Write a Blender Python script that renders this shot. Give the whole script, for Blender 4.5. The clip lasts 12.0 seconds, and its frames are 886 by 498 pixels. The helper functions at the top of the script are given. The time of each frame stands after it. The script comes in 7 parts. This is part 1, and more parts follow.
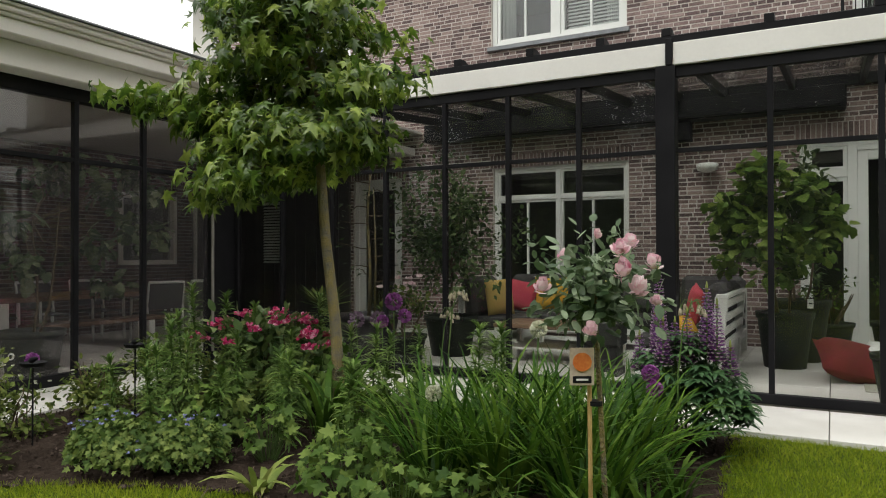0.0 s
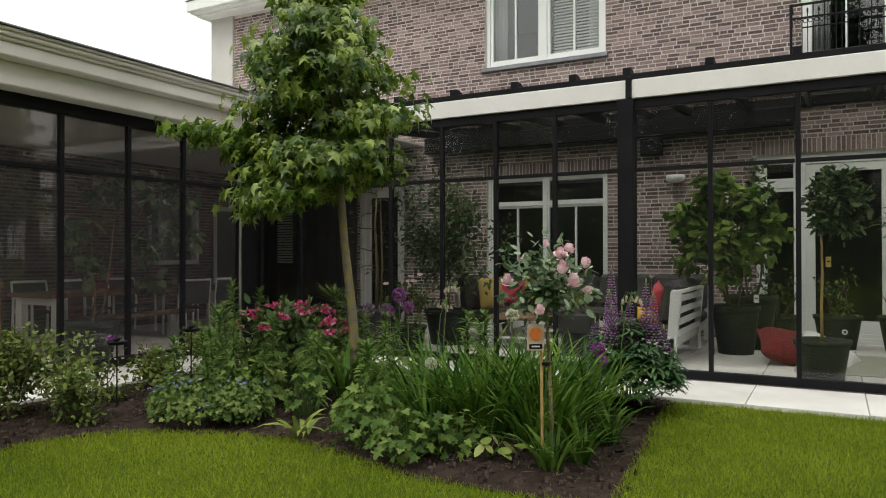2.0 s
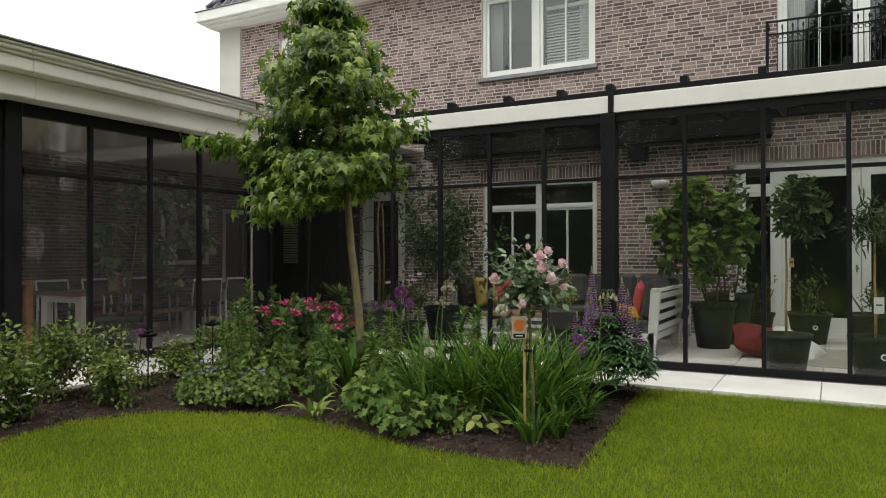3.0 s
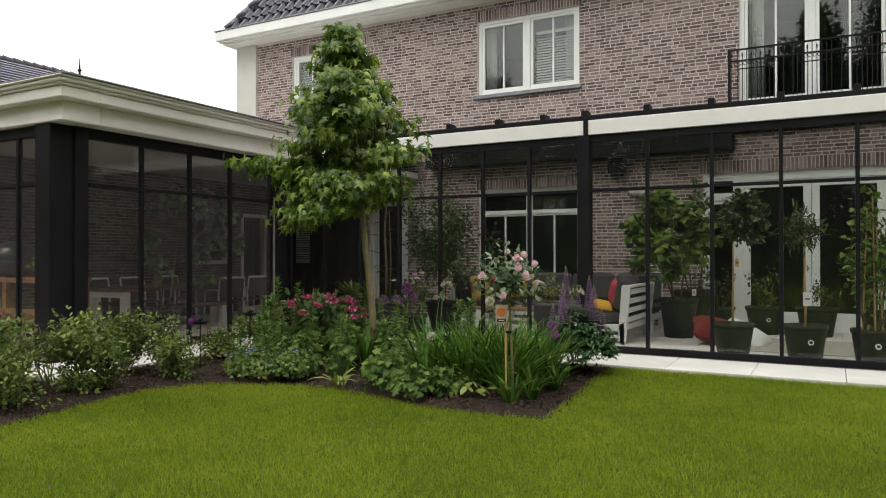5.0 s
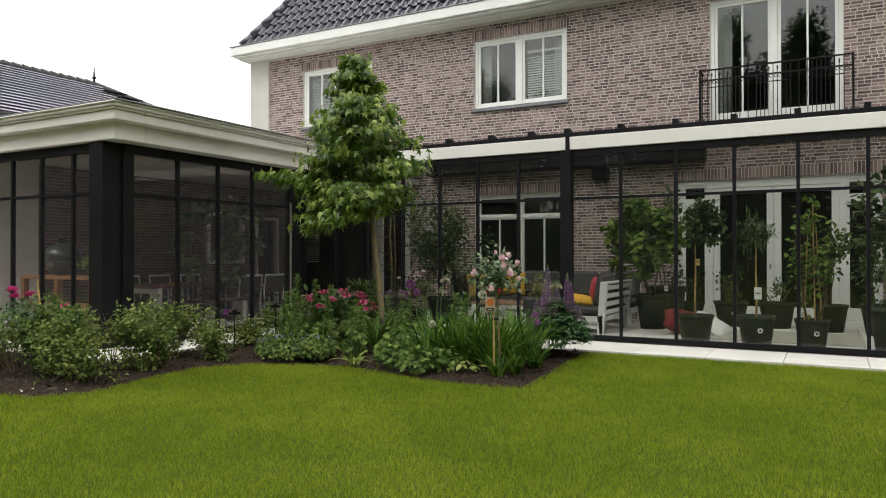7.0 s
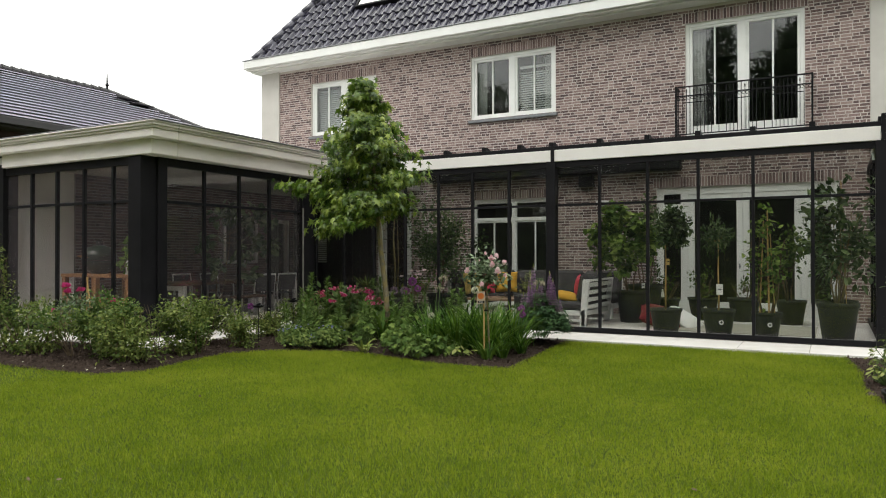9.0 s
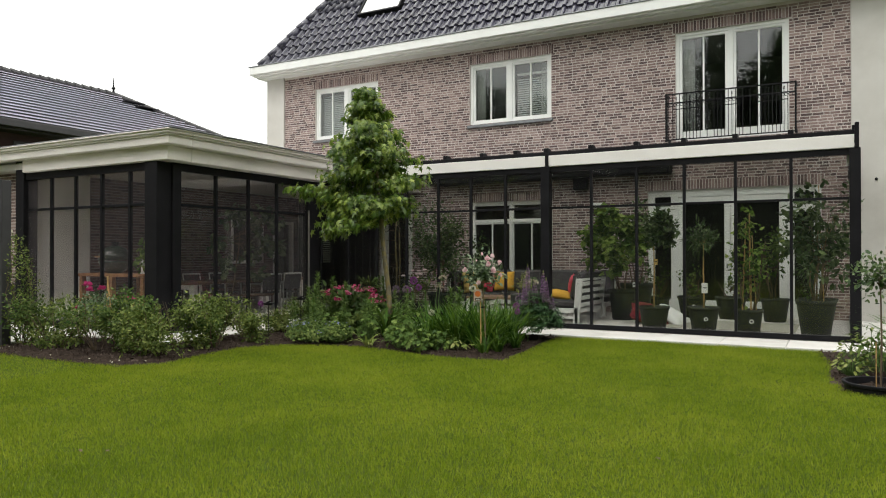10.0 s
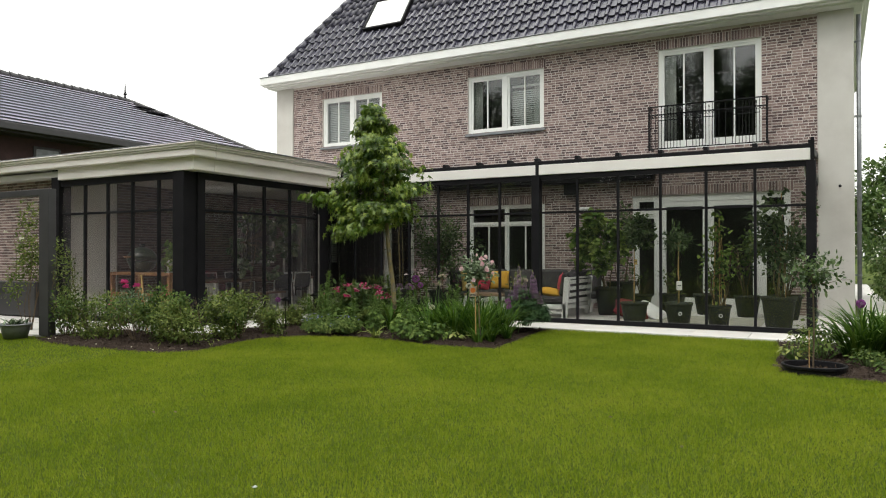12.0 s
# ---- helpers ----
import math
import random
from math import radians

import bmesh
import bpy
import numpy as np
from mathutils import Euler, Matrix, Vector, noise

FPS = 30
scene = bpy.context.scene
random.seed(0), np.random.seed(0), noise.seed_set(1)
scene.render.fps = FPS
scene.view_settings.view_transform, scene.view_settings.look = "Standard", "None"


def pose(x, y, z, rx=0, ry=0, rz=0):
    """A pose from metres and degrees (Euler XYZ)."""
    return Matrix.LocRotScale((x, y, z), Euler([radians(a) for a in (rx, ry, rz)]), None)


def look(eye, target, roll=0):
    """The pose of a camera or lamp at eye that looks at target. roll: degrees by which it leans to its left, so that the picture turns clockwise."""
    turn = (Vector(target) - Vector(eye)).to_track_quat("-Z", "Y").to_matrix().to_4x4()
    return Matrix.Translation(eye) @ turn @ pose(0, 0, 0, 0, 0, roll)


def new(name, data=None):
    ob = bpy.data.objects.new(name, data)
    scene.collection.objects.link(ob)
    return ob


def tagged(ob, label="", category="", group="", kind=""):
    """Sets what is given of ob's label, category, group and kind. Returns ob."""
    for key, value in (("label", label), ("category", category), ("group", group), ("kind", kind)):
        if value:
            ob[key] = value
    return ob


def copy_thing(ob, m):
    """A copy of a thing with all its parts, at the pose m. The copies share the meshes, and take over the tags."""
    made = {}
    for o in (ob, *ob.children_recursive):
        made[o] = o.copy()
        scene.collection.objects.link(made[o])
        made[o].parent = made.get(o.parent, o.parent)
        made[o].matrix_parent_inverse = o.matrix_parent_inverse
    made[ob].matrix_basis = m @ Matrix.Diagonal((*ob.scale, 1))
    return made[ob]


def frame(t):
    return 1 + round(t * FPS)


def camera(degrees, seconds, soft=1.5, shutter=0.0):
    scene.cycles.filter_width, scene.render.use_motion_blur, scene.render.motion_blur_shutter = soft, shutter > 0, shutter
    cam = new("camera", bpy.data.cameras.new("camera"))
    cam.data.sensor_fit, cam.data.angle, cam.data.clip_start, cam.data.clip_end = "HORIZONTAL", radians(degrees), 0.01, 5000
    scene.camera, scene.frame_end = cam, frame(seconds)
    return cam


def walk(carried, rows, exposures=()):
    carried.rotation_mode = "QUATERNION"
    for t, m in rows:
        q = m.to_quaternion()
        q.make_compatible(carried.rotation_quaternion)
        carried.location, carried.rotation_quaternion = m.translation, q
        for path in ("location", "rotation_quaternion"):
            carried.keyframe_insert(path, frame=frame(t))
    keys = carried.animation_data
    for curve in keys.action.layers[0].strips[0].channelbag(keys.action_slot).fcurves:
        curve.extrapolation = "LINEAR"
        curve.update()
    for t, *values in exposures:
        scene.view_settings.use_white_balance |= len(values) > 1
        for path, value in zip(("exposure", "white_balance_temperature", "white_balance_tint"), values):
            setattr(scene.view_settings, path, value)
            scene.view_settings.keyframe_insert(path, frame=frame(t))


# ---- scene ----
cam = camera(63.5, 12.0, soft=1.05)
METRES, EYE, TILT, LEAN, TURN = 8.0, 1.27, 0.0, 0.0, 28.6
ROWS = [
    (0.0, 0.0, 0.0, 0.0, 0.0, 0.52, 0.11),
    (0.5, -0.0, -0.0364, 0.0003, -0.0, 0.5, 0.08),
    (1.0, 0.0011, -0.0758, 0.0, 0.0, 0.53, 0.09),
    (1.5, 0.0023, -0.1165, 0.0013, 0.0, 0.51, 0.08),
    (2.0, 0.0045, -0.1584, 0.0026, 0.03, 0.5, 0.08),
    (2.5, 0.0059, -0.2009, 0.0028, 0.02, 0.5, 0.07),
    (3.0, 0.0076, -0.2448, 0.0043, 0.01, 0.49, 0.07),
    (5.0, 0.0083, -0.4239, 0.0078, -0.0, 0.44, 0.03),
    (5.5, 0.0075, -0.4676, 0.0085, 0.0, 0.42, 0.05),
    (6.0, 0.0073, -0.51, 0.009, 0.01, 0.41, 0.03),
    (6.5, 0.0085, -0.552, 0.0085, 0.01, 0.41, 0.03),
    (7.0, 0.01, -0.5938, 0.0087, 0.01, 0.42, 0.05),
    (9.0, 0.0145, -0.7599, 0.0095, 0.04, 0.44, 0.06),
    (9.5, 0.0158, -0.8002, 0.0098, 0.06, 0.44, 0.07),
    (10.0, 0.0165, -0.8404, 0.0101, 0.08, 0.45, 0.06),
    (10.5, 0.0169, -0.8807, 0.0108, 0.09, 0.44, 0.06),
    (11.0, 0.0173, -0.9209, 0.0114, 0.11, 0.45, 0.06),
    (11.5, 0.0184, -0.9606, 0.0118, 0.12, 0.44, 0.05),
    (12.0, 0.0192, -0.9995, 0.0124, 0.12, 0.43, 0.05),
]
walk(cam, [(t, pose(0, 0, EYE, TILT, LEAN, TURN) @ pose(METRES * x, METRES * y, METRES * z, 90 + pitch, roll, yaw)) for t, x, y, z, yaw, pitch, roll in ROWS], [(0.0, -0.06), (2.5, -0.06), (7.0, -0.02), (11.0, 0.01), (12.0, 0.01)])

# ---- sky and light ----
world = bpy.data.worlds.new("overcast_sky")
scene.world = world
world.use_nodes = True
wn, wl = world.node_tree.nodes, world.node_tree.links
wn.clear()
w_out, w_bg = wn.new("ShaderNodeOutputWorld"), wn.new("ShaderNodeBackground")
w_sky, w_hsv, w_mix = wn.new("ShaderNodeTexSky"), wn.new("ShaderNodeHueSaturation"), wn.new("ShaderNodeMixRGB")
w_sky.sky_type, w_sky.sun_disc, w_sky.sun_elevation, w_sky.sun_rotation = "NISHITA", False, radians(55), radians(200)
w_hsv.inputs["Saturation"].default_value = 0.12
w_hsv.inputs["Value"].default_value = 0.9
w_mix.inputs[0].default_value = 0.75
w_mix.inputs[2].default_value = (15.0, 15.1, 14.3, 1)
w_bg.inputs["Strength"].default_value = 0.132
wl.new(w_sky.outputs[0], w_hsv.inputs["Color"])
wl.new(w_hsv.outputs[0], w_mix.inputs[1])
# an overcast sky is brightest overhead
w_tc, w_sep, w_grad, w_mul = wn.new("ShaderNodeTexCoord"), wn.new("ShaderNodeSeparateXYZ"), wn.new("ShaderNodeMapRange"), wn.new("ShaderNodeMixRGB")
wl.new(w_tc.outputs["Generated"], w_sep.inputs[0])
wl.new(w_sep.outputs["Z"], w_grad.inputs["Value"])
w_grad.inputs["From Min"].default_value, w_grad.inputs["From Max"].default_value = 0.0, 1.0
w_grad.inputs["To Min"].default_value, w_grad.inputs["To Max"].default_value = 0.62, 1.6
w_mul.blend_type = "MULTIPLY"
w_mul.inputs[0].default_value = 1.0
wl.new(w_mix.outputs[0], w_mul.inputs[1])
wl.new(w_grad.outputs[0], w_mul.inputs[2])
wl.new(w_mul.outputs[0], w_bg.inputs["Color"])
wl.new(w_bg.outputs[0], w_out.inputs["Surface"])
sun = new("sun", bpy.data.lights.new("sun", "SUN"))
sun.data.energy, sun.data.angle, sun.data.color = 1.0, radians(25), (1.0, 0.97, 0.92)
sun.matrix_world = look((-4, -10, 20), (0, 3, 0))


# ---- materials ----
def material(name, colors, rough=0.6, metal=0.0, scale=8.0, bump=0.0, fine=60.0, island=0.0, object_random=0.0, stain=0.0, spec=0.5, translucent=0.0, coat=0.0):
    """Two or three colours blended by two scales of noise, with optional piece-by-piece variation."""
    m = bpy.data.materials.new(name)
    m.use_nodes = True
    n, l = m.node_tree.nodes, m.node_tree.links
    b = n["Principled BSDF"]
    tc = n.new("ShaderNodeTexCoord")
    n1, n2 = n.new("ShaderNodeTexNoise"), n.new("ShaderNodeTexNoise")
    n1.inputs["Scale"].default_value, n1.inputs["Detail"].default_value = scale, 4
    n2.inputs["Scale"].default_value, n2.inputs["Detail"].default_value = fine, 3
    geo = n.new("ShaderNodeNewGeometry")
    l.new(geo.outputs["Position"], n1.inputs["Vector"])
    l.new(geo.outputs["Position"], n2.inputs["Vector"])
    add = n.new("ShaderNodeMath")
    add.operation = "MULTIPLY_ADD"
    l.new(n2.outputs["Fac"], add.inputs[0])
    add.inputs[1].default_value = 0.45
    l.new(n1.outputs["Fac"], add.inputs[2])
    value = add.outputs[0]
    shift = 0.22
    for source, amount in ((geo.outputs["Random Per Island"], island), (None, object_random)):
        if amount:
            if source is None:
                source = n.new("ShaderNodeObjectInfo").outputs["Random"]
            more = n.new("ShaderNodeMath")
            more.operation = "MULTIPLY_ADD"
            l.new(source, more.inputs[0])
            more.inputs[1].default_value = amount
            l.new(value, more.inputs[2])
            value = more.outputs[0]
            shift += amount / 2
    ramp = n.new("ShaderNodeValToRGB")
    off = n.new("ShaderNodeMath")
    off.operation = "SUBTRACT"
    l.new(value, off.inputs[0])
    off.inputs[1].default_value = shift
    l.new(off.outputs[0], ramp.inputs["Fac"])
    els = ramp.color_ramp.elements
    spots = (0.25, 0.75) if len(colors) == 2 else tuple(0.15 + 0.7 * i / (len(colors) - 1) for i in range(len(colors)))
    while len(els) < len(colors):
        els.new(0.5)
    for e, p, c in zip(els, spots, colors):
        e.position, e.color = p, (*c, 1)
    col = ramp.outputs["Color"]
    if stain:
        n3, r3, mx = n.new("ShaderNodeTexNoise"), n.new("ShaderNodeValToRGB"), n.new("ShaderNodeMixRGB")
        n3.inputs["Scale"].default_value, n3.inputs["Detail"].default_value = 1.3, 6
        l.new(geo.outputs["Position"], n3.inputs["Vector"])
        l.new(n3.outputs["Fac"], r3.inputs["Fac"])
        r3.color_ramp.elements[0].position, r3.color_ramp.elements[1].position = 0.45, 0.72
        mx.blend_type = "MULTIPLY"
        mul = n.new("ShaderNodeMath")
        mul.operation = "MULTIPLY"
        l.new(r3.outputs["Color"], mul.inputs[0])
        mul.inputs[1].default_value = stain
        l.new(mul.outputs[0], mx.inputs[0])
        l.new(col, mx.inputs[1])
        mx.inputs[2].default_value = (0.55, 0.52, 0.48, 1)
        col = mx.outputs[0]
    l.new(col, b.inputs["Base Color"])
    b.inputs["Roughness"].default_value, b.inputs["Metallic"].default_value = rough, metal
    b.inputs["Specular IOR Level"].default_value = spec
    if coat:
        b.inputs["Coat Weight"].default_value, b.inputs["Coat Roughness"].default_value = coat, 0.15
    if bump:
        bp = n.new("ShaderNodeBump")
        bp.inputs["Strength"].default_value, bp.inputs["Distance"].default_value = bump, 0.02 if bump >= 1 else 0.01
        l.new(n2.outputs["Fac"], bp.inputs["Height"])
        l.new(bp.outputs[0], b.inputs["Normal"])
    if translucent:
        tr, ms = n.new("ShaderNodeBsdfTranslucent"), n.new("ShaderNodeMixShader")
        l.new(col, tr.inputs["Color"])
        ms.inputs[0].default_value = translucent
        l.new(b.outputs[0], ms.inputs[1])
        l.new(tr.outputs[0], ms.inputs[2])
        l.new(ms.outputs[0], n["Material Output"].inputs["Surface"])
    return m


def glass_material(name, tint, ior=1.5, rough=0.0, haze=0.0):
    m = bpy.data.materials.new(name)
    m.use_nodes = True
    n, l = m.node_tree.nodes, m.node_tree.links
    n.remove(n["Principled BSDF"])
    tr, gl, ms, lw = n.new("ShaderNodeBsdfTransparent"), n.new("ShaderNodeBsdfGlossy"), n.new("ShaderNodeMixShader"), n.new("ShaderNodeLayerWeight")
    tr.inputs["Color"].default_value = (*tint, 1)
    gl.inputs["Roughness"].default_value = rough
    lw.inputs["Blend"].default_value = 0.5
    f0 = ((ior - 1) / (ior + 1)) ** 2
    pw, sc = n.new("ShaderNodeMath"), n.new("ShaderNodeMath")
    pw.operation, sc.operation = "POWER", "MULTIPLY_ADD"
    l.new(lw.outputs["Facing"], pw.inputs[0])
    pw.inputs[1].default_value = 5
    l.new(pw.outputs[0], sc.inputs[0])
    sc.inputs[1].default_value, sc.inputs[2].default_value = 1 - f0, f0
    geo, ns, bp = n.new("ShaderNodeNewGeometry"), n.new("ShaderNodeTexNoise"), n.new("ShaderNodeBump")
    ns.inputs["Scale"].default_value = 0.9
    l.new(geo.outputs["Position"], ns.inputs["Vector"])
    l.new(ns.outputs["Fac"], bp.inputs["Height"])
    bp.inputs["Strength"].default_value, bp.inputs["Distance"].default_value = 0.06, 0.01
    l.new(bp.outputs[0], gl.inputs["Normal"])
    l.new(sc.outputs[0], ms.inputs[0])
    l.new(tr.outputs[0], ms.inputs[1])
    l.new(gl.outputs[0], ms.inputs[2])
    out = ms.outputs[0]
    # grey diffuse share paints a veil of reflected sky and haze over the pane
    if haze:
        df, md = n.new("ShaderNodeBsdfDiffuse"), n.new("ShaderNodeMixShader")
        df.inputs["Color"].default_value = (0.5, 0.465, 0.49, 1)
        md.inputs[0].default_value = haze
        l.new(out, md.inputs[1])
        l.new(df.outputs[0], md.inputs[2])
        out = md.outputs[0]
    l.new(out, n["Material Output"].inputs["Surface"])
    return m


BRICK = material("brick_clay", [(0.102, 0.074, 0.075), (0.190, 0.132, 0.126), (0.250, 0.179, 0.169), (0.340, 0.256, 0.238)], 0.9, scale=28, bump=0.5, fine=110, island=0.8, spec=0.15)
BRICK_ONE = material("brick_clay_single", [(0.102, 0.074, 0.075), (0.190, 0.132, 0.126), (0.250, 0.179, 0.169), (0.340, 0.256, 0.238)], 0.9, scale=28, bump=0.5, fine=110, object_random=0.8, spec=0.15)
# brick and mortar darkened in colour to give the garden room's indoor shade
INBRICK = material("shaded_inner_brick", [(0.060, 0.036, 0.034), (0.105, 0.064, 0.058), (0.15, 0.095, 0.085)], 0.9, scale=28, bump=0.5, fine=110, island=0.7, spec=0.15)
INMORTAR = material("shaded_inner_mortar", [(0.15, 0.125, 0.115), (0.22, 0.19, 0.175)], 0.95, scale=3, bump=0.4, fine=120)
MORTAR = material("mortar", [(0.53, 0.485, 0.455), (0.65, 0.60, 0.565)], 0.95, scale=3, bump=0.4, fine=120, stain=0.4)
STUCCO = material("cream_stucco", [(0.50, 0.485, 0.45), (0.57, 0.555, 0.52)], 0.85, scale=1.5, bump=0.15, fine=150, stain=0.3)
PAINT = material("cream_paint", [(0.745, 0.718, 0.695), (0.815, 0.788, 0.765)], 0.45, scale=1.2, fine=40, stain=0.12)
CREAM = material("warm_cream_paint", [(0.79, 0.74, 0.70), (0.85, 0.80, 0.755)], 0.45, scale=1.2, fine=40, stain=0.12)
WHITE = material("white_paint", [(0.74, 0.75, 0.73), (0.82, 0.83, 0.81)], 0.4, scale=2, fine=50)
BLACK = material("black_powder_coat", [(0.009, 0.0088, 0.0102), (0.015, 0.0144, 0.0164)], 0.45, scale=3, fine=200, bump=0.03, spec=0.10)
GREYFRAME = material("grey_powder_coat", [(0.028, 0.027, 0.029), (0.042, 0.040, 0.043)], 0.5, scale=3, fine=150)
TILE = material("glazed_roof_tile", [(0.031, 0.030, 0.046), (0.054, 0.052, 0.078)], 0.27, scale=3, fine=40, island=0.4, coat=0.3)
TILE_ONE = material("glazed_roof_tile_single", [(0.031, 0.030, 0.046), (0.054, 0.052, 0.078)], 0.27, scale=3, fine=40, object_random=0.4, coat=0.3)
# pale lilac base paints in the sky's reflection on glossy grey tiles
FARTILE = material("far_tile_sky_sheen", [(0.48, 0.455, 0.53), (0.60, 0.57, 0.66)], 0.24, scale=2, fine=20, object_random=0.2)
FARBRICK = material("dark_red_brick", [(0.035, 0.018, 0.018), (0.06, 0.03, 0.03)], 0.9, scale=4, fine=30)
PAVER = material("pale_porcelain_paver", [(0.56, 0.54, 0.51), (0.68, 0.66, 0.63)], 0.6, scale=2.5, bump=0.1, fine=90, object_random=0.3, stain=0.25)
JOINT = material("paving_bed", [(0.16, 0.15, 0.13), (0.24, 0.22, 0.2)], 0.95, scale=6, fine=80)
SOIL = material("dark_garden_soil", [(0.014, 0.009, 0.007), (0.030, 0.021, 0.016), (0.058, 0.042, 0.033)], 0.95, scale=9, bump=1.0, fine=32, stain=0.2, spec=0.08)
CLOD = material("soil_clods", [(0.018, 0.012, 0.009), (0.040, 0.029, 0.023), (0.085, 0.064, 0.052)], 0.95, scale=10, bump=0.8, fine=90, island=0.6, spec=0.08)
TURF = material("lawn_turf", [(0.030, 0.050, 0.004), (0.050, 0.074, 0.006), (0.072, 0.095, 0.008)], 0.9, scale=1.1, bump=0.6, fine=90, spec=0.1)
GRASS = material("grass_blade", [(0.120, 0.180, 0.0105), (0.206, 0.280, 0.0160), (0.320, 0.360, 0.0340)], 0.6, scale=0.7, fine=4, island=0.6, translucent=0.35, spec=0.15)
# indoor dimness is put into this dark wall and floor colour
DARKIN = material("shade_painted_interior", [(0.10, 0.095, 0.09), (0.15, 0.145, 0.135)], 0.9, scale=2)
CEIL = material("wing_ceiling", [(0.48, 0.46, 0.44), (0.55, 0.53, 0.51)], 0.85, scale=1.5)
CURTAIN = material("pale_curtain", [(0.5, 0.5, 0.48), (0.65, 0.65, 0.62)], 0.9, scale=10)
POT = material("dark_green_plastic", [(0.016, 0.020, 0.017), (0.028, 0.034, 0.029)], 0.6, scale=5, fine=90, bump=0.05, spec=0.2)
TEAK = material("teak_wood", [(0.20, 0.09, 0.035), (0.34, 0.17, 0.07)], 0.6, scale=9, fine=50, bump=0.15)
DARKWOOD = material("weathered_dark_wood", [(0.10, 0.05, 0.03), (0.18, 0.10, 0.06)], 0.65, scale=8, fine=60, bump=0.15)
TABLEWOOD = material("oak_tabletop", [(0.22, 0.13, 0.08), (0.34, 0.22, 0.14)], 0.55, scale=6, fine=60, bump=0.1)
CUSHION = material("charcoal_fabric", [(0.045, 0.042, 0.045), (0.075, 0.07, 0.073)], 0.95, scale=6, fine=300, bump=0.3)
YELLOW = material("yellow_fabric", [(0.58, 0.38, 0.10), (0.68, 0.50, 0.18)], 0.95, scale=6, fine=250, bump=0.3)
MUSTARD = material("orange_yellow_fabric", [(0.65, 0.33, 0.03), (0.75, 0.45, 0.06)], 0.95, scale=6, fine=250, bump=0.3)
RED = material("red_fabric", [(0.11, 0.007, 0.013), (0.19, 0.015, 0.022)], 0.95, scale=6, fine=250, bump=0.3)
PINKF = material("raspberry_fabric", [(0.45, 0.04, 0.08), (0.58, 0.08, 0.11)], 0.95, scale=6, fine=250, bump=0.3)
RUG = material("pale_rug", [(0.32, 0.31, 0.26), (0.44, 0.43, 0.37)], 0.98, scale=10, fine=250, bump=0.4)
BARK = material("mossy_bark", [(0.07, 0.06, 0.045), (0.16, 0.14, 0.10), (0.22, 0.17, 0.055), (0.30, 0.28, 0.23)], 0.95, scale=11, fine=90, bump=1.0)
TWIG = material("brown_twig", [(0.07, 0.05, 0.03), (0.14, 0.10, 0.06)], 0.9, scale=12, fine=80)
CANE = material("bamboo_cane", [(0.36, 0.22, 0.08), (0.50, 0.33, 0.13)], 0.6, scale=10, fine=60)
STEM = material("green_stem", [(0.05, 0.10, 0.02), (0.09, 0.15, 0.035)], 0.6, scale=12)


def leafmat(name, a, b, c, tr=0.3, rough=0.5, spec=0.25):
    a, b, c = [(q[0], q[1], q[2] * 1.35) for q in (a, b, c)]
    return material(name, [a, b, c], rough, scale=4, fine=30, island=0.55, translucent=tr, spec=spec)


GUM = leafmat("sweetgum_leaf", (0.030, 0.070, 0.007), (0.105, 0.178, 0.016), (0.34, 0.42, 0.06), 0.38, 0.30, 0.5)
ROSELEAF = leafmat("rose_leaf", (0.032, 0.062, 0.019), (0.088, 0.138, 0.046), (0.29, 0.36, 0.17), 0.25, 0.32)
LILY = leafmat("lily_leaf", (0.058, 0.115, 0.019), (0.125, 0.205, 0.034), (0.25, 0.34, 0.07), 0.3, 0.5, 0.2)
SWORD = leafmat("daylily_leaf", (0.022, 0.060, 0.006), (0.054, 0.115, 0.010), (0.13, 0.21, 0.025), 0.3, 0.5, 0.12)
BROAD = leafmat("broad_leaf", (0.032, 0.07, 0.011), (0.08, 0.128, 0.021), (0.19, 0.24, 0.045), 0.3, 0.55, 0.15)
FRESH = leafmat("fresh_green_leaf", (0.032, 0.070, 0.009), (0.074, 0.130, 0.017), (0.165, 0.23, 0.038), 0.3, 0.55, 0.15)
YELLEAF = leafmat("yellow_green_leaf", (0.14, 0.20, 0.03), (0.24, 0.29, 0.05), (0.36, 0.36, 0.10), 0.3)
DARKLEAF = leafmat("dark_leaf", (0.028, 0.060, 0.013), (0.066, 0.112, 0.026), (0.17, 0.23, 0.07), 0.25, 0.36)
SWORD_ONE = material("daylily_leaf_single", [(0.020, 0.058, 0.007), (0.050, 0.115, 0.012), (0.125, 0.21, 0.028)], 0.5, scale=4, fine=30, object_random=0.75, translucent=0.3, spec=0.12)
SHRUB = leafmat("shrub_leaf", (0.044, 0.076, 0.012), (0.108, 0.150, 0.024), (0.25, 0.285, 0.058), 0.3, 0.55, 0.15)
FIGLEAF = leafmat("vine_leaf", (0.05, 0.105, 0.015), (0.12, 0.20, 0.025), (0.31, 0.41, 0.07), 0.35)
FAR = leafmat("far_foliage", (0.03, 0.055, 0.018), (0.055, 0.09, 0.025), (0.09, 0.13, 0.04), 0.2, 0.7)
PINK = material("pale_pink_petal", [(0.76, 0.37, 0.49), (0.87, 0.63, 0.69), (0.93, 0.83, 0.84)], 0.6, scale=20, island=0.5, translucent=0.25)
ROSEPINK = material("deep_pink_petal", [(0.34, 0.006, 0.06), (0.50, 0.014, 0.11), (0.60, 0.05, 0.22), (0.84, 0.48, 0.60)], 0.6, scale=20, island=0.6, translucent=0.25)
MAGENTA = material("magenta_petal", [(0.42, 0.012, 0.12), (0.55, 0.04, 0.20)], 0.6, scale=20, island=0.5, translucent=0.2)
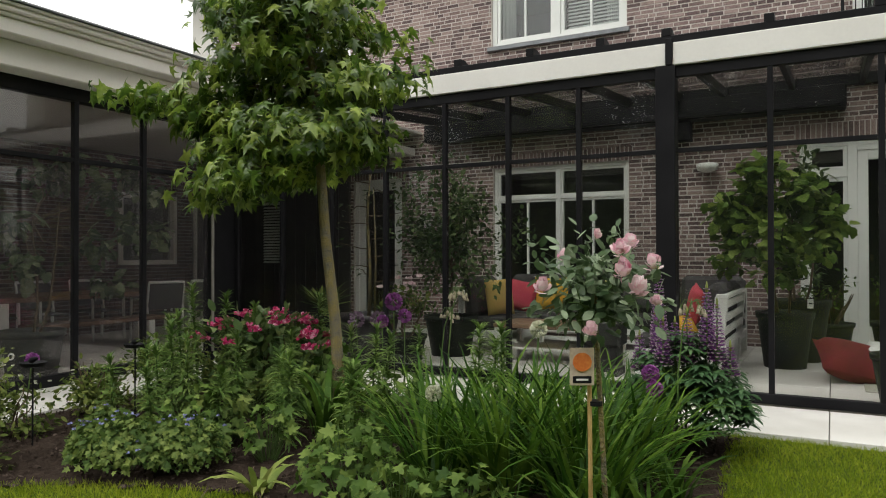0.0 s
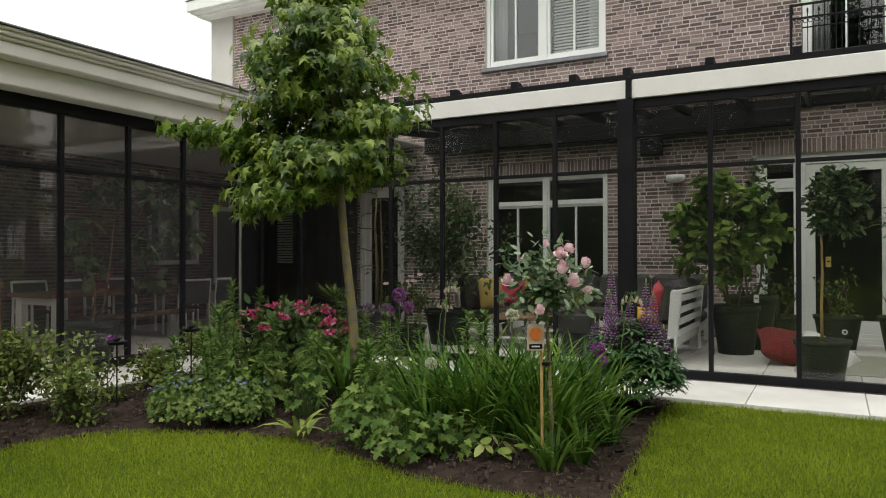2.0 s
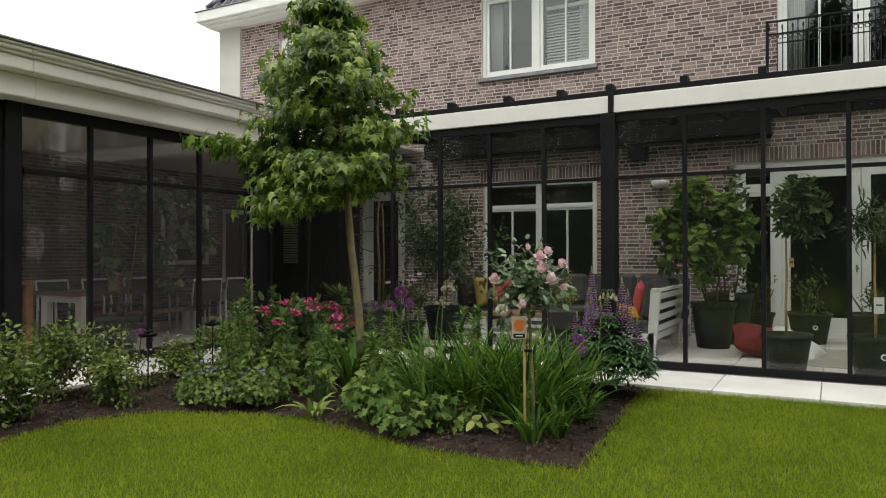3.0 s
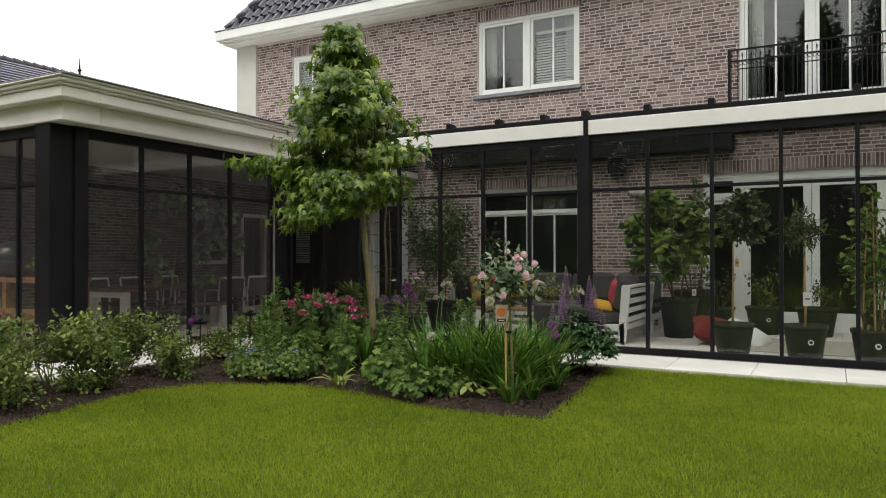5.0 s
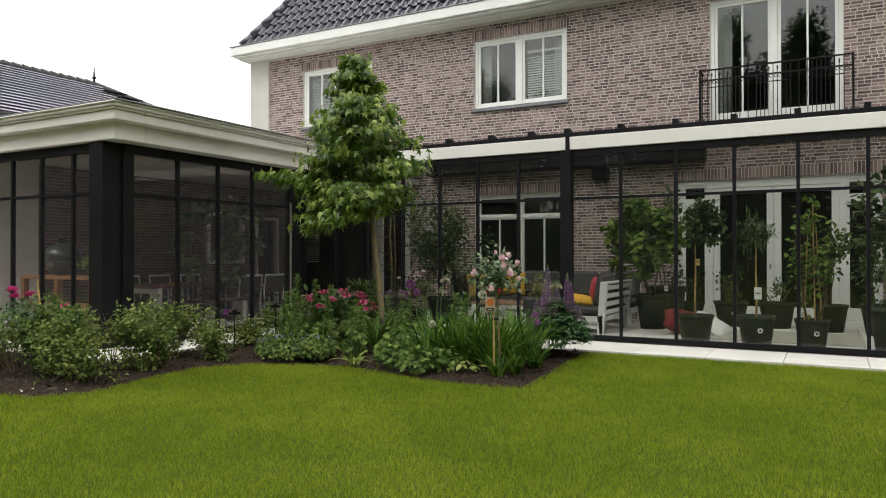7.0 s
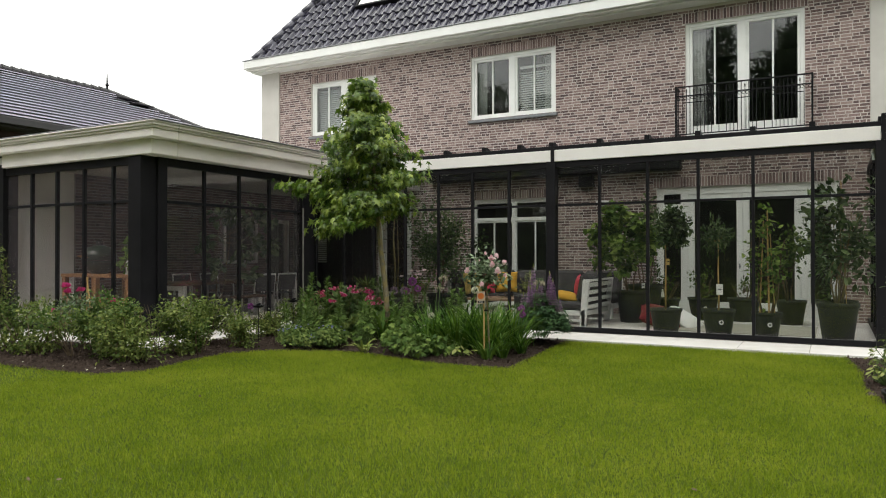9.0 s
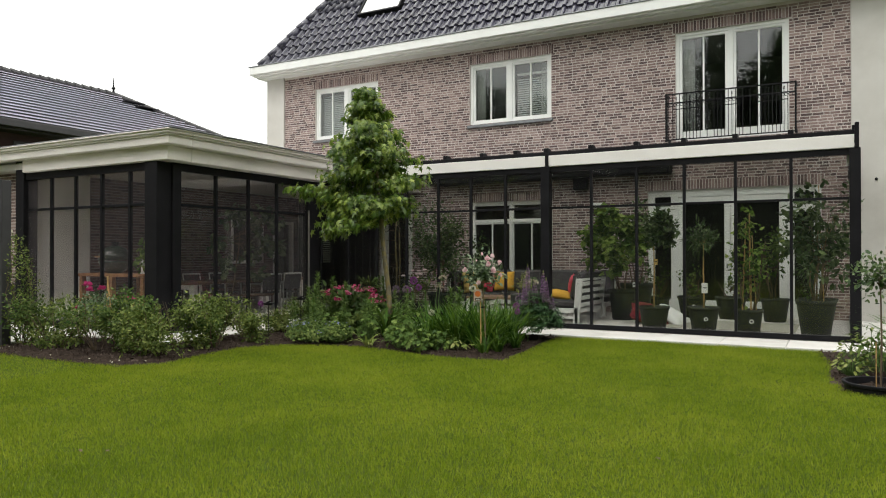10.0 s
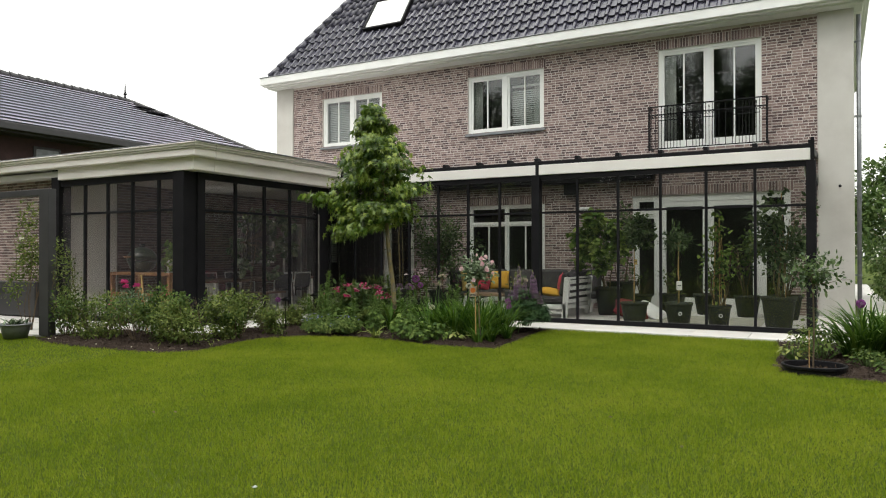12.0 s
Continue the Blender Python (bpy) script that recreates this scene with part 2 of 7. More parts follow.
PURPLE = material("purple_petal", [(0.10, 0.035, 0.20), (0.22, 0.08, 0.32), (0.55, 0.42, 0.58)], 0.6, scale=30, island=0.8, translucent=0.2)
ALLIUM = material("allium_petal", [(0.22, 0.045, 0.23), (0.34, 0.11, 0.34)], 0.6, scale=30, island=0.6, translucent=0.2)
CREAMPET = material("cream_petal", [(0.50, 0.50, 0.36), (0.70, 0.70, 0.58)], 0.6, scale=30, island=0.5, translucent=0.2)
FADED = material("faded_allium_petal", [(0.17, 0.10, 0.17), (0.29, 0.20, 0.28)], 0.7, scale=30, island=0.6, translucent=0.2)
BELL = material("faded_bell_petal", [(0.17, 0.155, 0.09), (0.30, 0.25, 0.18)], 0.7, scale=30, island=0.5)
BLUEPET = material("blue_petal", [(0.16, 0.17, 0.38), (0.26, 0.27, 0.5)], 0.6, scale=30, island=0.5)
ORANGE = material("orange_print", [(0.62, 0.14, 0.03), (0.75, 0.26, 0.06)], 0.5, scale=40)
CARD = material("printed_card", [(0.45, 0.36, 0.28), (0.58, 0.48, 0.38)], 0.5, scale=60)
ZINC = material("grey_zinc", [(0.16, 0.17, 0.18), (0.26, 0.27, 0.28)], 0.5, metal=0.6, scale=6)
MESHGREY = material("grey_mesh_fabric", [(0.05, 0.05, 0.055), (0.08, 0.08, 0.085)], 0.8, scale=9)
LUPINW = material("lupin_banner_petal", [(0.50, 0.28, 0.48), (0.80, 0.66, 0.74)], 0.6, scale=30, island=0.5, translucent=0.2)
LUPINP = material("lupin_purple_petal", [(0.10, 0.020, 0.14), (0.22, 0.05, 0.24)], 0.6, scale=30, island=0.6, translucent=0.2)
# the small diffuse share lifts dark views like veiling haze
GLASS = glass_material("clear_glass", (0.89, 0.89, 0.88), 1.43, haze=0.004)
WINGGLASS = glass_material("wing_glass", (0.95, 0.93, 0.92), 1.55, haze=0.028)
WINDOWGLASS = glass_material("window_glass", (0.82, 0.84, 0.83), 1.8)
ROOFGLASS = glass_material("roof_glass", (0.85, 0.86, 0.85), 1.45)


# ---- mesh tools ----
class G:
    """Collects vertices and faces of one mesh."""

    def __init__(self):
        self.v, self.f = [], []

    def add(self, verts, faces):
        o = len(self.v)
        self.v += [tuple(p) for p in verts]
        self.f += [tuple(i + o for i in f) for f in faces]
        return self

    def box(self, lo, hi, b=0.0, m=None):
        lo, hi = np.minimum(lo, hi), np.maximum(lo, hi)
        if not b:
            vs = [(x, y, z) for x in (lo[0], hi[0]) for y in (lo[1], hi[1]) for z in (lo[2], hi[2])]
            fs = [(0, 1, 3, 2), (4, 6, 7, 5), (0, 4, 5, 1), (2, 3, 7, 6), (0, 2, 6, 4), (1, 5, 7, 3)]
        else:
            b = min(b, 0.45 * min(hi - lo))
            vs, idx = [], {}
            for c in range(8):
                s = (c >> 2 & 1, c >> 1 & 1, c & 1)
                for a in range(3):
                    p = [(hi[k] if s[k] else lo[k]) if k == a else (hi[k] - b if s[k] else lo[k] + b) for k in range(3)]
                    idx[s, a] = len(vs)
                    vs.append(tuple(p))
            fs = []
            for a in range(3):
                u, w = [k for k in range(3) if k != a]
                for side in (0, 1):
                    ring = []
                    for du, dw in ((0, 0), (1, 0), (1, 1), (0, 1)):
                        s = [0, 0, 0]
                        s[a], s[u], s[w] = side, du, dw
                        ring.append(idx[tuple(s), a])
                    fs.append(tuple(ring))
                for du in (0, 1):
                    for dw in (0, 1):
                        s0, s1 = [0, 0, 0], [0, 0, 0]
                        s0[u], s0[w], s1[u], s1[w], s1[a] = du, dw, du, dw, 1
                        s0, s1 = tuple(s0), tuple(s1)
                        fs.append((idx[s0, u], idx[s1, u], idx[s1, w], idx[s0, w]))
            for c in range(8):
                s = (c >> 2 & 1, c >> 1 & 1, c & 1)
                fs.append((idx[s, 0], idx[s, 1], idx[s, 2]))
        if m is not None:
            vs = [m @ Vector(p) for p in vs]
        return self.add(vs, fs)

    def tube(self, pts, radii, n=8, cap=True):
        pts = [Vector(p) for p in pts]
        if not hasattr(radii, "__len__"):
            radii = [radii] * len(pts)
        vs, fs = [], []
        for i, p in enumerate(pts):
            d = (pts[min(i + 1, len(pts) - 1)] - pts[max(i - 1, 0)]).normalized()
            ref = Vector((1, 0, 0)) if abs(d.x) < 0.8 else Vector((0, 1, 0))
            u = d.cross(ref).normalized()
            w = d.cross(u)
            for k in range(n):
                a = 2 * math.pi * k / n
                vs.append(p + radii[i] * (math.cos(a) * u + math.sin(a) * w))
        for i in range(len(pts) - 1):
            for k in range(n):
                k2 = (k + 1) % n
                fs.append((i * n + k, i * n + k2, (i + 1) * n + k2, (i + 1) * n + k))
        if cap:
            fs += [tuple(range(n))[::-1], tuple(range((len(pts) - 1) * n, len(pts) * n))]
        return self.add(vs, fs)

    def lathe(self, profile, centre=(0, 0, 0), n=24, cap=True):
        vs, fs = [], []
        for r, z in profile:
            for k in range(n):
                a = 2 * math.pi * k / n
                vs.append((centre[0] + r * math.cos(a), centre[1] + r * math.sin(a), centre[2] + z))
        for i in range(len(profile) - 1):
            for k in range(n):
                k2 = (k + 1) % n
                fs.append((i * n + k, i * n + k2, (i + 1) * n + k2, (i + 1) * n + k))
        if cap:
            fs += [tuple(range(n))[::-1], tuple(range((len(profile) - 1) * n, len(profile) * n))]
        return self.add(vs, fs)

    def mesh(self, name, mat, smooth=False, fix=True):
        me = bpy.data.meshes.new(name)
        me.from_pydata(self.v, [], self.f)
        if fix:
            bm = bmesh.new()
            bm.from_mesh(me)
            bmesh.ops.recalc_face_normals(bm, faces=bm.faces)
            bm.to_mesh(me)
            bm.free()
        me.materials.append(mat)
        if smooth:
            me.polygons.foreach_set("use_smooth", [True] * len(me.polygons))
        return me


def thing(name, label, category, group="", kind="", at=(0, 0, 0)):
    ob = new(name)
    ob.empty_display_size = 0.1
    ob.location = at
    return tagged(ob, label, category, group, kind)


def part(name, g, mat, parent, label="", smooth=False, kind=""):
    me = g.mesh(name, mat, smooth) if isinstance(g, G) else g
    ob = new(name, me)
    ob.parent = parent
    return tagged(ob, label, kind=kind)


def solo(name, g, mat, label, category, kind="", group="", smooth=False):
    me = g.mesh(name, mat, smooth) if isinstance(g, G) else g
    return tagged(new(name, me), label, category, group, kind)


rng = np.random.default_rng(7)


def scatter(name, tmpl, P, D, N, S, mat, smooth=False):
    """One mesh of many copies of a small leaf: P places, D the way each tip points, N rough normals, S sizes."""
    tv, tf = np.array(tmpl[0], float), tmpl[1]
    P, D, N = np.asarray(P, float), np.asarray(D, float), np.asarray(N, float)
    S = np.broadcast_to(np.asarray(S, float).reshape(-1, 1) if np.ndim(S) < 2 else S, (len(P), 1 if np.ndim(S) < 2 else 3))
    if S.shape[1] == 1:
        S = np.repeat(S, 3, 1)
    D = D / (np.linalg.norm(D, axis=1, keepdims=True) + 1e-9)
    X = np.cross(D, N)
    X /= np.linalg.norm(X, axis=1, keepdims=True) + 1e-9
    Z = np.cross(X, D)
    V = P[:, None] + (tv[None, :, 0:1] * S[:, None, 0:1]) * X[:, None] + (tv[None, :, 1:2] * S[:, None, 1:2]) * D[:, None] + (tv[None, :, 2:3] * S[:, None, 2:3]) * Z[:, None]
    n, k = len(P), len(tv)
    sizes = np.array([len(f) for f in tf])
    loops = np.concatenate([np.array(f) for f in tf])
    me = bpy.data.meshes.new(name)
    me.vertices.add(n * k)
    me.vertices.foreach_set("co", V.reshape(-1).astype(np.float32))
    all_loops = (loops[None] + (np.arange(n) * k)[:, None]).reshape(-1)
    totals = np.tile(sizes, n)
    me.loops.add(len(all_loops))
    me.loops.foreach_set("vertex_index", all_loops.astype(np.int32))
    me.polygons.add(len(totals))
    me.polygons.foreach_set("loop_start", (np.cumsum(totals) - totals).astype(np.int32))
    me.polygons.foreach_set("loop_total", totals.astype(np.int32))
    if smooth:
        me.polygons.foreach_set("use_smooth", np.ones(len(totals), bool))
    me.update(calc_edges=True)
    me.materials.append(mat)
    return me


def fan_leaf(outline, droop=0.1, fold=0.06):
    """A leaf from half outline points (x, y), base at the origin and tip along y."""
    right = [(x, y, -droop * y * y + fold * x) for x, y in outline]
    left = [(-x, y, -droop * y * y + fold * x) for x, y in reversed(outline)]
    tip = (0, 1, -droop)
    ring = [(0, 0, 0)] + right + [tip] + left
    mid = (0, 0.42, -droop * 0.18)
    n = len(ring)
    return ring + [mid], [(i, (i + 1) % n, n) for i in range(n)]


OVAL = fan_leaf([(0.2, 0.2), (0.27, 0.5), (0.17, 0.8)])
NARROW = ([(-0.05, 0, 0), (0.05, 0, 0), (0.085, 0.4, 0.03), (-0.085, 0.4, 0.03), (0.05, 0.8, -0.06), (-0.05, 0.8, -0.06), (0, 1, -0.2)], [(0, 1, 2, 3), (3, 2, 4, 5), (5, 4, 6)])
STAR = fan_leaf([(0.14, 0.06), (0.52, -0.08), (0.25, 0.24), (0.40, 0.38), (0.66, 0.50), (0.22, 0.50), (0.11, 0.75)], 0.55, -0.5)
FIGL = fan_leaf([(0.30, -0.10), (0.48, 0.12), (0.36, 0.28), (0.50, 0.52), (0.32, 0.62), (0.22, 0.84)], 0.25, 0.10)
LOBED = fan_leaf([(0.26, -0.10), (0.54, 0.06), (0.30, 0.26), (0.62, 0.55), (0.22, 0.56), (0.20, 0.80)], 0.3, 0.12)
PETAL = ([(0, 0, 0), (0.35, 0.4, 0.12), (0.3, 0.85, 0.3), (-0.3, 0.85, 0.3), (-0.35, 0.4, 0.12)], [(0, 1, 2, 3, 4)])
SWORDL = ([(-0.03, 0, 0), (0.03, 0, 0), (0.035, 0.35, 0.0), (-0.035, 0.35, 0.0), (0.03, 0.65, -0.07), (-0.03, 0.65, -0.07), (0.018, 0.88, -0.22), (-0.018, 0.88, -0.22), (0, 1, -0.38)], [(0, 1, 2, 3), (3, 2, 4, 5), (5, 4, 6, 7), (7, 6, 8)])


LEAFLET = ([(0, 0, 0), (0.3, 0.45, 0.06), (0, 1, -0.1), (-0.3, 0.45, 0.06)], [(0, 1, 2), (0, 2, 3)])


def around(n, up=0.3, spread=1.0):
    a = rng.uniform(0, 2 * math.pi, n)
    d = np.stack([np.cos(a) * spread, np.sin(a) * spread, rng.normal(up, 0.25, n)], 1)
    return d / np.linalg.norm(d, axis=1, keepdims=True)


def blob_points(n, centre, r, shell=0.55):
    """Points in a lumpy ellipsoid, more of them towards its outside."""
    d = rng.normal(size=(n, 3))
    d /= np.linalg.norm(d, axis=1, keepdims=True)
    lump = 1 + 0.22 * np.sin(3.1 * d[:, 0] + centre[0] * 5) * np.cos(2.7 * d[:, 1] + centre[1] * 3) + 0.16 * np.sin(5 * d[:, 2] + 4 * d[:, 0])
    rad = (shell + (1 - shell) * rng.random(n)) * lump
    return np.array(centre) + d * rad[:, None] * np.array(r), d


# ---- ground, lawn, paving ----
HOUSE_Y, GLASS_Y, WING_X, WING_Y = 10.64, 6.6, -6.6, 2.45
g = G()
g.add([(-400, -400, -0.02), (400, -400, -0.02), (400, 400, -0.02), (-400, 400, -0.02)], [(0, 1, 2, 3)])
solo("ground", g, TURF, "green lawn ground reaching the horizon", "ground", "structure")

BED = [(-0.40, 2.60), (-0.95, 2.52), (-1.55, 2.54), (-2.15, 2.74), (-2.75, 2.90), (-3.4, 2.74), (-4.05, 2.42), (-4.32, 1.9), (-4.22, 1.1), (-4.05, 0.35), (-4.35, -0.05), (-5.7, -0.12), (-6.9, -0.05), (-7.45, 0.1), (-7.7, 0.7), (-7.75, 1.7), (-5.6, 1.7), (-5.6, 5.5), (-0.66, 5.5), (-0.6, 4.6), (-0.5, 3.7)]
RBED = [(3.15, 5.5), (3.3, 4.3), (3.28, 3.2), (3.42, 2.35), (3.9, 2.15), (5.2, 1.9), (7.6, 1.6), (7.6, 5.5)]


def inside(poly, x, y):
    x, y = np.asarray(x, float), np.asarray(y, float)
    res = np.zeros(x.shape, bool)
    for (x0, y0), (x1, y1) in zip(poly, poly[1:] + poly[:1]):
        cross = ((y0 > y) != (y1 > y)) & (x < (x1 - x0) * (y - y0) / (y1 - y0 + 1e-12) + x0)
        res ^= cross
    return res


def edge_distance(poly, x, y):
    best = np.full(np.shape(x), 1e9)
    for (x0, y0), (x1, y1) in zip(poly, poly[1:] + poly[:1]):
        dx, dy = x1 - x0, y1 - y0
        t = np.clip(((x - x0) * dx + (y - y0) * dy) / (dx * dx + dy * dy + 1e-12), 0, 1)
        best = np.minimum(best, np.hypot(x - x0 - t * dx, y - y0 - t * dy))
    return best


def soil_height(poly, x, y):
    d = edge_distance(poly, x, y)
    lump = np.array([noise.noise((3.1 * a, 3.1 * b, 0.3)) * 0.5 + noise.noise((9 * a, 9 * b, 1.3)) * 0.45 + noise.noise((26 * a, 26 * b, 2.3)) * 0.35 for a, b in zip(x, y)])
    return np.clip(d / 0.35, 0, 1) * (0.032 + 0.06 * lump) - 0.012


def soil_bed(name, poly, label):
    xs = [p[0] for p in poly]
    ys = [p[1] for p in poly]
    step = 0.045
    gx, gy = np.meshgrid(np.arange(min(xs) - 0.06, max(xs) + 0.12, step), np.arange(min(ys) - 0.06, max(ys) + 0.12, step))
    ok = inside(poly, gx, gy)
    h = soil_height(poly, gx.ravel(), gy.ravel()).reshape(gx.shape)
    ids, g = {}, G()
    rows, cols = gx.shape
    for i in range(rows - 1):
        for j in range(cols - 1):
            if ok[i, j] or ok[i + 1, j] or ok[i, j + 1] or ok[i + 1, j + 1]:
                q = []
                for a, b in ((i, j), (i, j + 1), (i + 1, j + 1), (i + 1, j)):
                    if (a, b) not in ids:
                        ids[a, b] = len(g.v)
                        g.v.append((gx[a, b], gy[a, b], h[a, b]))
                    q.append(ids[a, b])
                g.f.append(tuple(q))
    bed = solo(name, g.mesh(name, SOIL, True, False), SOIL, label, "soil", "structure")
    n = int(5000 * len(g.f) / 6000)
    pick = rng.integers(0, len(g.v), n)
    P = np.array(g.v)[pick] + rng.normal(0, 0.02, (n, 3)) * (1, 1, 0)
    rock = [(-0.5, -0.4, 0), (0.5, -0.5, 0), (0.45, 0.5, 0), (-0.55, 0.4, 0), (-0.3, -0.2, 0.5), (0.3, -0.3, 0.42), (0.2, 0.3, 0.55), (-0.3, 0.25, 0.4)]
    rf = [(4, 5, 6, 7), (0, 1, 5, 4), (1, 2, 6, 5), (2, 3, 7, 6), (3, 0, 4, 7)]
    part("soil_clods", scatter("soil_clods", (rock, rf), P, around(n, 0), np.tile((0, 0, 1.0), (n, 1)), np.column_stack([rng.gamma(1.5, 0.009, n) + 0.004] * 2 + [rng.gamma(1.8, 0.012, n) + 0.004]), CLOD), CLOD, bed, kind="stuff")
    return bed


soil_bed("flower_bed", BED, "dark crumbly soil of the flower bed")
soil_bed("border_bed", RBED, "dark soil border beside the terrace")

PAVED_X0, PAVED_Y0 = -5.6, 5.50
TOP = 0.02  # level of the paving


def lawn():
    pts = []
    for x0, x1, y0, y1, dens in ((-4.6, 5.4, -5.6, 5.5, 5300), (-12, -4.6, -5.6, 1.0, 2200), (-10, 9, -9, -5.6, 600), (5.4, 9, -5.6, 2.4, 1200)):
        n = int((x1 - x0) * (y1 - y0) * dens)
        pts.append(np.stack([rng.uniform(x0, x1, n), rng.uniform(y0, y1, n)], 1))
    p = np.concatenate(pts)
    keep = ~inside(BED, p[:, 0], p[:, 1]) & ~inside(RBED, p[:, 0], p[:, 1]) & ~((p[:, 0] < -7.7) & (p[:, 1] > 0.35))
    p = p[keep]
    n = len(p)
    patch = np.array([noise.noise((0.9 * a, 0.9 * b, 0.0)) for a, b in p])
    h = 0.020 + 0.008 * patch + rng.normal(0, 0.006, n)
    blade = ([(-0.06, 0, 0), (0.06, 0, 0), (0.012, 1, 0.28), (-0.012, 1, 0.28)], [(0, 1, 2, 3)])
    P = np.column_stack([p, np.full(n, -0.018)])
    D = np.column_stack([rng.normal(0, 0.45, (n, 2)), np.ones(n)])
    S = np.column_stack([np.full(n, 0.040), np.clip(h, 0.012, 0.06) + 0.014, np.clip(h, 0.012, 0.06)])
    solo("grass", scatter("grass", blade, P, D, around(n, 0), S, GRASS), GRASS, "short mown green lawn grass", "grass", "stuff")


lawn()

# terrace of large pale pavers on a dark bed; the front row takes the pieces
bed = G().box((WING_X - 0.02, PAVED_Y0 + 0.01, -0.05), (9.0, HOUSE_Y, TOP - 0.03)).box((PAVED_X0 - 1.02, 1.71, -0.05), (PAVED_X0, PAVED_Y0 + 0.01, TOP - 0.03)).box((-14, 1.71, -0.05), (PAVED_X0 - 1.02, 10.64, TOP - 0.03)).box((-14, 0.36, -0.05), (-7.76, 1.71, TOP - 0.03))
terrace = solo("pavement", bed, JOINT, "terrace of large pale square pavers", "pavement", "structure")
paver_mesh = G().box((-0.454, -0.50, -0.05), (0.454, 0.50, 0.03), 0.004).mesh("paver", PAVER)


def paver(x, y, sx=1.0, sy=1.0):
    ob = new("paver", paver_mesh)
    ob.parent = terrace
    ob.location, ob.scale = (x, y, TOP - 0.03), (sx, sy, 1)


for i in range(16):
    x = -0.03 + 0.455 + 0.915 * (i - 7)
    if x > -6:
        paver(x, PAVED_Y0 + 0.5)
for i in range(16):
    for j in range(4):
        x = -0.03 + 0.455 + 0.915 * (i - 7)
        if -6.2 < x < 4.6:
            paver(x, GLASS_Y + 0.515 + 1.008 * j)
for j in range(5):
    paver(PAVED_X0 - 0.5, 1.72 + 0.46 + 0.915 * j - 0.0, 1.08, 0.9)
for i in range(9):
    paver(-7.05 - 0.915 * i, 2.1, 1.0, 0.72)
for i in range(6):
    paver(-8.24 - 0.915 * i, 1.03, 1.0, 1.3)
for i in range(5):
    for j in range(8):
        paver(-7.08 - 0.915 * i, 3.0 + 1.008 * j)


# ---- house wall with bricks ----
def gaps(x0, x1, z, openings):
    spans = [(x0, x1)]
    for a, b, c, d in openings:
        if c < z < d:
            new_spans = []
            for s, e in spans:
                if b <= s or a >= e:
                    new_spans.append((s, e))
                else:
                    if a - s > 0.02:
                        new_spans.append((s, a))
                    if e - b > 0.02:
                        new_spans.append((b, e))
            spans = new_spans
    return spans


def backing(g, x0, x1, y0, y1, z0, z1, openings, axis="x"):
    """A wall slab with openings cut through, as butted boxes."""
    xs = sorted({x0, x1, *[v for o in openings for v in o[:2] if x0 < v < x1]})
    for a, b in zip(xs, xs[1:]):
        mid = (a + b) / 2
        zs = [z0]
        for o in sorted((o for o in openings if o[0] < mid < o[1]), key=lambda o: o[2]):
            zs += [o[2], o[3]]
        zs.append(z1)
        for c, d in zip(zs[::2], zs[1::2]):
            if d - c > 0.005:
                g.box((a, y0, c), (b, y1, d)) if axis == "x" else g.box((y0, a, c), (y1, b, d))


COURSE, BLEN = 0.0625, 0.212


def bricks(x0, x1, z0, z1, openings, soldiers, seed):
    r = random.Random(seed)
    out = []
    for k in range(int((z1 - z0) / COURSE)):
        z = z0 + COURSE * (k + 0.5)
        for s, e in gaps(x0, x1, z, openings + soldiers):
            x = s - r.random() * 0.16 if s == x0 else s - r.choice((0.0, 0.11))
            while x < e - 0.02:
                length = r.choice((BLEN, BLEN, BLEN * 0.5, BLEN * 0.52, BLEN * 0.9))
                a, b = max(x, s), min(x + length, e)
                if b - a > 0.035:
                    dz, dl = r.uniform(-0.002, 0.002), r.uniform(0.0055, 0.0095)
                    out.append((a + dl, b - dl, z - 0.0234 + dz, z + 0.0230 + dz))
                x += length
    for a, b, c, d in soldiers:
        n = round((b - a) / 0.0625)
        for i in range(n):
            w = (b - a) / n
            out.append((a + i * w + 0.0065, a + (i + 1) * w - 0.0065, c + 0.005, d - 0.005))
    return out


OPEN_UP = [(-9.91, -7.72, 4.66, 6.16), (-4.89, -2.68, 4.66, 6.23), (0.24, 2.52, 3.86, 6.28)]
OPEN_DOWN = [(-7.64, -6.62, TOP, 2.62), (-4.86, -2.66, 0.70, 2.68), (-0.38, 3.10, TOP, 2.78)]
OPENINGS = OPEN_UP + OPEN_DOWN
SOLDIERS = [(a - 0.06, b + 0.06, d, d + 0.222) for a, b, c, d in OPENINGS]
wall = G()
backing(wall, -11.06, 3.64, HOUSE_Y + 0.0025, HOUSE_Y + 0.3, 0.0, 6.62, OPENINGS)
wall_north = solo("wall_north", wall, MORTAR, "two-storey garden facade of mottled pinkish-brown brick", "wall", "structure")
NEAR = (-2.6, -0.42, 0.85, 2.72)
field = G()
single = {}
count = 0
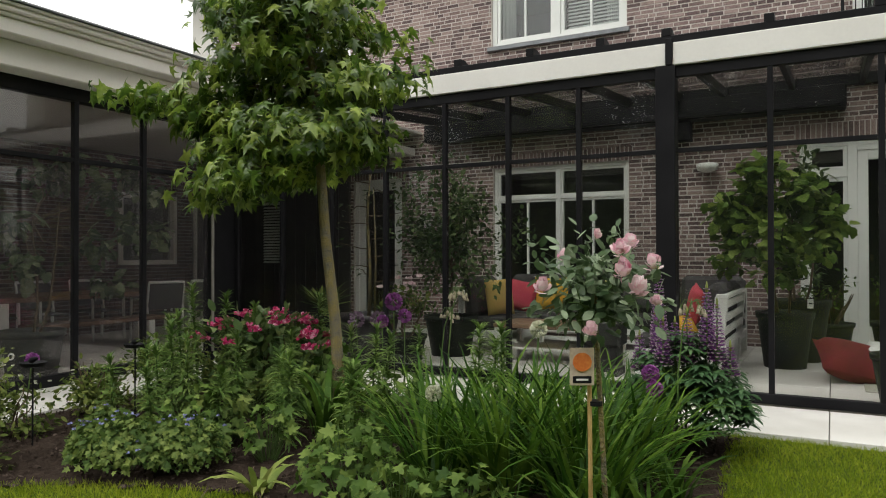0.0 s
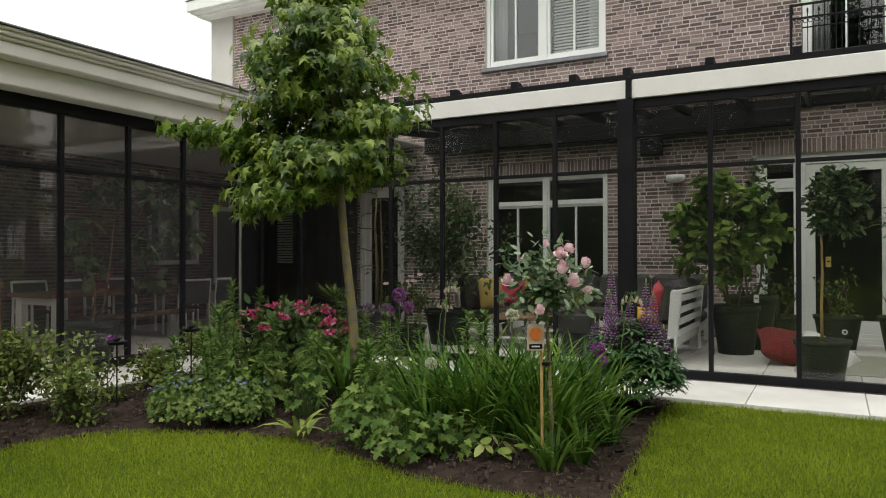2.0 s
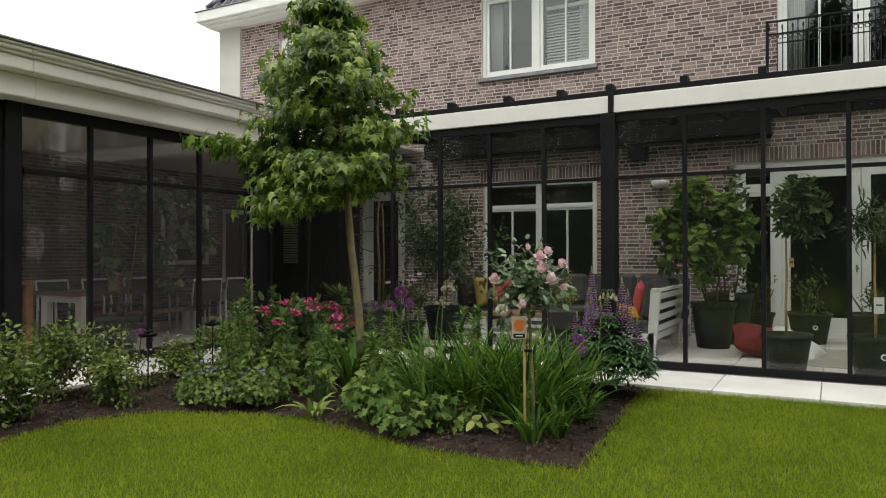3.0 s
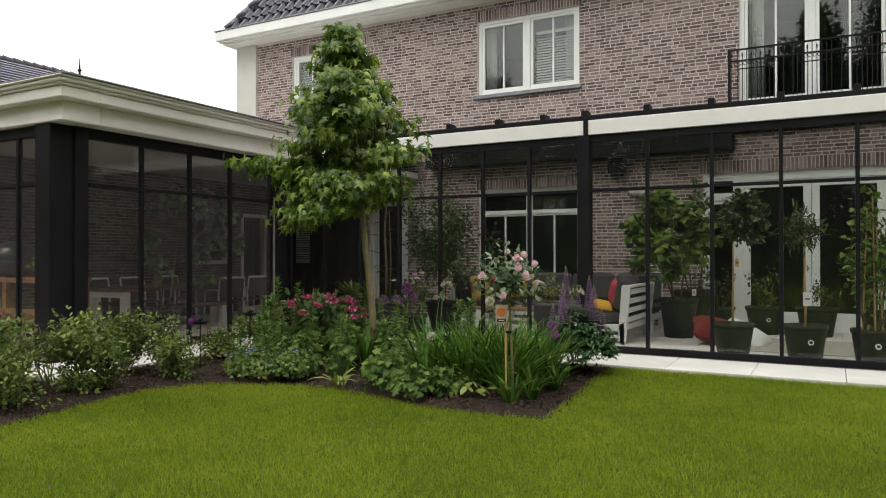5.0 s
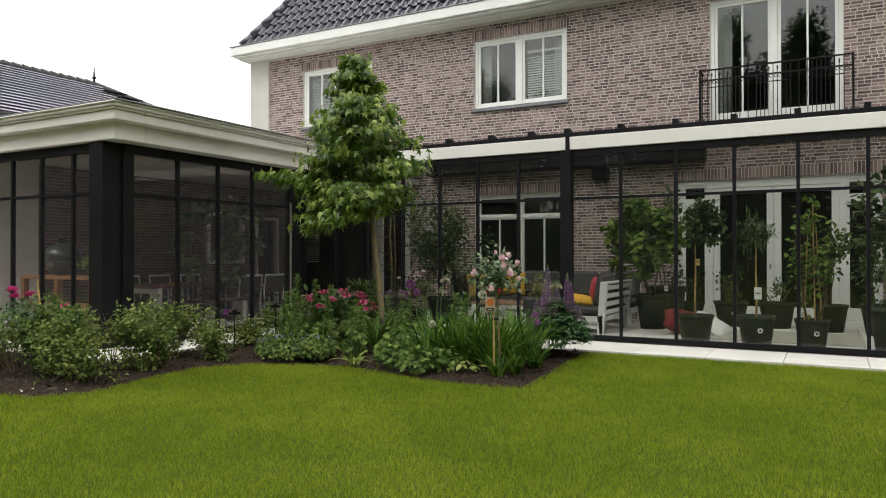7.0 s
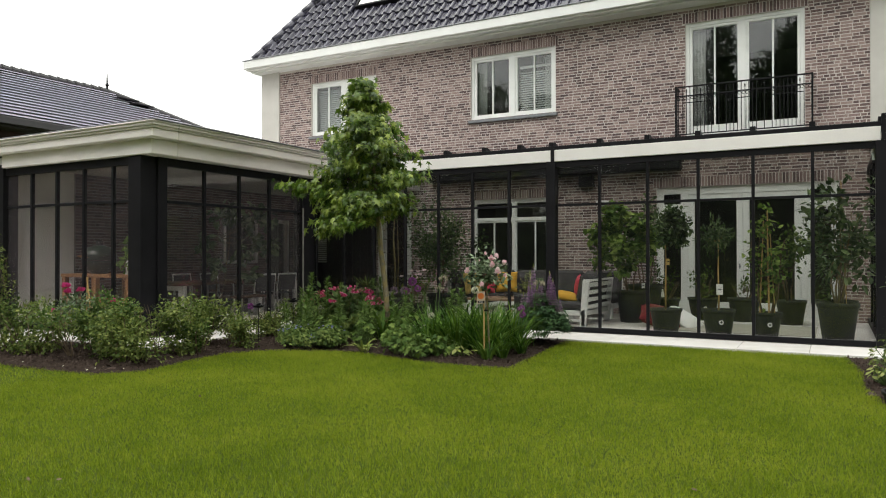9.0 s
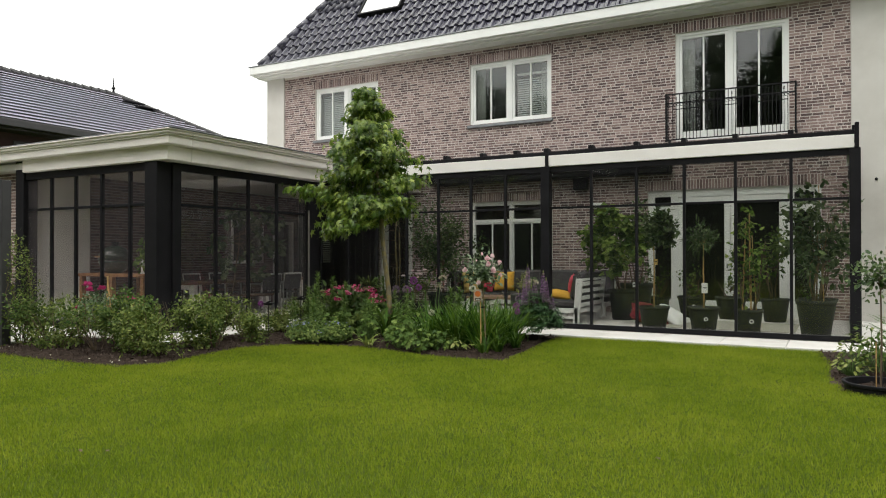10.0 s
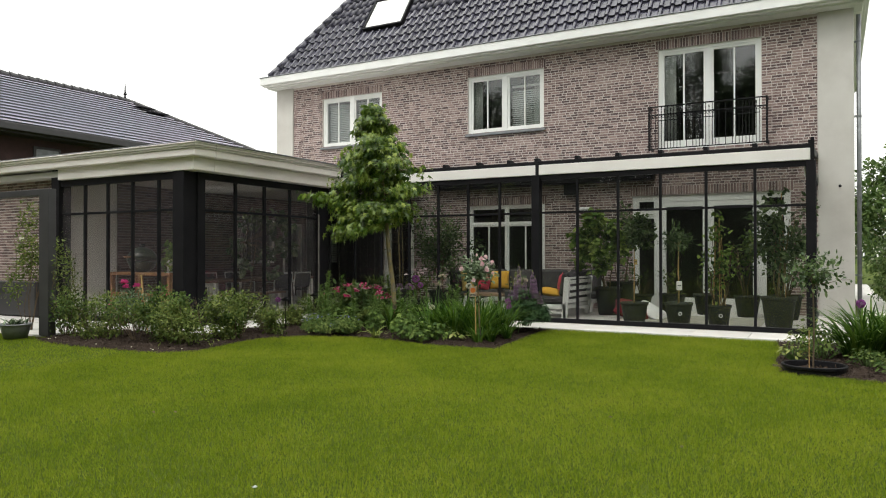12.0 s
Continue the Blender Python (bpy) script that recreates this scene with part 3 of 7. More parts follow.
for a, b, c, d in bricks(-11.06, 3.64, 0.0, 6.62, OPENINGS, SOLDIERS, 3):
    depth = 0.003 * random.random()
    if NEAR[0] < a and b < NEAR[1] and NEAR[2] < c and d < NEAR[3] and count < 300:
        key = (round(b - a, 2), round(d - c, 3))
        if key not in single:
            single[key] = G().box((-key[0] / 2, 0, -key[1] / 2), (key[0] / 2, 0.02, key[1] / 2), 0.003).mesh("brick", BRICK_ONE)
        ob = new("brick", single[key])
        ob.parent, ob.location = wall_north, ((a + b) / 2, HOUSE_Y - depth, (c + d) / 2)
        count += 1
    else:
        y = HOUSE_Y - depth
        field.add([(a, y, c), (b, y, c), (b, y, d), (a, y, d), (a, y + 0.02, c), (b, y + 0.02, c), (b, y + 0.02, d), (a, y + 0.02, d)], [(0, 1, 2, 3), (4, 0, 3, 7), (1, 5, 6, 2), (3, 2, 6, 7), (4, 5, 1, 0)])
part("brick_field", field.mesh("brick_field", BRICK, False, False), BRICK, wall_north, kind="stuff")

# corner piers, side walls, floors behind the windows
solo("pier_west", G().box((-11.72, HOUSE_Y - 0.05, 0), (-11.06, HOUSE_Y + 0.7, 6.62), 0.01), STUCCO, "smooth cream rendered corner pier", "pier", "structure")
solo("pier_east", G().box((3.64, HOUSE_Y - 0.05, 0), (4.33, HOUSE_Y + 0.7, 6.64), 0.01), STUCCO, "smooth cream rendered corner pier", "pier", "structure")
solo("wall_side", G().box((-11.68, HOUSE_Y + 0.7, 0), (-11.4, 20, 6.62)).box((4.02, HOUSE_Y + 0.7, 0), (4.3, 20, 6.62)).box((-11.68, 19.7, 0), (4.3, 20, 6.62)), STUCCO, "plain rendered outer side walls", "wall", "structure")
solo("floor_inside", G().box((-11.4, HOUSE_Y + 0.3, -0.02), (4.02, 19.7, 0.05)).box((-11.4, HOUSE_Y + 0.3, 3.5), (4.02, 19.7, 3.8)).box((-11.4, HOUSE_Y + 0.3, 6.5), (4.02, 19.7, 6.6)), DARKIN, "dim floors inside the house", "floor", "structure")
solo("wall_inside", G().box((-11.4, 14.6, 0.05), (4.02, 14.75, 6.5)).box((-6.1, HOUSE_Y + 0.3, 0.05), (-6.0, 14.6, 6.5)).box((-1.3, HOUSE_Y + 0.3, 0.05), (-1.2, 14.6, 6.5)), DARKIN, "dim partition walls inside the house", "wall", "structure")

solo("security_sensor", G().lathe([(0.0, 0), (0.03, 0.0), (0.03, 0.02), (0.012, 0.035)], (0, 0, 0), 10).mesh("security_sensor", BLACK), BLACK, "small black round fitting on the rendered pier", "sensor").matrix_world = pose(4.06, HOUSE_Y - 0.05, 2.83, 90)
dp = thing("downpipe", "grey zinc rainwater downpipe at the house corner", "downpipe")
part("pipe", G().tube([(4.42, HOUSE_Y + 0.1, 6.5), (4.42, HOUSE_Y + 0.1, 0.0)], 0.045, 12), ZINC, dp, smooth=True)
for z in (0.9, 2.6, 4.3, 5.9):
    part("bracket", G().lathe([(0.052, 0), (0.052, 0.04)], (4.42, HOUSE_Y + 0.1, z), 12).box((4.3, HOUSE_Y + 0.08, z), (4.4, HOUSE_Y + 0.12, z + 0.04)), ZINC, dp)

# eaves: stepped cream gutter board
eave = thing("eaves", "cream painted stepped eaves gutter along the roof edge", "eaves", kind="structure")
part("gutter", G().box((-11.98, 10.10, 6.705), (4.62, 10.9, 6.93), 0.012).box((-11.98, 10.9, 6.705), (-11.4, 20.2, 6.93), 0.012).box((4.0, 10.9, 6.705), (4.62, 20.2, 6.93), 0.012), WHITE, eave)
part("fascia", G().box((-11.92, 10.17, 6.665), (4.56, 10.9, 6.705), 0.008).box((-11.92, 10.9, 6.665), (-11.4, 20.1, 6.705), 0.008).box((4.0, 10.9, 6.665), (4.56, 20.1, 6.705), 0.008), WHITE, eave)
part("soffit", G().box((-11.86, 10.30, 6.62), (4.50, 10.9, 6.665), 0.01).box((-11.86, 10.9, 6.62), (-11.4, 20.0, 6.665), 0.01).box((4.0, 10.9, 6.62), (4.5, 20.0, 6.665), 0.01), WHITE, eave)
part("gutter_lip", G().box((-12.0, 10.08, 6.93), (4.64, 10.12, 6.955), 0.006), ZINC, eave)

# ---- roof with pantiles ----
PITCH = radians(56.1)
E0 = Vector((0, 10.2, 6.9))
UP = Vector((0, math.cos(PITCH), math.sin(PITCH)))
OUT = Vector((0, -math.sin(PITCH), math.cos(PITCH)))
RX0, RX1, RIDGE = -11.62, 4.22, 4.3
dy = RIDGE * UP.y
rg = G()
a0, a1, b0, b1 = E0 + Vector((RX0, 0, 0)), E0 + Vector((RX1, 0, 0)), E0 + UP * RIDGE + Vector((RX0 + dy, 0, 0)), E0 + UP * RIDGE + Vector((RX1 - dy, 0, 0))
back = 20.6
rg.add([a0, a1, b1, b0, (RX0, back, 6.9), (RX1, back, 6.9), (b1.x, back - dy, b1.z), (b0.x, back - dy, b0.z)], [(0, 1, 2, 3), (4, 0, 3, 7), (1, 5, 6, 2), (5, 4, 7, 6), (3, 2, 6, 7)])
roof = solo("roof", rg, TILE, "steep hipped roof of glossy anthracite pantiles", "roof", "structure")
TW, TG = 0.262, 0.345
prof = [(0.0, 0.010), (0.02, 0.0), (0.14, 0.0), (0.16, 0.012), (0.185, 0.058), (0.215, 0.064), (0.245, 0.056), (0.268, 0.012)]
tv, tf = [], []
for t, lift in ((-0.02, 0.066), (TG + 0.05, 0.012)):
    tv += [(x, t, h + lift) for x, h in prof]
tv += [(x, -0.02, h * 0.6 + 0.030) for x, h in prof]
k = len(prof)
for i in range(k - 1):
    tf += [(i, i + 1, k + i + 1, k + i), (2 * k + i, 2 * k + i + 1, i + 1, i)]
tf += [(k - 1, 2 * k + k - 1, 2 * k - 1), (0, k, 2 * k)]
tile_mesh = bpy.data.meshes.new("roof_tile")
tile_mesh.from_pydata(tv, [], tf)
tile_mesh.materials.append(TILE_ONE)
frame_roof = Matrix(((1, 0, 0, 0), (0, UP.y, OUT.y, 0), (0, UP.z, OUT.z, 0), (0, 0, 0, 1)))
SKY_X = (-8.58, -7.30)
SKY_S = ((8.21 - 6.9) / UP.z, (9.22 - 6.9) / UP.z)
rest_P = []
done = 0
for row in range(12):
    s = row * TG
    xa, xb = RX0 + s * UP.y + 0.05, RX1 - s * UP.y - 0.05
    for c in range(int((RX1 - RX0) / TW) + 1):
        x = RX0 + c * TW
        if x < xa - 0.12 or x + TW > xb + 0.12:
            continue
        if x + TW > SKY_X[0] - 0.06 and x < SKY_X[1] + 0.06 and s + TG > SKY_S[0] - 0.05 and s < SKY_S[1] + 0.1:
            continue
        p = E0 + UP * s + Vector((x, 0, 0))
        if row < 6 and done < 300:
            ob = new("roof_tile", tile_mesh)
            ob.parent, ob.matrix_basis = roof, Matrix.Translation(p) @ frame_roof
            done += 1
        else:
            rest_P.append(p)
rest_P = np.array(rest_P)
nr = len(rest_P)
part("tile_field", scatter("tile_field", (tv, tf), rest_P, np.tile(UP, (nr, 1)), np.tile(OUT, (nr, 1)), 1.0, TILE), TILE, roof, kind="stuff")
for sx, x0, sgn in (("west", RX0, 1), ("east", RX1, -1)):
    for i in range(12):
        s = 0.02 + i * 0.36
        p0 = E0 + UP * s + Vector((x0 + sgn * s * UP.y, 0, 0)) + OUT * 0.05
        p1 = E0 + UP * (s + 0.4) + Vector((x0 + sgn * (s + 0.4) * UP.y, 0, 0)) + OUT * 0.04
        part("hip_tile", G().tube([p0, p1], [0.13, 0.115], 10), TILE_ONE, roof, smooth=True)
sky = thing("roof_window", "roof skylight with pale pane in dark frame", "skylight", kind="structure")
fr = G()
for lo, hi in (((SKY_X[0] - 0.07, SKY_S[0] - 0.07), (SKY_X[1] + 0.07, SKY_S[0])), ((SKY_X[0] - 0.07, SKY_S[1]), (SKY_X[1] + 0.07, SKY_S[1] + 0.07)), ((SKY_X[0] - 0.07, SKY_S[0]), (SKY_X[0], SKY_S[1])), ((SKY_X[1], SKY_S[0]), (SKY_X[1] + 0.07, SKY_S[1]))):
    fr.box((lo[0], lo[1], 0), (hi[0], hi[1], 0.13), 0.01, Matrix.Translation(E0) @ frame_roof)
part("window_frame", fr, BLACK, sky)
SKYBLIND = material("white_roller_blind", [(0.78, 0.78, 0.76), (0.84, 0.84, 0.82)], 0.25, scale=3)
part("pane", G().box((SKY_X[0], SKY_S[0], 0.02), (SKY_X[1], SKY_S[1], 0.09), 0, Matrix.Translation(E0) @ frame_roof), SKYBLIND, sky, "white blind behind the pane")


# ---- windows ----
def bars(g, x0, x1, z0, z1, y0, y1, w, b=0.004):
    g.box((x0, y0, z0), (x0 + w, y1, z1), b)
    g.box((x1 - w, y0, z0), (x1, y1, z1), b)
    g.box((x0 + w, y0, z1 - w), (x1 - w, y1, z1), b)
    g.box((x0 + w, y0, z0), (x1 - w, y1, z0 + w), b)


def house_window(name, o, label, transom=0.0, sill=True, sash=0.055, blinds=True, door=False, fr=0.075, mu=0.055, tr=0.045):
    x0, x1, z0, z1 = o
    y = HOUSE_Y + 0.05
    w = thing(name, label, "window", kind="structure")
    g = G()
    bars(g, x0, x1, z0, z1, y, y + 0.12, fr)
    xm = (x0 + x1) / 2
    g.box((xm - mu, y, z0 + fr), (xm + mu, y + 0.12, z1 - fr), 0.004)
    zt = z1 - transom
    if transom:
        g.box((x0 + fr, y, zt - tr), (xm - mu, y + 0.12, zt + tr), 0.004)
        g.box((xm + mu, y, zt - tr), (x1 - fr, y + 0.12, zt + tr), 0.004)
    part("window_frame", g, WHITE, w)
    for a, b in ((x0 + (fr + 0.002), xm - (mu + 0.002)), (xm + (mu + 0.002), x1 - (fr + 0.002))):
        lights = [(z0 + (fr + 0.002), (zt - (tr + 0.002)) if transom else z1 - (fr + 0.002))] + ([(zt + (tr + 0.002), z1 - (fr + 0.002))] if transom else [])
        for i, (c, d) in enumerate(lights):
            s = G()
            bars(s, a, b, c, d, y + 0.02, y + 0.09, sash)
            if door:
                s.box((a + sash, y + 0.02, c + sash), (b - sash, y + 0.09, c + sash + 0.09), 0.003)
            if i == 0:
                s.box(((a + b) / 2 - 0.017, y + 0.025, c + sash), ((a + b) / 2 + 0.017, y + 0.085, d - sash), 0.003)
            sh = part("sash", s, WHITE, w)
            pn = part("pane", G().box((a + sash, y + 0.05, c + sash), (b - sash, y + 0.06, d - sash)), WINDOWGLASS, sh, "reflecting clear glass pane")
            pn.visible_shadow = False
    if sill:
        part("window_sill", G().box((x0 - 0.05, HOUSE_Y - 0.07, z0 - 0.07), (x1 + 0.05, HOUSE_Y + 0.06, z0 - 0.003), 0.006), ZINC, w, "grey stone sill")
    return w


house_window("window_1", OPEN_UP[0], "white upstairs casement window with louvre blinds")
house_window("window_2", OPEN_UP[1], "white upstairs casement window with curtain and blind")
house_window("window_3", OPEN_UP[2], "tall white upstairs french doors behind a balcony rail", sill=False, door=True)
house_window("window_4", OPEN_DOWN[1], "white ground-floor window with transom lights", transom=0.50, sash=0.036, fr=0.055, mu=0.024, tr=0.022)
SLAT = material("pale_louvre_slat", [(0.60, 0.62, 0.60), (0.70, 0.72, 0.70)], 0.5, scale=4)


def louvre(x0, x1, z0, z1, y=HOUSE_Y + 0.24, label="pale grey venetian blind inside the window"):
    b = thing("venetian_blind", label, "blind", "window blinds")
    n = int((z1 - z0) / 0.055)
    for i in range(n):
        z = z0 + i * 0.055
        me = G().box((x0, -0.022, -0.002), (x1, 0.022, 0.002), 0, pose(0, y, z, 52)).mesh("slat", SLAT)
        part("slat", me, SLAT, b)
    part("head_rail", G().box((x0, y - 0.025, z1), (x1, y + 0.025, z1 + 0.05)), WHITE, b)


def curtain(x0, x1, z0, z1, y=HOUSE_Y + 0.25, label="pale hanging curtain inside the window"):
    n = 40
    vs = [(x0 + (x1 - x0) * i / n, y + 0.025 * math.sin(i * 1.35) + 0.01 * math.sin(i * 0.6), z) for z in (z0, z1) for i in range(n + 1)]
    me = G().add(vs, [(i, i + 1, n + 2 + i, n + 1 + i) for i in range(n)]).mesh("curtain", CURTAIN, True)
    ob = solo("curtain", me, CURTAIN, label, "curtain")
    ob.modifiers.new("thick", "SOLIDIFY").thickness = 0.004


louvre(-9.78, -8.9, 4.74, 6.06)
louvre(-8.72, -7.85, 4.74, 6.06)
louvre(-3.66, -2.8, 4.75, 5.85, label="half-lowered pale venetian blind inside the window")
curtain(-4.8, -4.55, 4.74, 6.12)
curtain(-3.05, -2.78, 4.74, 6.12, HOUSE_Y + 0.29)
curtain(0.35, 0.62, 3.95, 6.15)


def garden_doors():
    """Wide ground-floor door set: narrow side lights with top lights, and a pair of glazed doors."""
    x0, x1, z0, z1 = OPEN_DOWN[2]
    y = HOUSE_Y + 0.05
    w = thing("door_1", "white glazed double garden doors with narrow side lights", "door", kind="structure")
    g = G()
    bars(g, x0, x1, z0, z1, y, y + 0.12, 0.085)
    cols = [(x0 + 0.55, x0 + 0.66), (x1 - 0.66, x1 - 0.55)]
    for a, b in cols:
        g.box((a, y, z0 + 0.085), (b, y + 0.12, z1 - 0.085), 0.004)
    zt = z1 - 0.45
    g.box((x0 + 0.085, y, zt - 0.045), (cols[0][0], y + 0.12, zt + 0.045), 0.004).box((cols[1][1], y, zt - 0.045), (x1 - 0.085, y + 0.12, zt + 0.045), 0.004)
    part("door_frame", g, WHITE, w)
    xm = (x0 + x1) / 2
    for a, b, c, d, foot in ((x0 + 0.087, cols[0][0] - 0.002, z0 + 0.087, zt - 0.047, 0.25), (x0 + 0.087, cols[0][0] - 0.002, zt + 0.047, z1 - 0.087, 0), (cols[1][1] + 0.002, x1 - 0.087, z0 + 0.087, zt - 0.047, 0.25), (cols[1][1] + 0.002, x1 - 0.087, zt + 0.047, z1 - 0.087, 0), (cols[0][1] + 0.002, xm - 0.004, z0 + 0.02, z1 - 0.16, 0.3), (xm + 0.004, cols[1][0] - 0.002, z0 + 0.02, z1 - 0.16, 0.3)):
        wide = 0.12 if b - a > 0.7 else 0.05
        s = G()
        bars(s, a, b, c, d, y + 0.015, y + 0.085, wide)
        if foot:
            s.box((a + wide, y + 0.02, c + wide), (b - wide, y + 0.08, c + foot), 0.004)
        leaf = part("door_leaf" if b - a > 0.7 else "side_light", s, WHITE, w)
        pn = part("pane", G().box((a + wide, y + 0.045, c + (foot or wide)), (b - wide, y + 0.055, d - wide)), WINDOWGLASS, leaf, "dark reflecting glass pane")
        pn.visible_shadow = False
        if b - a > 0.7:
            hx = b - 0.06 if a < xm - 0.5 else a + 0.06
            if a < xm - 0.5:
                part("door_handle", G().tube([(hx, y + 0.015, 1.1), (hx, y - 0.04, 1.1), (hx + 0.03, y - 0.045, 1.1)], 0.012, 8).box((hx - 0.014, y + 0.004, 1.05), (hx + 0.014, y + 0.014, 1.15), 0.004), ZINC, leaf, "small metal knob")
    part("head_board", G().box((cols[0][1], y, z1 - 0.155), (cols[1][0], y + 0.10, z1 - 0.087), 0.004), WHITE, w)


garden_doors()


def kitchen_door():
    x0, x1, z0, z1 = OPEN_DOWN[0]
    y = HOUSE_Y + 0.05
    w = thing("door_2", "white framed glazed kitchen door", "door", kind="structure")
    g = G()
    bars(g, x0, x1, z0, z1, y, y + 0.12, 0.08)
    part("door_frame", g, WHITE, w)
    s = G()
    bars(s, x0 + 0.082, x1 - 0.082, z0 + 0.02, z1 - 0.082, y + 0.02, y + 0.085, 0.11)
    leaf = part("door_leaf", s, WHITE, w)
    part("pane", G().box((x0 + 0.19, y + 0.05, z0 + 0.13), (x1 - 0.19, y + 0.06, z1 - 0.19)), WINDOWGLASS, leaf).visible_shadow = False
    part("door_handle", G().tube([(x1 - 0.14, y + 0.02, 1.1), (x1 - 0.14, y - 0.04, 1.1), (x1 - 0.24, y - 0.045, 1.1)], 0.011, 8), BLACK, leaf)


kitchen_door()

# french balcony rail
rail = thing("balcony_rail", "black wrought-iron french balcony rail with scrolls", "railing")
RY0, RY1, RL, RR, RZ = 10.20, HOUSE_Y - 0.03, 0.12, 2.66, 4.83
g = G().box((RL, RY0 - 0.02, RZ - 0.012), (RR, RY0 + 0.02, RZ + 0.012)).box((RL - 0.02, RY0, RZ - 0.012), (RL + 0.02, RY1, RZ + 0.012)).box((RR - 0.02, RY0, RZ - 0.012), (RR + 0.02, RY1, RZ + 0.012))
part("top_rail", g, BLACK, rail)
g = G()
for z in (RZ - 0.19, 3.84):
    g.box((RL, RY0 - 0.011, z - 0.011), (RR, RY0 + 0.011, z + 0.011)).box((RL - 0.011, RY0, z - 0.011), (RL + 0.011, RY1, z + 0.011)).box((RR - 0.011, RY0, z - 0.011), (RR + 0.011, RY1, z + 0.011))
part("cross_rail", g, BLACK, rail)
BAYS = 18
PITCHX = (RR - RL) / BAYS
bar_mesh = G().box((-0.007, -0.007, 3.84), (0.007, 0.007, RZ)).mesh("baluster", BLACK)
spear_mesh = G().box((-0.006, -0.006, 3.84), (0.006, 0.006, RZ - 0.11)).lathe([(0.004, -0.02), (0.016, 0.0), (0.009, 0.012), (0.015, 0.025), (0.002, 0.06)], (0, 0, RZ - 0.11), 8).mesh("spear_bar", BLACK)
curl = [(0.028 * math.cos(u), 0, 0.028 * math.sin(u)) for u in np.linspace(0.3, 2 * math.pi - 0.9, 12)]
curl_mesh = G().tube(curl, 0.006, 5).mesh("scroll", BLACK)
for i in range(BAYS + 1):
    part("baluster", bar_mesh, BLACK, rail).location = (RL + PITCHX * i, RY0, 0)
for i in range(BAYS):
    part("scroll", curl_mesh, BLACK, rail).location = (RL + PITCHX * (i + 0.3), RY0, RZ - 0.235)
    part("scroll", curl_mesh, BLACK, rail).location = (RL + PITCHX * (i + 0.75), RY0, RZ - 0.235)
    if i % 6 not in (0, 5):
        part("spear_bar", spear_mesh, BLACK, rail).location = (RL + PITCHX * (i + 0.5), RY0, 0)
for k in range(3):
    xa = RL + PITCHX * (6 * k + 1)
    part("panel_rail", G().box((xa, RY0 - 0.008, RZ - 0.34), (xa + 4 * PITCHX, RY0 + 0.008, RZ - 0.324)), BLACK, rail)
for x in (RL, RR):
    for y in (RY0 + 0.14, RY0 + 0.28):
        part("baluster", bar_mesh, BLACK, rail).location = (x, y, 0)
for x in (RL, RR):
    part("post", G().box((x - 0.018, RY0 - 0.018, 3.80), (x + 0.018, RY0 + 0.018, RZ + 0.02), 0.003).box((x - 0.018, RY0, 3.86), (x + 0.018, RY1 + 0.04, 3.90)), BLACK, rail)

# ---- glazed veranda ----
ver = thing("veranda_frame", "black powder-coated steel veranda frame with cream fascia beam", "veranda", kind="structure")
VX = [-1.30, -0.46, 0.34, 1.13, 1.93, 2.74, 3.61]
VL = [-1.30, -2.12, -2.85, -3.57, -4.31, -5.04, -5.78, -6.5]
part("fascia_beam", G().box((-6.3, GLASS_Y - 0.07, 2.955), (-1.30, GLASS_Y + 0.03, 3.155), 0.006), PAINT, ver, "cream painted fascia")
part("fascia_beam", G().box((-1.24, GLASS_Y - 0.07, 2.955), (3.60, GLASS_Y + 0.03, 3.155), 0.006), PAINT, ver, "cream painted fascia")
part("gutter", G().box((-6.3, GLASS_Y - 0.05, 3.158), (3.66, GLASS_Y + 0.06, 3.225), 0.005), BLACK, ver)
part("header", G().box((-6.5, GLASS_Y - 0.035, 2.855), (3.56, GLASS_Y + 0.035, 2.952), 0.004), BLACK, ver)
part("sill_rail", G().box((-6.5, GLASS_Y - 0.035, TOP + 0.002), (3.56, GLASS_Y + 0.035, 0.105), 0.004), BLACK, ver)
for x, w in ((-1.305, 0.085), (3.61, 0.075)):
    part("post", G().box((x - w, GLASS_Y - 0.085, TOP), (x + w, GLASS_Y + 0.08, 2.954), 0.006), BLACK, ver)
for x, z in ((-1.27, 3.19), (3.635, 3.33)):
    part("post_cap", G().box((x - 0.029, GLASS_Y - 0.095, 2.956), (x + 0.029, GLASS_Y - 0.071, z), 0.004).box((x - 0.029, GLASS_Y - 0.071, 3.156), (x + 0.029, GLASS_Y - 0.052, z), 0.003), BLACK, ver)
part("shade_box", G().box((-6.0, HOUSE_Y - 0.30, 3.15), (0.16, HOUSE_Y - 0.008, 3.44), 0.012), BLACK, ver, "closed black sunshade box under the roof")
part("shade_bar", G().box((-5.9, HOUSE_Y - 0.34, 3.17), (0.10, HOUSE_Y - 0.305, 3.24), 0.006), BLACK, ver)
mull = G().box((-0.022, -0.03, 0.105), (0.024, 0.03, 2.855), 0.003).mesh("mullion", BLACK)
for x in VX[1:-1] + VL[1:]:
    part("mullion", mull, BLACK, ver).location = (x, GLASS_Y, 0)
for xs in (VX, VL):
    for a, b in zip(xs, xs[1:]):
        a, b = min(a, b), max(a, b)
        part("transom", G().box((a + 0.026, GLASS_Y - 0.022, 2.18), (b - 0.026, GLASS_Y + 0.022, 2.22), 0.003), BLACK, ver)
        for c, d in ((0.107, 2.178), (2.222, 2.853)):
            part("pane", G().box((a + 0.025, GLASS_Y - 0.004, c), (b - 0.025, GLASS_Y + 0.004, d)), GLASS, ver, "clear glass pane").visible_shadow = False
# roof: rafters, bracket heads and glass
slope = (3.58 - 3.24) / (HOUSE_Y - GLASS_Y)
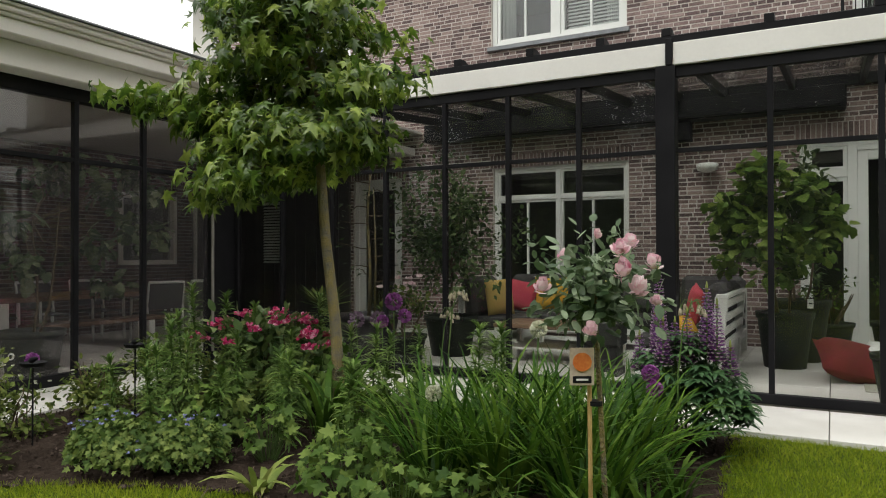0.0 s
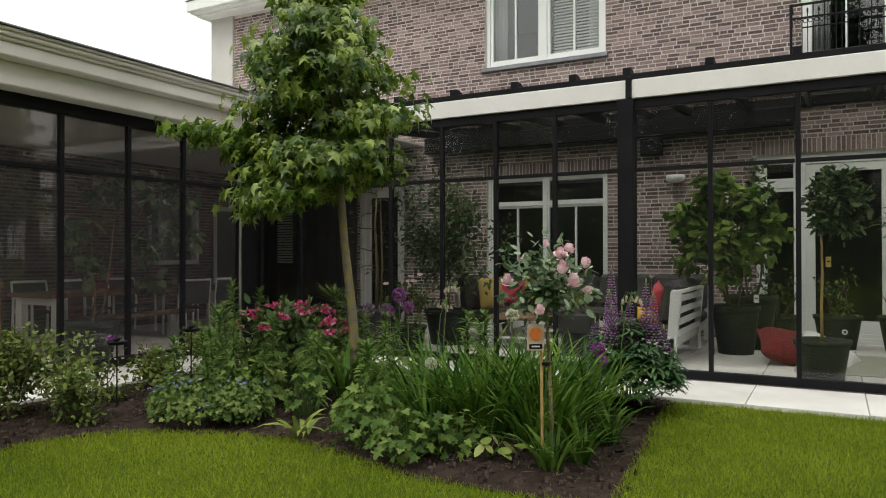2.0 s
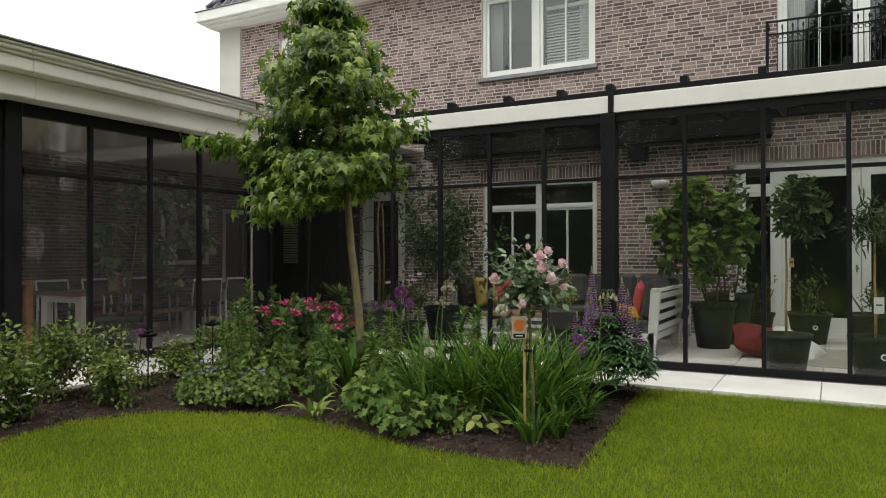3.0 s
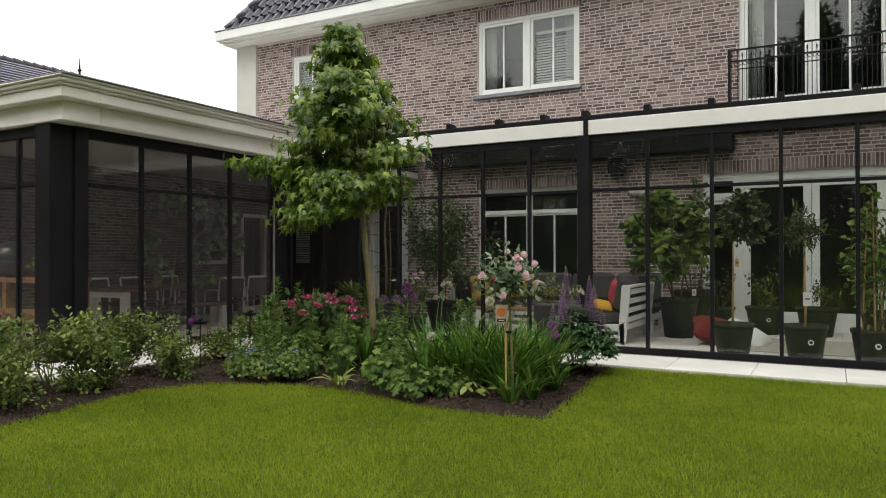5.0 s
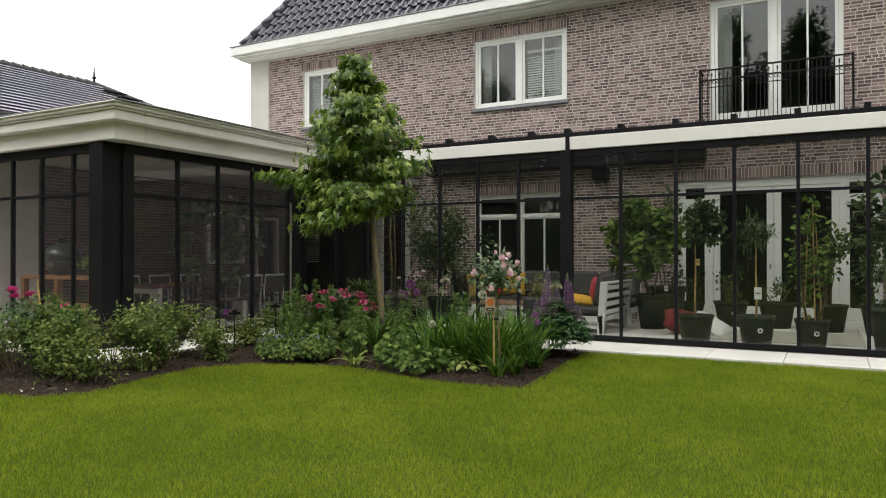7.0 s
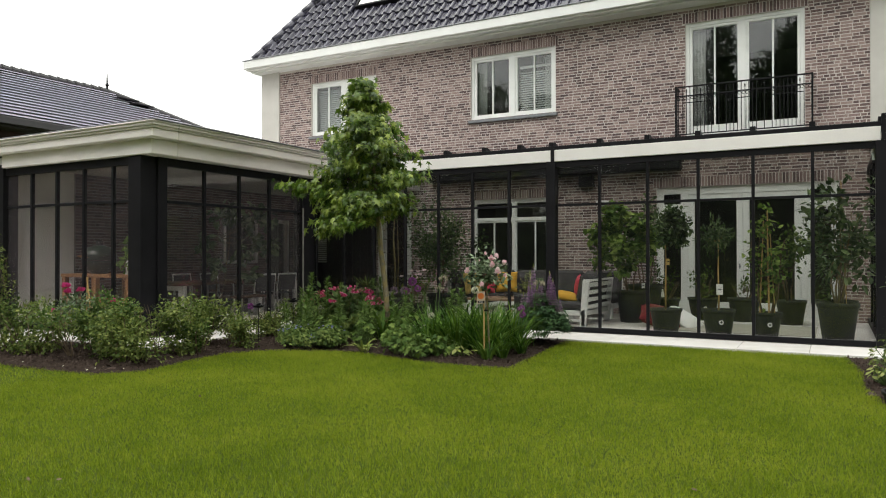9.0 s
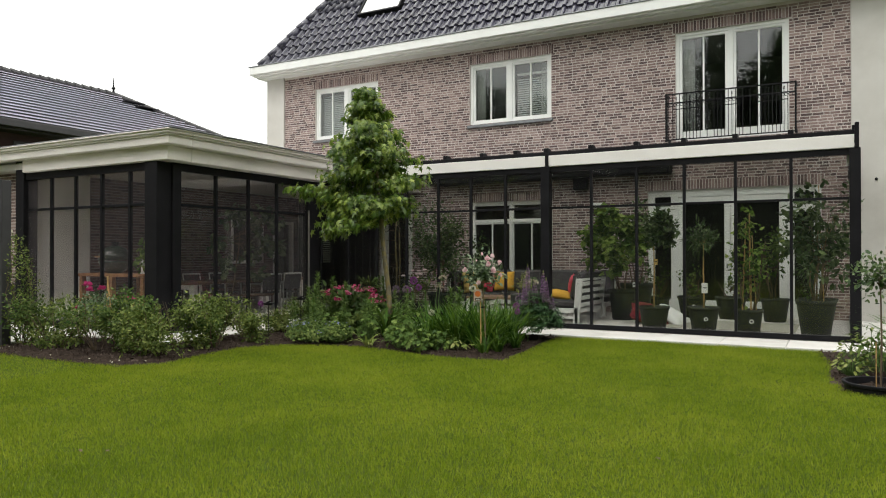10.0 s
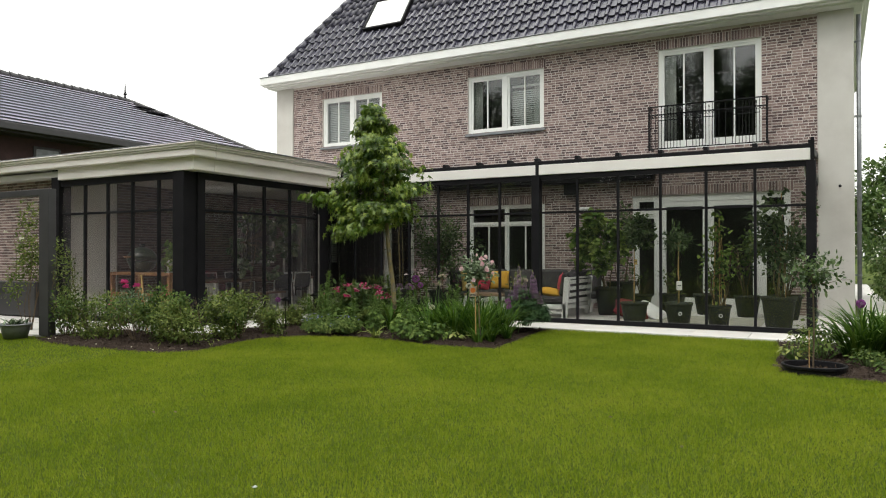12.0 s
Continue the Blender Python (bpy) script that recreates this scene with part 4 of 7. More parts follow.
rx = [-5.78, -5.04, -4.2, -3.4, -2.6, -1.9, -1.30, -0.46, 0.34, 1.13, 1.93, 2.74, 3.61]
for x in rx:
    m = Matrix.Translation((x, GLASS_Y, 3.225)) @ Matrix.Rotation(math.atan(slope), 4, "X")
    part("rafter", G().box((-0.03, -0.02, -0.12), (0.03, HOUSE_Y - GLASS_Y, 0.0), 0.004, m), BLACK, ver)
    part("bracket", G().add([(x - 0.04, GLASS_Y - 0.05, 3.226), (x + 0.04, GLASS_Y - 0.05, 3.226), (x + 0.04, GLASS_Y + 0.26, 3.24), (x - 0.04, GLASS_Y + 0.26, 3.24), (x - 0.04, GLASS_Y - 0.05, 3.295), (x + 0.04, GLASS_Y - 0.05, 3.295), (x + 0.04, GLASS_Y + 0.05, 3.30), (x - 0.04, GLASS_Y + 0.05, 3.30)], [(0, 1, 5, 4), (1, 2, 6, 5), (2, 3, 7, 6), (3, 0, 4, 7), (4, 5, 6, 7)]), BLACK, ver)
part("wall_plate", G().box((-6.0, HOUSE_Y - 0.07, 3.46), (3.62, HOUSE_Y - 0.005, 3.60), 0.004), BLACK, ver)
for a, b in zip(rx, rx[1:]):
    m = Matrix.Translation((0, GLASS_Y + 0.02, 3.23)) @ Matrix.Rotation(math.atan(slope), 4, "X")
    part("roof_pane", G().box((a + 0.005, 0.03, 0.0), (b - 0.005, HOUSE_Y - GLASS_Y - 0.02, 0.012), 0, m), ROOFGLASS, ver, "greyish roof glass pane")
# east end
part("side_beam", G().box((3.57, GLASS_Y + 0.08, 2.86), (3.64, HOUSE_Y - 0.01, 3.0), 0.004), BLACK, ver)
part("side_sill", G().box((3.58, GLASS_Y + 0.08, TOP + 0.002), (3.64, HOUSE_Y - 0.01, 0.13), 0.004), BLACK, ver)
part("side_board", G().box((3.50, GLASS_Y + 0.10, 2.70), (3.54, GLASS_Y + 0.16, 2.95), 0.004), WHITE, ver)
for y in (7.6, 8.6, 9.6):
    part("side_mullion", G().box((3.585, y - 0.025, 0.13), (3.635, y + 0.025, 2.86), 0.003), BLACK, ver)
ys = [GLASS_Y + 0.08, 7.6, 8.6, 9.6, HOUSE_Y]
for a, b in zip(ys, ys[1:]):
    part("side_pane", G().box((3.606, a + 0.025, 0.13), (3.614, b - 0.025, 2.86)), GLASS, ver).visible_shadow = False

# ---- garden-room wing ----
wing = thing("wing_frame", "black steel glazed garden room with stepped cream cornice", "garden room", kind="structure")
WY = [2.84, 3.65, 4.48, 5.28, 6.22]
WX = [-6.90, -7.38, -8.13, -8.87, -9.59, -10.36]
for nm, off, z0, z1 in (("frieze", 0.30, 2.93, 3.165), ("board", 0.48, 3.165, 3.30), ("moulding", 0.53, 3.30, 3.33), ("cornice", 0.57, 3.33, 3.375), ("gutter_lip", 0.61, 3.375, 3.398)):
    x = WING_X + off
    y = WING_Y - 0.06 - off * 0.75 + 0.15
    west = -10.32 if nm == "frieze" else -15
    part(nm, G().box((west, y, z0), (x, y + 0.5, z1), 0.012).box((x - 0.4, y + 0.5, z0), (x, 6.52, z1), 0.012), CREAM, wing)
part("roof_edge", G().box((-15, WING_Y - 0.36, 3.40), (WING_X + 0.635, 2.6, 3.418), 0.004).box((-6.3, 2.6, 3.40), (WING_X + 0.635, 6.53, 3.418), 0.004), ZINC, wing, "grey metal roof edge strip")
part("header", G().box((WING_X - 0.07, 2.80, 2.80), (WING_X + 0.04, 6.6, 2.935), 0.004).box((-10.36, WING_Y - 0.04, 2.80), (-6.9, WING_Y + 0.06, 2.935), 0.004), BLACK, wing)
part("sill_rail", G().box((WING_X - 0.04, 2.80, TOP + 0.002), (WING_X + 0.04, 6.6, 0.13), 0.004).box((-10.36, WING_Y - 0.04, TOP + 0.002), (-6.9, WING_Y + 0.04, 0.13), 0.004), BLACK, wing)
part("corner_post", G().box((-6.90, WING_Y - 0.10, TOP), (-6.60, WING_Y + 0.22, 2.93), 0.01).box((WING_X - 0.12, WING_Y + 0.20, TOP), (WING_X + 0.05, 2.83, 2.93), 0.006), BLACK, wing)
part("post", G().box((-10.62, WING_Y - 0.08, TOP), (-10.36, WING_Y + 0.2, 3.16), 0.006), BLACK, wing)
part("post", G().box((WING_X - 0.1, 6.22, TOP), (WING_X + 0.05, 6.62, 2.93), 0.006), BLACK, wing)
part("edge_strip", G().box((WING_X + 0.052, 6.20, 0.13), (WING_X + 0.075, 6.235, 2.3), 0.003), JOINT, wing, "beige edge strip")
for y in WY[1:-1]:
    part("mullion", G().box((WING_X - 0.03, y - 0.026, 0.13), (WING_X + 0.03, y + 0.026, 2.80), 0.003), BLACK, wing)
for x in WX[1:-1]:
    part("mullion", G().box((x - 0.024, WING_Y - 0.03, 0.13), (x + 0.024, WING_Y + 0.03, 2.80), 0.003), BLACK, wing)
for a, b in zip(WY, WY[1:]):
    part("transom", G().box((WING_X - 0.02, a + 0.027, 2.195), (WING_X + 0.02, b - 0.027, 2.24), 0.003), BLACK, wing)
    for c, d in ((0.132, 2.193), (2.242, 2.798)):
        part("pane", G().box((WING_X - 0.004, a + 0.025, c), (WING_X + 0.004, b - 0.025, d)), WINGGLASS, wing, "reflecting glass pane with painted grey haze").visible_shadow = False
for b, a in zip(WX, WX[1:]):
    part("transom", G().box((a + 0.025, WING_Y - 0.02, 2.195), (b - 0.025, WING_Y + 0.02, 2.24), 0.003), BLACK, wing)
    for c, d in ((0.132, 2.193), (2.242, 2.798)):
        part("pane", G().box((a + 0.024, WING_Y - 0.004, c), (b - 0.024, WING_Y + 0.004, d)), WINGGLASS, wing, "reflecting glass pane with painted grey haze").visible_shadow = False
solo("ceiling", G().box((-15, WING_Y - 0.1, 3.0), (-6.35, HOUSE_Y, 3.12)).box((-15, WING_Y - 0.1, 3.35), (-6.2, HOUSE_Y, 3.385)), CEIL, "dim plain ceiling of the garden room", "ceiling", "structure")
ww = G()
WIN_W = (7.95, 9.15, 1.12, 2.35)
DOOR_W = (9.55, 10.4, TOP, 2.3)
backing(ww, 3.92, HOUSE_Y, -10.9, -10.55, 0.0, 3.0, [WIN_W, DOOR_W], "y")
# inner wall takes the darkened brick, so the room's shade is painted on
wall_west = solo("wall_west", ww, INMORTAR, "inner brick wall of the garden room, room shade painted in", "wall", "structure")
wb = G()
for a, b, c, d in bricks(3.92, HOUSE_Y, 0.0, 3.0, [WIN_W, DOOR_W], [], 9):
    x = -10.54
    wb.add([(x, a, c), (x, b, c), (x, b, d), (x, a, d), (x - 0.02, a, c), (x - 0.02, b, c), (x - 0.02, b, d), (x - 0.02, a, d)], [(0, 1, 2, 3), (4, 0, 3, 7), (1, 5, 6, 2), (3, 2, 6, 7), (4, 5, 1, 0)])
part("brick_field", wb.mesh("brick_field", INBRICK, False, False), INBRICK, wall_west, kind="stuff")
solo("wall_panel", G().box((-10.7, 2.66, 0.05), (-10.55, 3.9, 3.0)), WHITE, "cream plastered wall panel", "wall", "structure")
for nm, (a, b, c, d), lab in (("window_5", WIN_W, "grey framed window in the garden room wall"), ("door_3", DOOR_W, "grey framed glazed inner door")):
    w = thing(nm, lab, nm.split("_")[0], kind="structure")
    g = G()
    for lo, hi in (((a, c), (a + 0.08, d)), ((b - 0.08, c), (b, d)), ((a + 0.08, d - 0.08), (b - 0.08, d)), ((a + 0.08, c), (b - 0.08, c + 0.08))):
        g.box((-10.66, lo[0], lo[1]), (-10.52, hi[0], hi[1]), 0.004)
    part("window_frame", g, PAINT, w)
    part("pane", G().box((-10.62, a + 0.08, c + 0.08), (-10.61, b - 0.08, d - 0.08)), WINDOWGLASS, w)
# unseen shell, added so no bright sky shows through the inner window
solo("room_behind", G().box((-12.6, 7.5, 0), (-12.5, 10.64, 3)).box((-12.5, 7.5, 0), (-10.9, 7.6, 3)).box((-12.6, 10.64, 0), (-11.72, 10.75, 3)), DARKIN, "added dark shell behind the wall", "wall", "structure")
# black panelled bay on the house wall
bay = thing("panelled_wall", "black timber panelled wall of the covered passage", "wall", kind="structure")
for i in range(11):
    x = -10.5 + 0.255 * i
    part("panel", G().box((x, HOUSE_Y - 0.045, TOP), (x + 0.245, HOUSE_Y - 0.008, 2.98), 0.004), GREYFRAME, bay)
louvre(-9.72, -9.30, 1.15, 2.25, HOUSE_Y - 0.09, "narrow pale louvre blind on the black wall")

# ---- outbuilding beyond the wing ----
gw = G().box((-15.5, 2.66, 0.0), (-10.66, 2.9, 3.16))
garage = solo("wall_garage", gw, MORTAR, "brick outbuilding wall under the cream cornice", "wall", "structure")
gb = G()
for a, b, c, d in bricks(-14.0, -10.66, 0.0, 3.16, [], [], 5):
    y = 2.652
    gb.add([(a, y, c), (b, y, c), (b, y, d), (a, y, d), (a, y + 0.02, c), (b, y + 0.02, c), (b, y + 0.02, d), (a, y + 0.02, d)], [(0, 1, 2, 3), (4, 0, 3, 7), (1, 5, 6, 2), (3, 2, 6, 7), (4, 5, 1, 0)])
part("brick_field", gb.mesh("brick_field", BRICK, False, False), BRICK, garage, kind="stuff")
pg = thing("pergola_frame", "dark grey metal pergola frame standing on the paving", "frame")
part("post", G().box((-7.84, 0.38, 0.0), (-7.58, 0.52, 2.48), 0.006), GREYFRAME, pg)
part("beam", G().box((-13.0, 0.38, 2.37), (-7.84, 0.52, 2.478), 0.006), GREYFRAME, pg)
part("post", G().box((-13.2, 0.38, 0.0), (-13.0, 0.52, 2.48), 0.006), GREYFRAME, pg)
solo("planter_box", G().box((-14.5, 2.28, 0.05), (-11.05, 2.62, 0.78), 0.01), GREYFRAME, "long dark grey planter box against the brick wall", "planter")

# ---- neighbour's house ----
nb = thing("neighbour_house", "neighbouring house with grey tiled hip roof and dark brick", "house")
EX, EZ, RXN, RZN, RYN = -22.1, 6.08, -28.05, 9.2, 17.45  # eaves line, ridge line and where the ridge ends
HIP = EX - RXN
part("wall", G().box((-35, -14, 0), (EX - 1.0, RYN + 4.6, 5.85)), FARBRICK, nb, "dark red brick wall")
part("roof", G().add([(EX, -16, EZ), (EX, RYN + HIP, EZ), (RXN, RYN, RZN), (RXN, -10, RZN), (RXN - HIP, -16, EZ), (RXN - HIP, RYN + HIP, EZ)], [(0, 1, 2, 3), (1, 5, 2), (5, 4, 3, 2), (4, 0, 3), (0, 4, 5, 1)]), GREYFRAME, nb, "dark roof boarding under the tiles")
COURSES = 17
for i in range(COURSES):
    f0, f1 = i / COURSES, (i + 1.15) / COURSES
    xa, za, xb, zb = EX - HIP * f0, EZ + (RZN - EZ) * f0, EX - HIP * f1, EZ + (RZN - EZ) * f1
    ya, yb = RYN + HIP * (1 - f0), RYN + HIP * (1 - min(f1, 1))
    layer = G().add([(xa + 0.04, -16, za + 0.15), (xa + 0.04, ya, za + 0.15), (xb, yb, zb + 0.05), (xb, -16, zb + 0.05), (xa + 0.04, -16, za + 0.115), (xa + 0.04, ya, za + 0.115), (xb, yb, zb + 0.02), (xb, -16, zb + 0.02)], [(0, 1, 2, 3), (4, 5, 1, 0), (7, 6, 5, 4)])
    # course colour carries the painted sky sheen
    part("tile_course", layer, FARTILE, nb, "tile course with sky sheen painted in pale")
part("gutter", G().box((EX - 0.25, -16, EZ - 0.20), (EX + 0.12, RYN + HIP, EZ + 0.06), 0.02), GREYFRAME, nb)
part("soffit", G().box((EX - 1.0, -16, EZ - 0.26), (EX - 0.25, RYN + HIP, EZ - 0.20)), GREYFRAME, nb)
for i in range(26):
    y = RYN - 0.42 * i
    part("ridge_tile", G().tube([(RXN, y, RZN + 0.10), (RXN, y - 0.45, RZN + 0.13)], [0.13, 0.16], 8), GREYFRAME, nb)
for i in range(20):
    h0, h1 = i / 20, (i + 1.1) / 20
    part("hip_tile", G().tube([(RXN + HIP * h0, RYN + HIP * h0, RZN + 0.12 - (RZN - EZ) * h0), (RXN + HIP * h1, RYN + HIP * h1, RZN + 0.10 - (RZN - EZ) * h1)], [0.13, 0.16], 8), GREYFRAME, nb)
part("finial", G().tube([(RXN, RYN, RZN + 0.1), (RXN, RYN, RZN + 0.35), (RXN, RYN, RZN + 0.42), (RXN, RYN, RZN + 0.5), (RXN, RYN, RZN + 0.95)], [0.09, 0.04, 0.10, 0.04, 0.012], 8), BLACK, nb)
for q in (0.16, 0.24):
    part("roof_vent", G().box((RXN + HIP * q, RYN + HIP * q - 1.3, RZN - (RZN - EZ) * q + 0.10), (RXN + HIP * q + 0.45, RYN + HIP * q - 0.2, RZN - (RZN - EZ) * q + 0.16), 0.02), BLACK, nb)
wf = part("window", G().box((EX - 0.99, 9.6, 4.75), (EX - 0.93, 10.7, 5.55), 0.01), GREYFRAME, nb)
part("pane", G().box((EX - 0.928, 9.7, 4.85), (EX - 0.922, 10.6, 5.45)), ZINC, wf)


# ---- plants: shared builders ----
def branch_path(p0, p1, sag=0.0, wob=0.04, n=5):
    p0, p1 = np.array(p0, float), np.array(p1, float)
    ts = np.linspace(0, 1, n)
    out = [p0 + (p1 - p0) * t + np.array((0, 0, -sag * 4 * t * (1 - t))) + (rng.normal(0, wob, 3) * np.linalg.norm(p1 - p0) * (0 < t < 1)) for t in ts]
    return out


def sweetgum():
    """Young sweetgum: leaning mossy trunk, whorls of limbs, drooping star leaves."""
    tree = thing("sweetgum_tree", "young sweetgum tree with star-shaped green leaves", "tree", at=(0, 0, 0))
    base, fork, top = np.array((-3.22, 4.28, 0.0)), np.array((-3.46, 4.38, 1.95)), np.array((-3.72, 4.3, 4.2))
    line = [base + (0, 0, -0.05), base + (0.015, 0, 0.25), base + (-0.05, 0.03, 0.8), base + (-0.16, 0.06, 1.4), fork, fork + (-0.06, 0, 0.6), fork + (-0.12, -0.03, 1.2), fork + (-0.2, -0.05, 1.8), top]
    part("trunk", G().tube(line, [0.062, 0.046, 0.042, 0.039, 0.036, 0.029, 0.022, 0.014, 0.006], 12), BARK, tree, "mossy grey-brown bark", True)
    right = np.array((0.878, 0.479, 0))
    depth = np.array((-0.479, 0.878, 0))
    zs = np.array([1.62, 1.85, 2.2, 2.45, 2.7, 3.0, 3.3, 3.65, 4.0, 4.25])
    left_r = np.array([0.35, 0.75, 0.88, 0.98, 1.0, 0.86, 0.62, 0.40, 0.16, 0.02])
    right_r = np.array([0.15, 0.35, 0.66, 0.86, 0.94, 0.88, 0.66, 0.32, 0.10, 0.02])
    tips = []
    limbs = []
    for i in range(46):
        z = 2.02 + 2.1 * (i / 46) + rng.normal(0, 0.03)
        a = i * 2.4 + rng.normal(0, 0.3)
        d = math.cos(a) * right + math.sin(a) * depth
        side = math.cos(a)
        zt = max(z + rng.uniform(-0.28, 0.16), 2.06 if side > -0.3 else 1.8)
        reach = np.interp(zt, zs, right_r) if side > 0 else np.interp(zt, zs, left_r)
        reach *= (0.75 + 0.25 * abs(side)) * rng.uniform(0.7, 0.92)
        s = (z - 1.95) / 2.25
        start = fork + (top - fork) * s
        limbs.append((start, start + d * reach + np.array((0, 0, zt - z + 0.1))))
    for dz, reach in ((0.35, 1.38), (0.30, 1.12), (0.22, 0.9)):
        start = fork + np.array((0, 0, dz))
        limbs.append((start, start - right * reach - depth * 0.28 + np.array((0, 0, 0.16))))
    for i in range(20):
        a = math.pi + rng.uniform(-1.3, 1.3)
        start = fork + np.array((0, 0, rng.uniform(0.08, 0.34)))
        d = math.cos(a) * right + math.sin(a) * depth
        reach = rng.uniform(0.5, 1.02)
        limbs.append((start, start + d * reach - np.array((0, 0, reach * rng.uniform(0.05, 0.42)))))
    for start, end in limbs:
        pts = branch_path(start, end, 0.04, 0.03, 5)
        part("limb", G().tube(pts, [0.016, 0.012, 0.009, 0.006, 0.003], 6), TWIG, tree, smooth=True)
        low = end[2] < start[2] - 0.02 and start[2] < fork[2] + 0.36
        spray = np.linalg.norm(end - start) > 0.85
        for t in np.linspace(0.5 if low else 0.3, 1.0, 4 if low else 9 if spray else 5):
            tips.append((start + (end - start) * t, end - start))
    P, D, N = [], [], []
    for c, d in tips:
        n = int(rng.integers(18, 25))
        q = c + np.clip(rng.normal(0, 1, (n, 3)), -1.7, 1.7) * np.array((0.12, 0.12, 0.065)) * (1.0 if c[2] < 3.4 else 0.7)
        out = np.array((d[0], d[1], 0)) / (np.linalg.norm(d[:2]) + 1e-6)
        dd = out * 0.7 + rng.normal(0, 0.42, (n, 3)) + np.array((0, 0, -0.85))
        P.append(q)
        D.append(dd)
        N.append(out * 0.5 + rng.normal(0, 0.4, (n, 3)) + np.array((0, 0, 1.0)))
    P, D, N = np.concatenate(P), np.concatenate(D), np.concatenate(N)
    part("crown", scatter("crown", STAR, P, D, N, rng.uniform(0.075, 0.135, len(P)), GUM), GUM, tree, "drooping star-shaped green leaves")


sweetgum()


def shrub(name, label, centre, r, leaf=0.04, count=1500, mat=SHRUB, tmpl=OVAL, stems=9, category="shrub", group="", blooms=None, bloom_n=0, bloom_s=0.03, floor=0.02):
    s = thing(name, label, category, group)
    cx, cy, cz = centre
    for i in range(stems):
        a = rng.uniform(0, 6.28)
        rr = rng.uniform(0.4, 0.95)
        tip = (cx + r[0] * rr * math.cos(a), cy + r[1] * rr * math.sin(a), cz + r[2] * rng.uniform(0.2, 0.95))
        part("stem", G().tube(branch_path((cx + 0.05 * math.cos(a), cy + 0.05 * math.sin(a), floor), tip, -0.03), [0.008, 0.006, 0.005, 0.004, 0.002], 5), TWIG, s)
    Ps, ds = [], []
    for i in range(7):
        o = rng.normal(0, 0.42, 3) * np.array(r)
        q, e = blob_points(count // 7, np.array(centre) + o, np.array(r) * rng.uniform(0.45, 0.7), 0.3)
        Ps.append(q)
        ds.append(e)
    P, d = np.concatenate(Ps), np.concatenate(ds)
    keep = P[:, 2] > floor + 0.01
    P, d = P[keep], d[keep]
    D = d * 0.7 + rng.normal(0, 0.6, P.shape)
    N = d * 0.4 + rng.normal(0, 0.4, P.shape) + np.array((0, 0, 0.9))
    part("foliage", scatter("foliage", tmpl, P, D, N, rng.uniform(0.65, 1.25, len(P)) * leaf, mat), mat, s)
    if blooms:
        for i in range(bloom_n):
            a, b = rng.uniform(0, 6.28), rng.uniform(0.0, 0.9)
            c = np.array((cx + r[0] * math.cos(a) * math.sqrt(1 - b * b), cy + r[1] * math.sin(a) * math.sqrt(1 - b * b), cz + r[2] * b * 1.05))
            blossom(c, bloom_s, blooms, s)
    return s


def blossom(c, size, mat, parent, petals=14, name="flower"):
    d = around(petals, 0.9)
    P = np.tile(c, (petals, 1)) + d * size * 0.12
    return part(name, scatter(name, PETAL, P, d, np.cross(d, rng.normal(size=(petals, 3))), size * rng.uniform(0.6, 1.05, petals), mat), mat, parent)


def lily(x, y, h, lean=0.03):
    s = thing("lily_plant", "upright green lily stem with whorled narrow leaves", "lily", "lilies in the bed")
    tip = np.array((x + rng.normal(0, lean), y + rng.normal(0, lean), h))
    part("stem", G().tube([(x, y, 0), tip], [0.008, 0.004], 6), STEM, s)
    n = int(190 * h / 0.7) + 30
    t = rng.uniform(0.08, 1.0, n) ** 0.8
    P = np.array((x, y, 0)) + t[:, None] * (tip - (x, y, 0))
    D = around(n, 0.08) + np.column_stack([np.zeros(n), np.zeros(n), (t - 0.4) * 0.8 + 1.2 * np.clip(t - 0.88, 0, 1) * 8])
    L = (0.135 - 0.05 * t) * rng.uniform(0.8, 1.2, n)
    L = np.column_stack([L * 0.95, L, L * 1.5])
    part("foliage", scatter("foliage", NARROW, P, D, np.tile((0, 0, 1.0), (n, 1)) + rng.normal(0, 0.2, (n, 3)), L, LILY), LILY, s)


def sword_clump(name, label, x, y, r, n, h, group="daylilies in the bed", mat=SWORD, up=1.35, category="daylily", z=0.0, wide=1.0):
    a, rr = rng.uniform(0, 6.28, n), r * np.sqrt(rng.random(n))
    P = np.column_stack([x + rr * np.cos(a), y + rr * np.sin(a), np.full(n, z)])
    b = a + rng.normal(0, 0.6, n)
    D = np.column_stack([np.cos(b) * rng.uniform(0.1, 0.9, n), np.sin(b) * rng.uniform(0.1, 0.9, n), np.full(n, up)])
    N = np.column_stack([-np.cos(b), -np.sin(b), np.full(n, 0.5)])
    L = h * rng.uniform(0.65, 1.15, n)
    S = np.column_stack([np.full(n, 0.42 * wide) * rng.uniform(0.7, 1.2, n), L, L * rng.uniform(0.7, 2.0, n)])
    s = thing(name, label, category, group)
    part("foliage", scatter("foliage", SWORDL, P, D, N, S, mat, True), mat, s)
    return s


BLADES = []
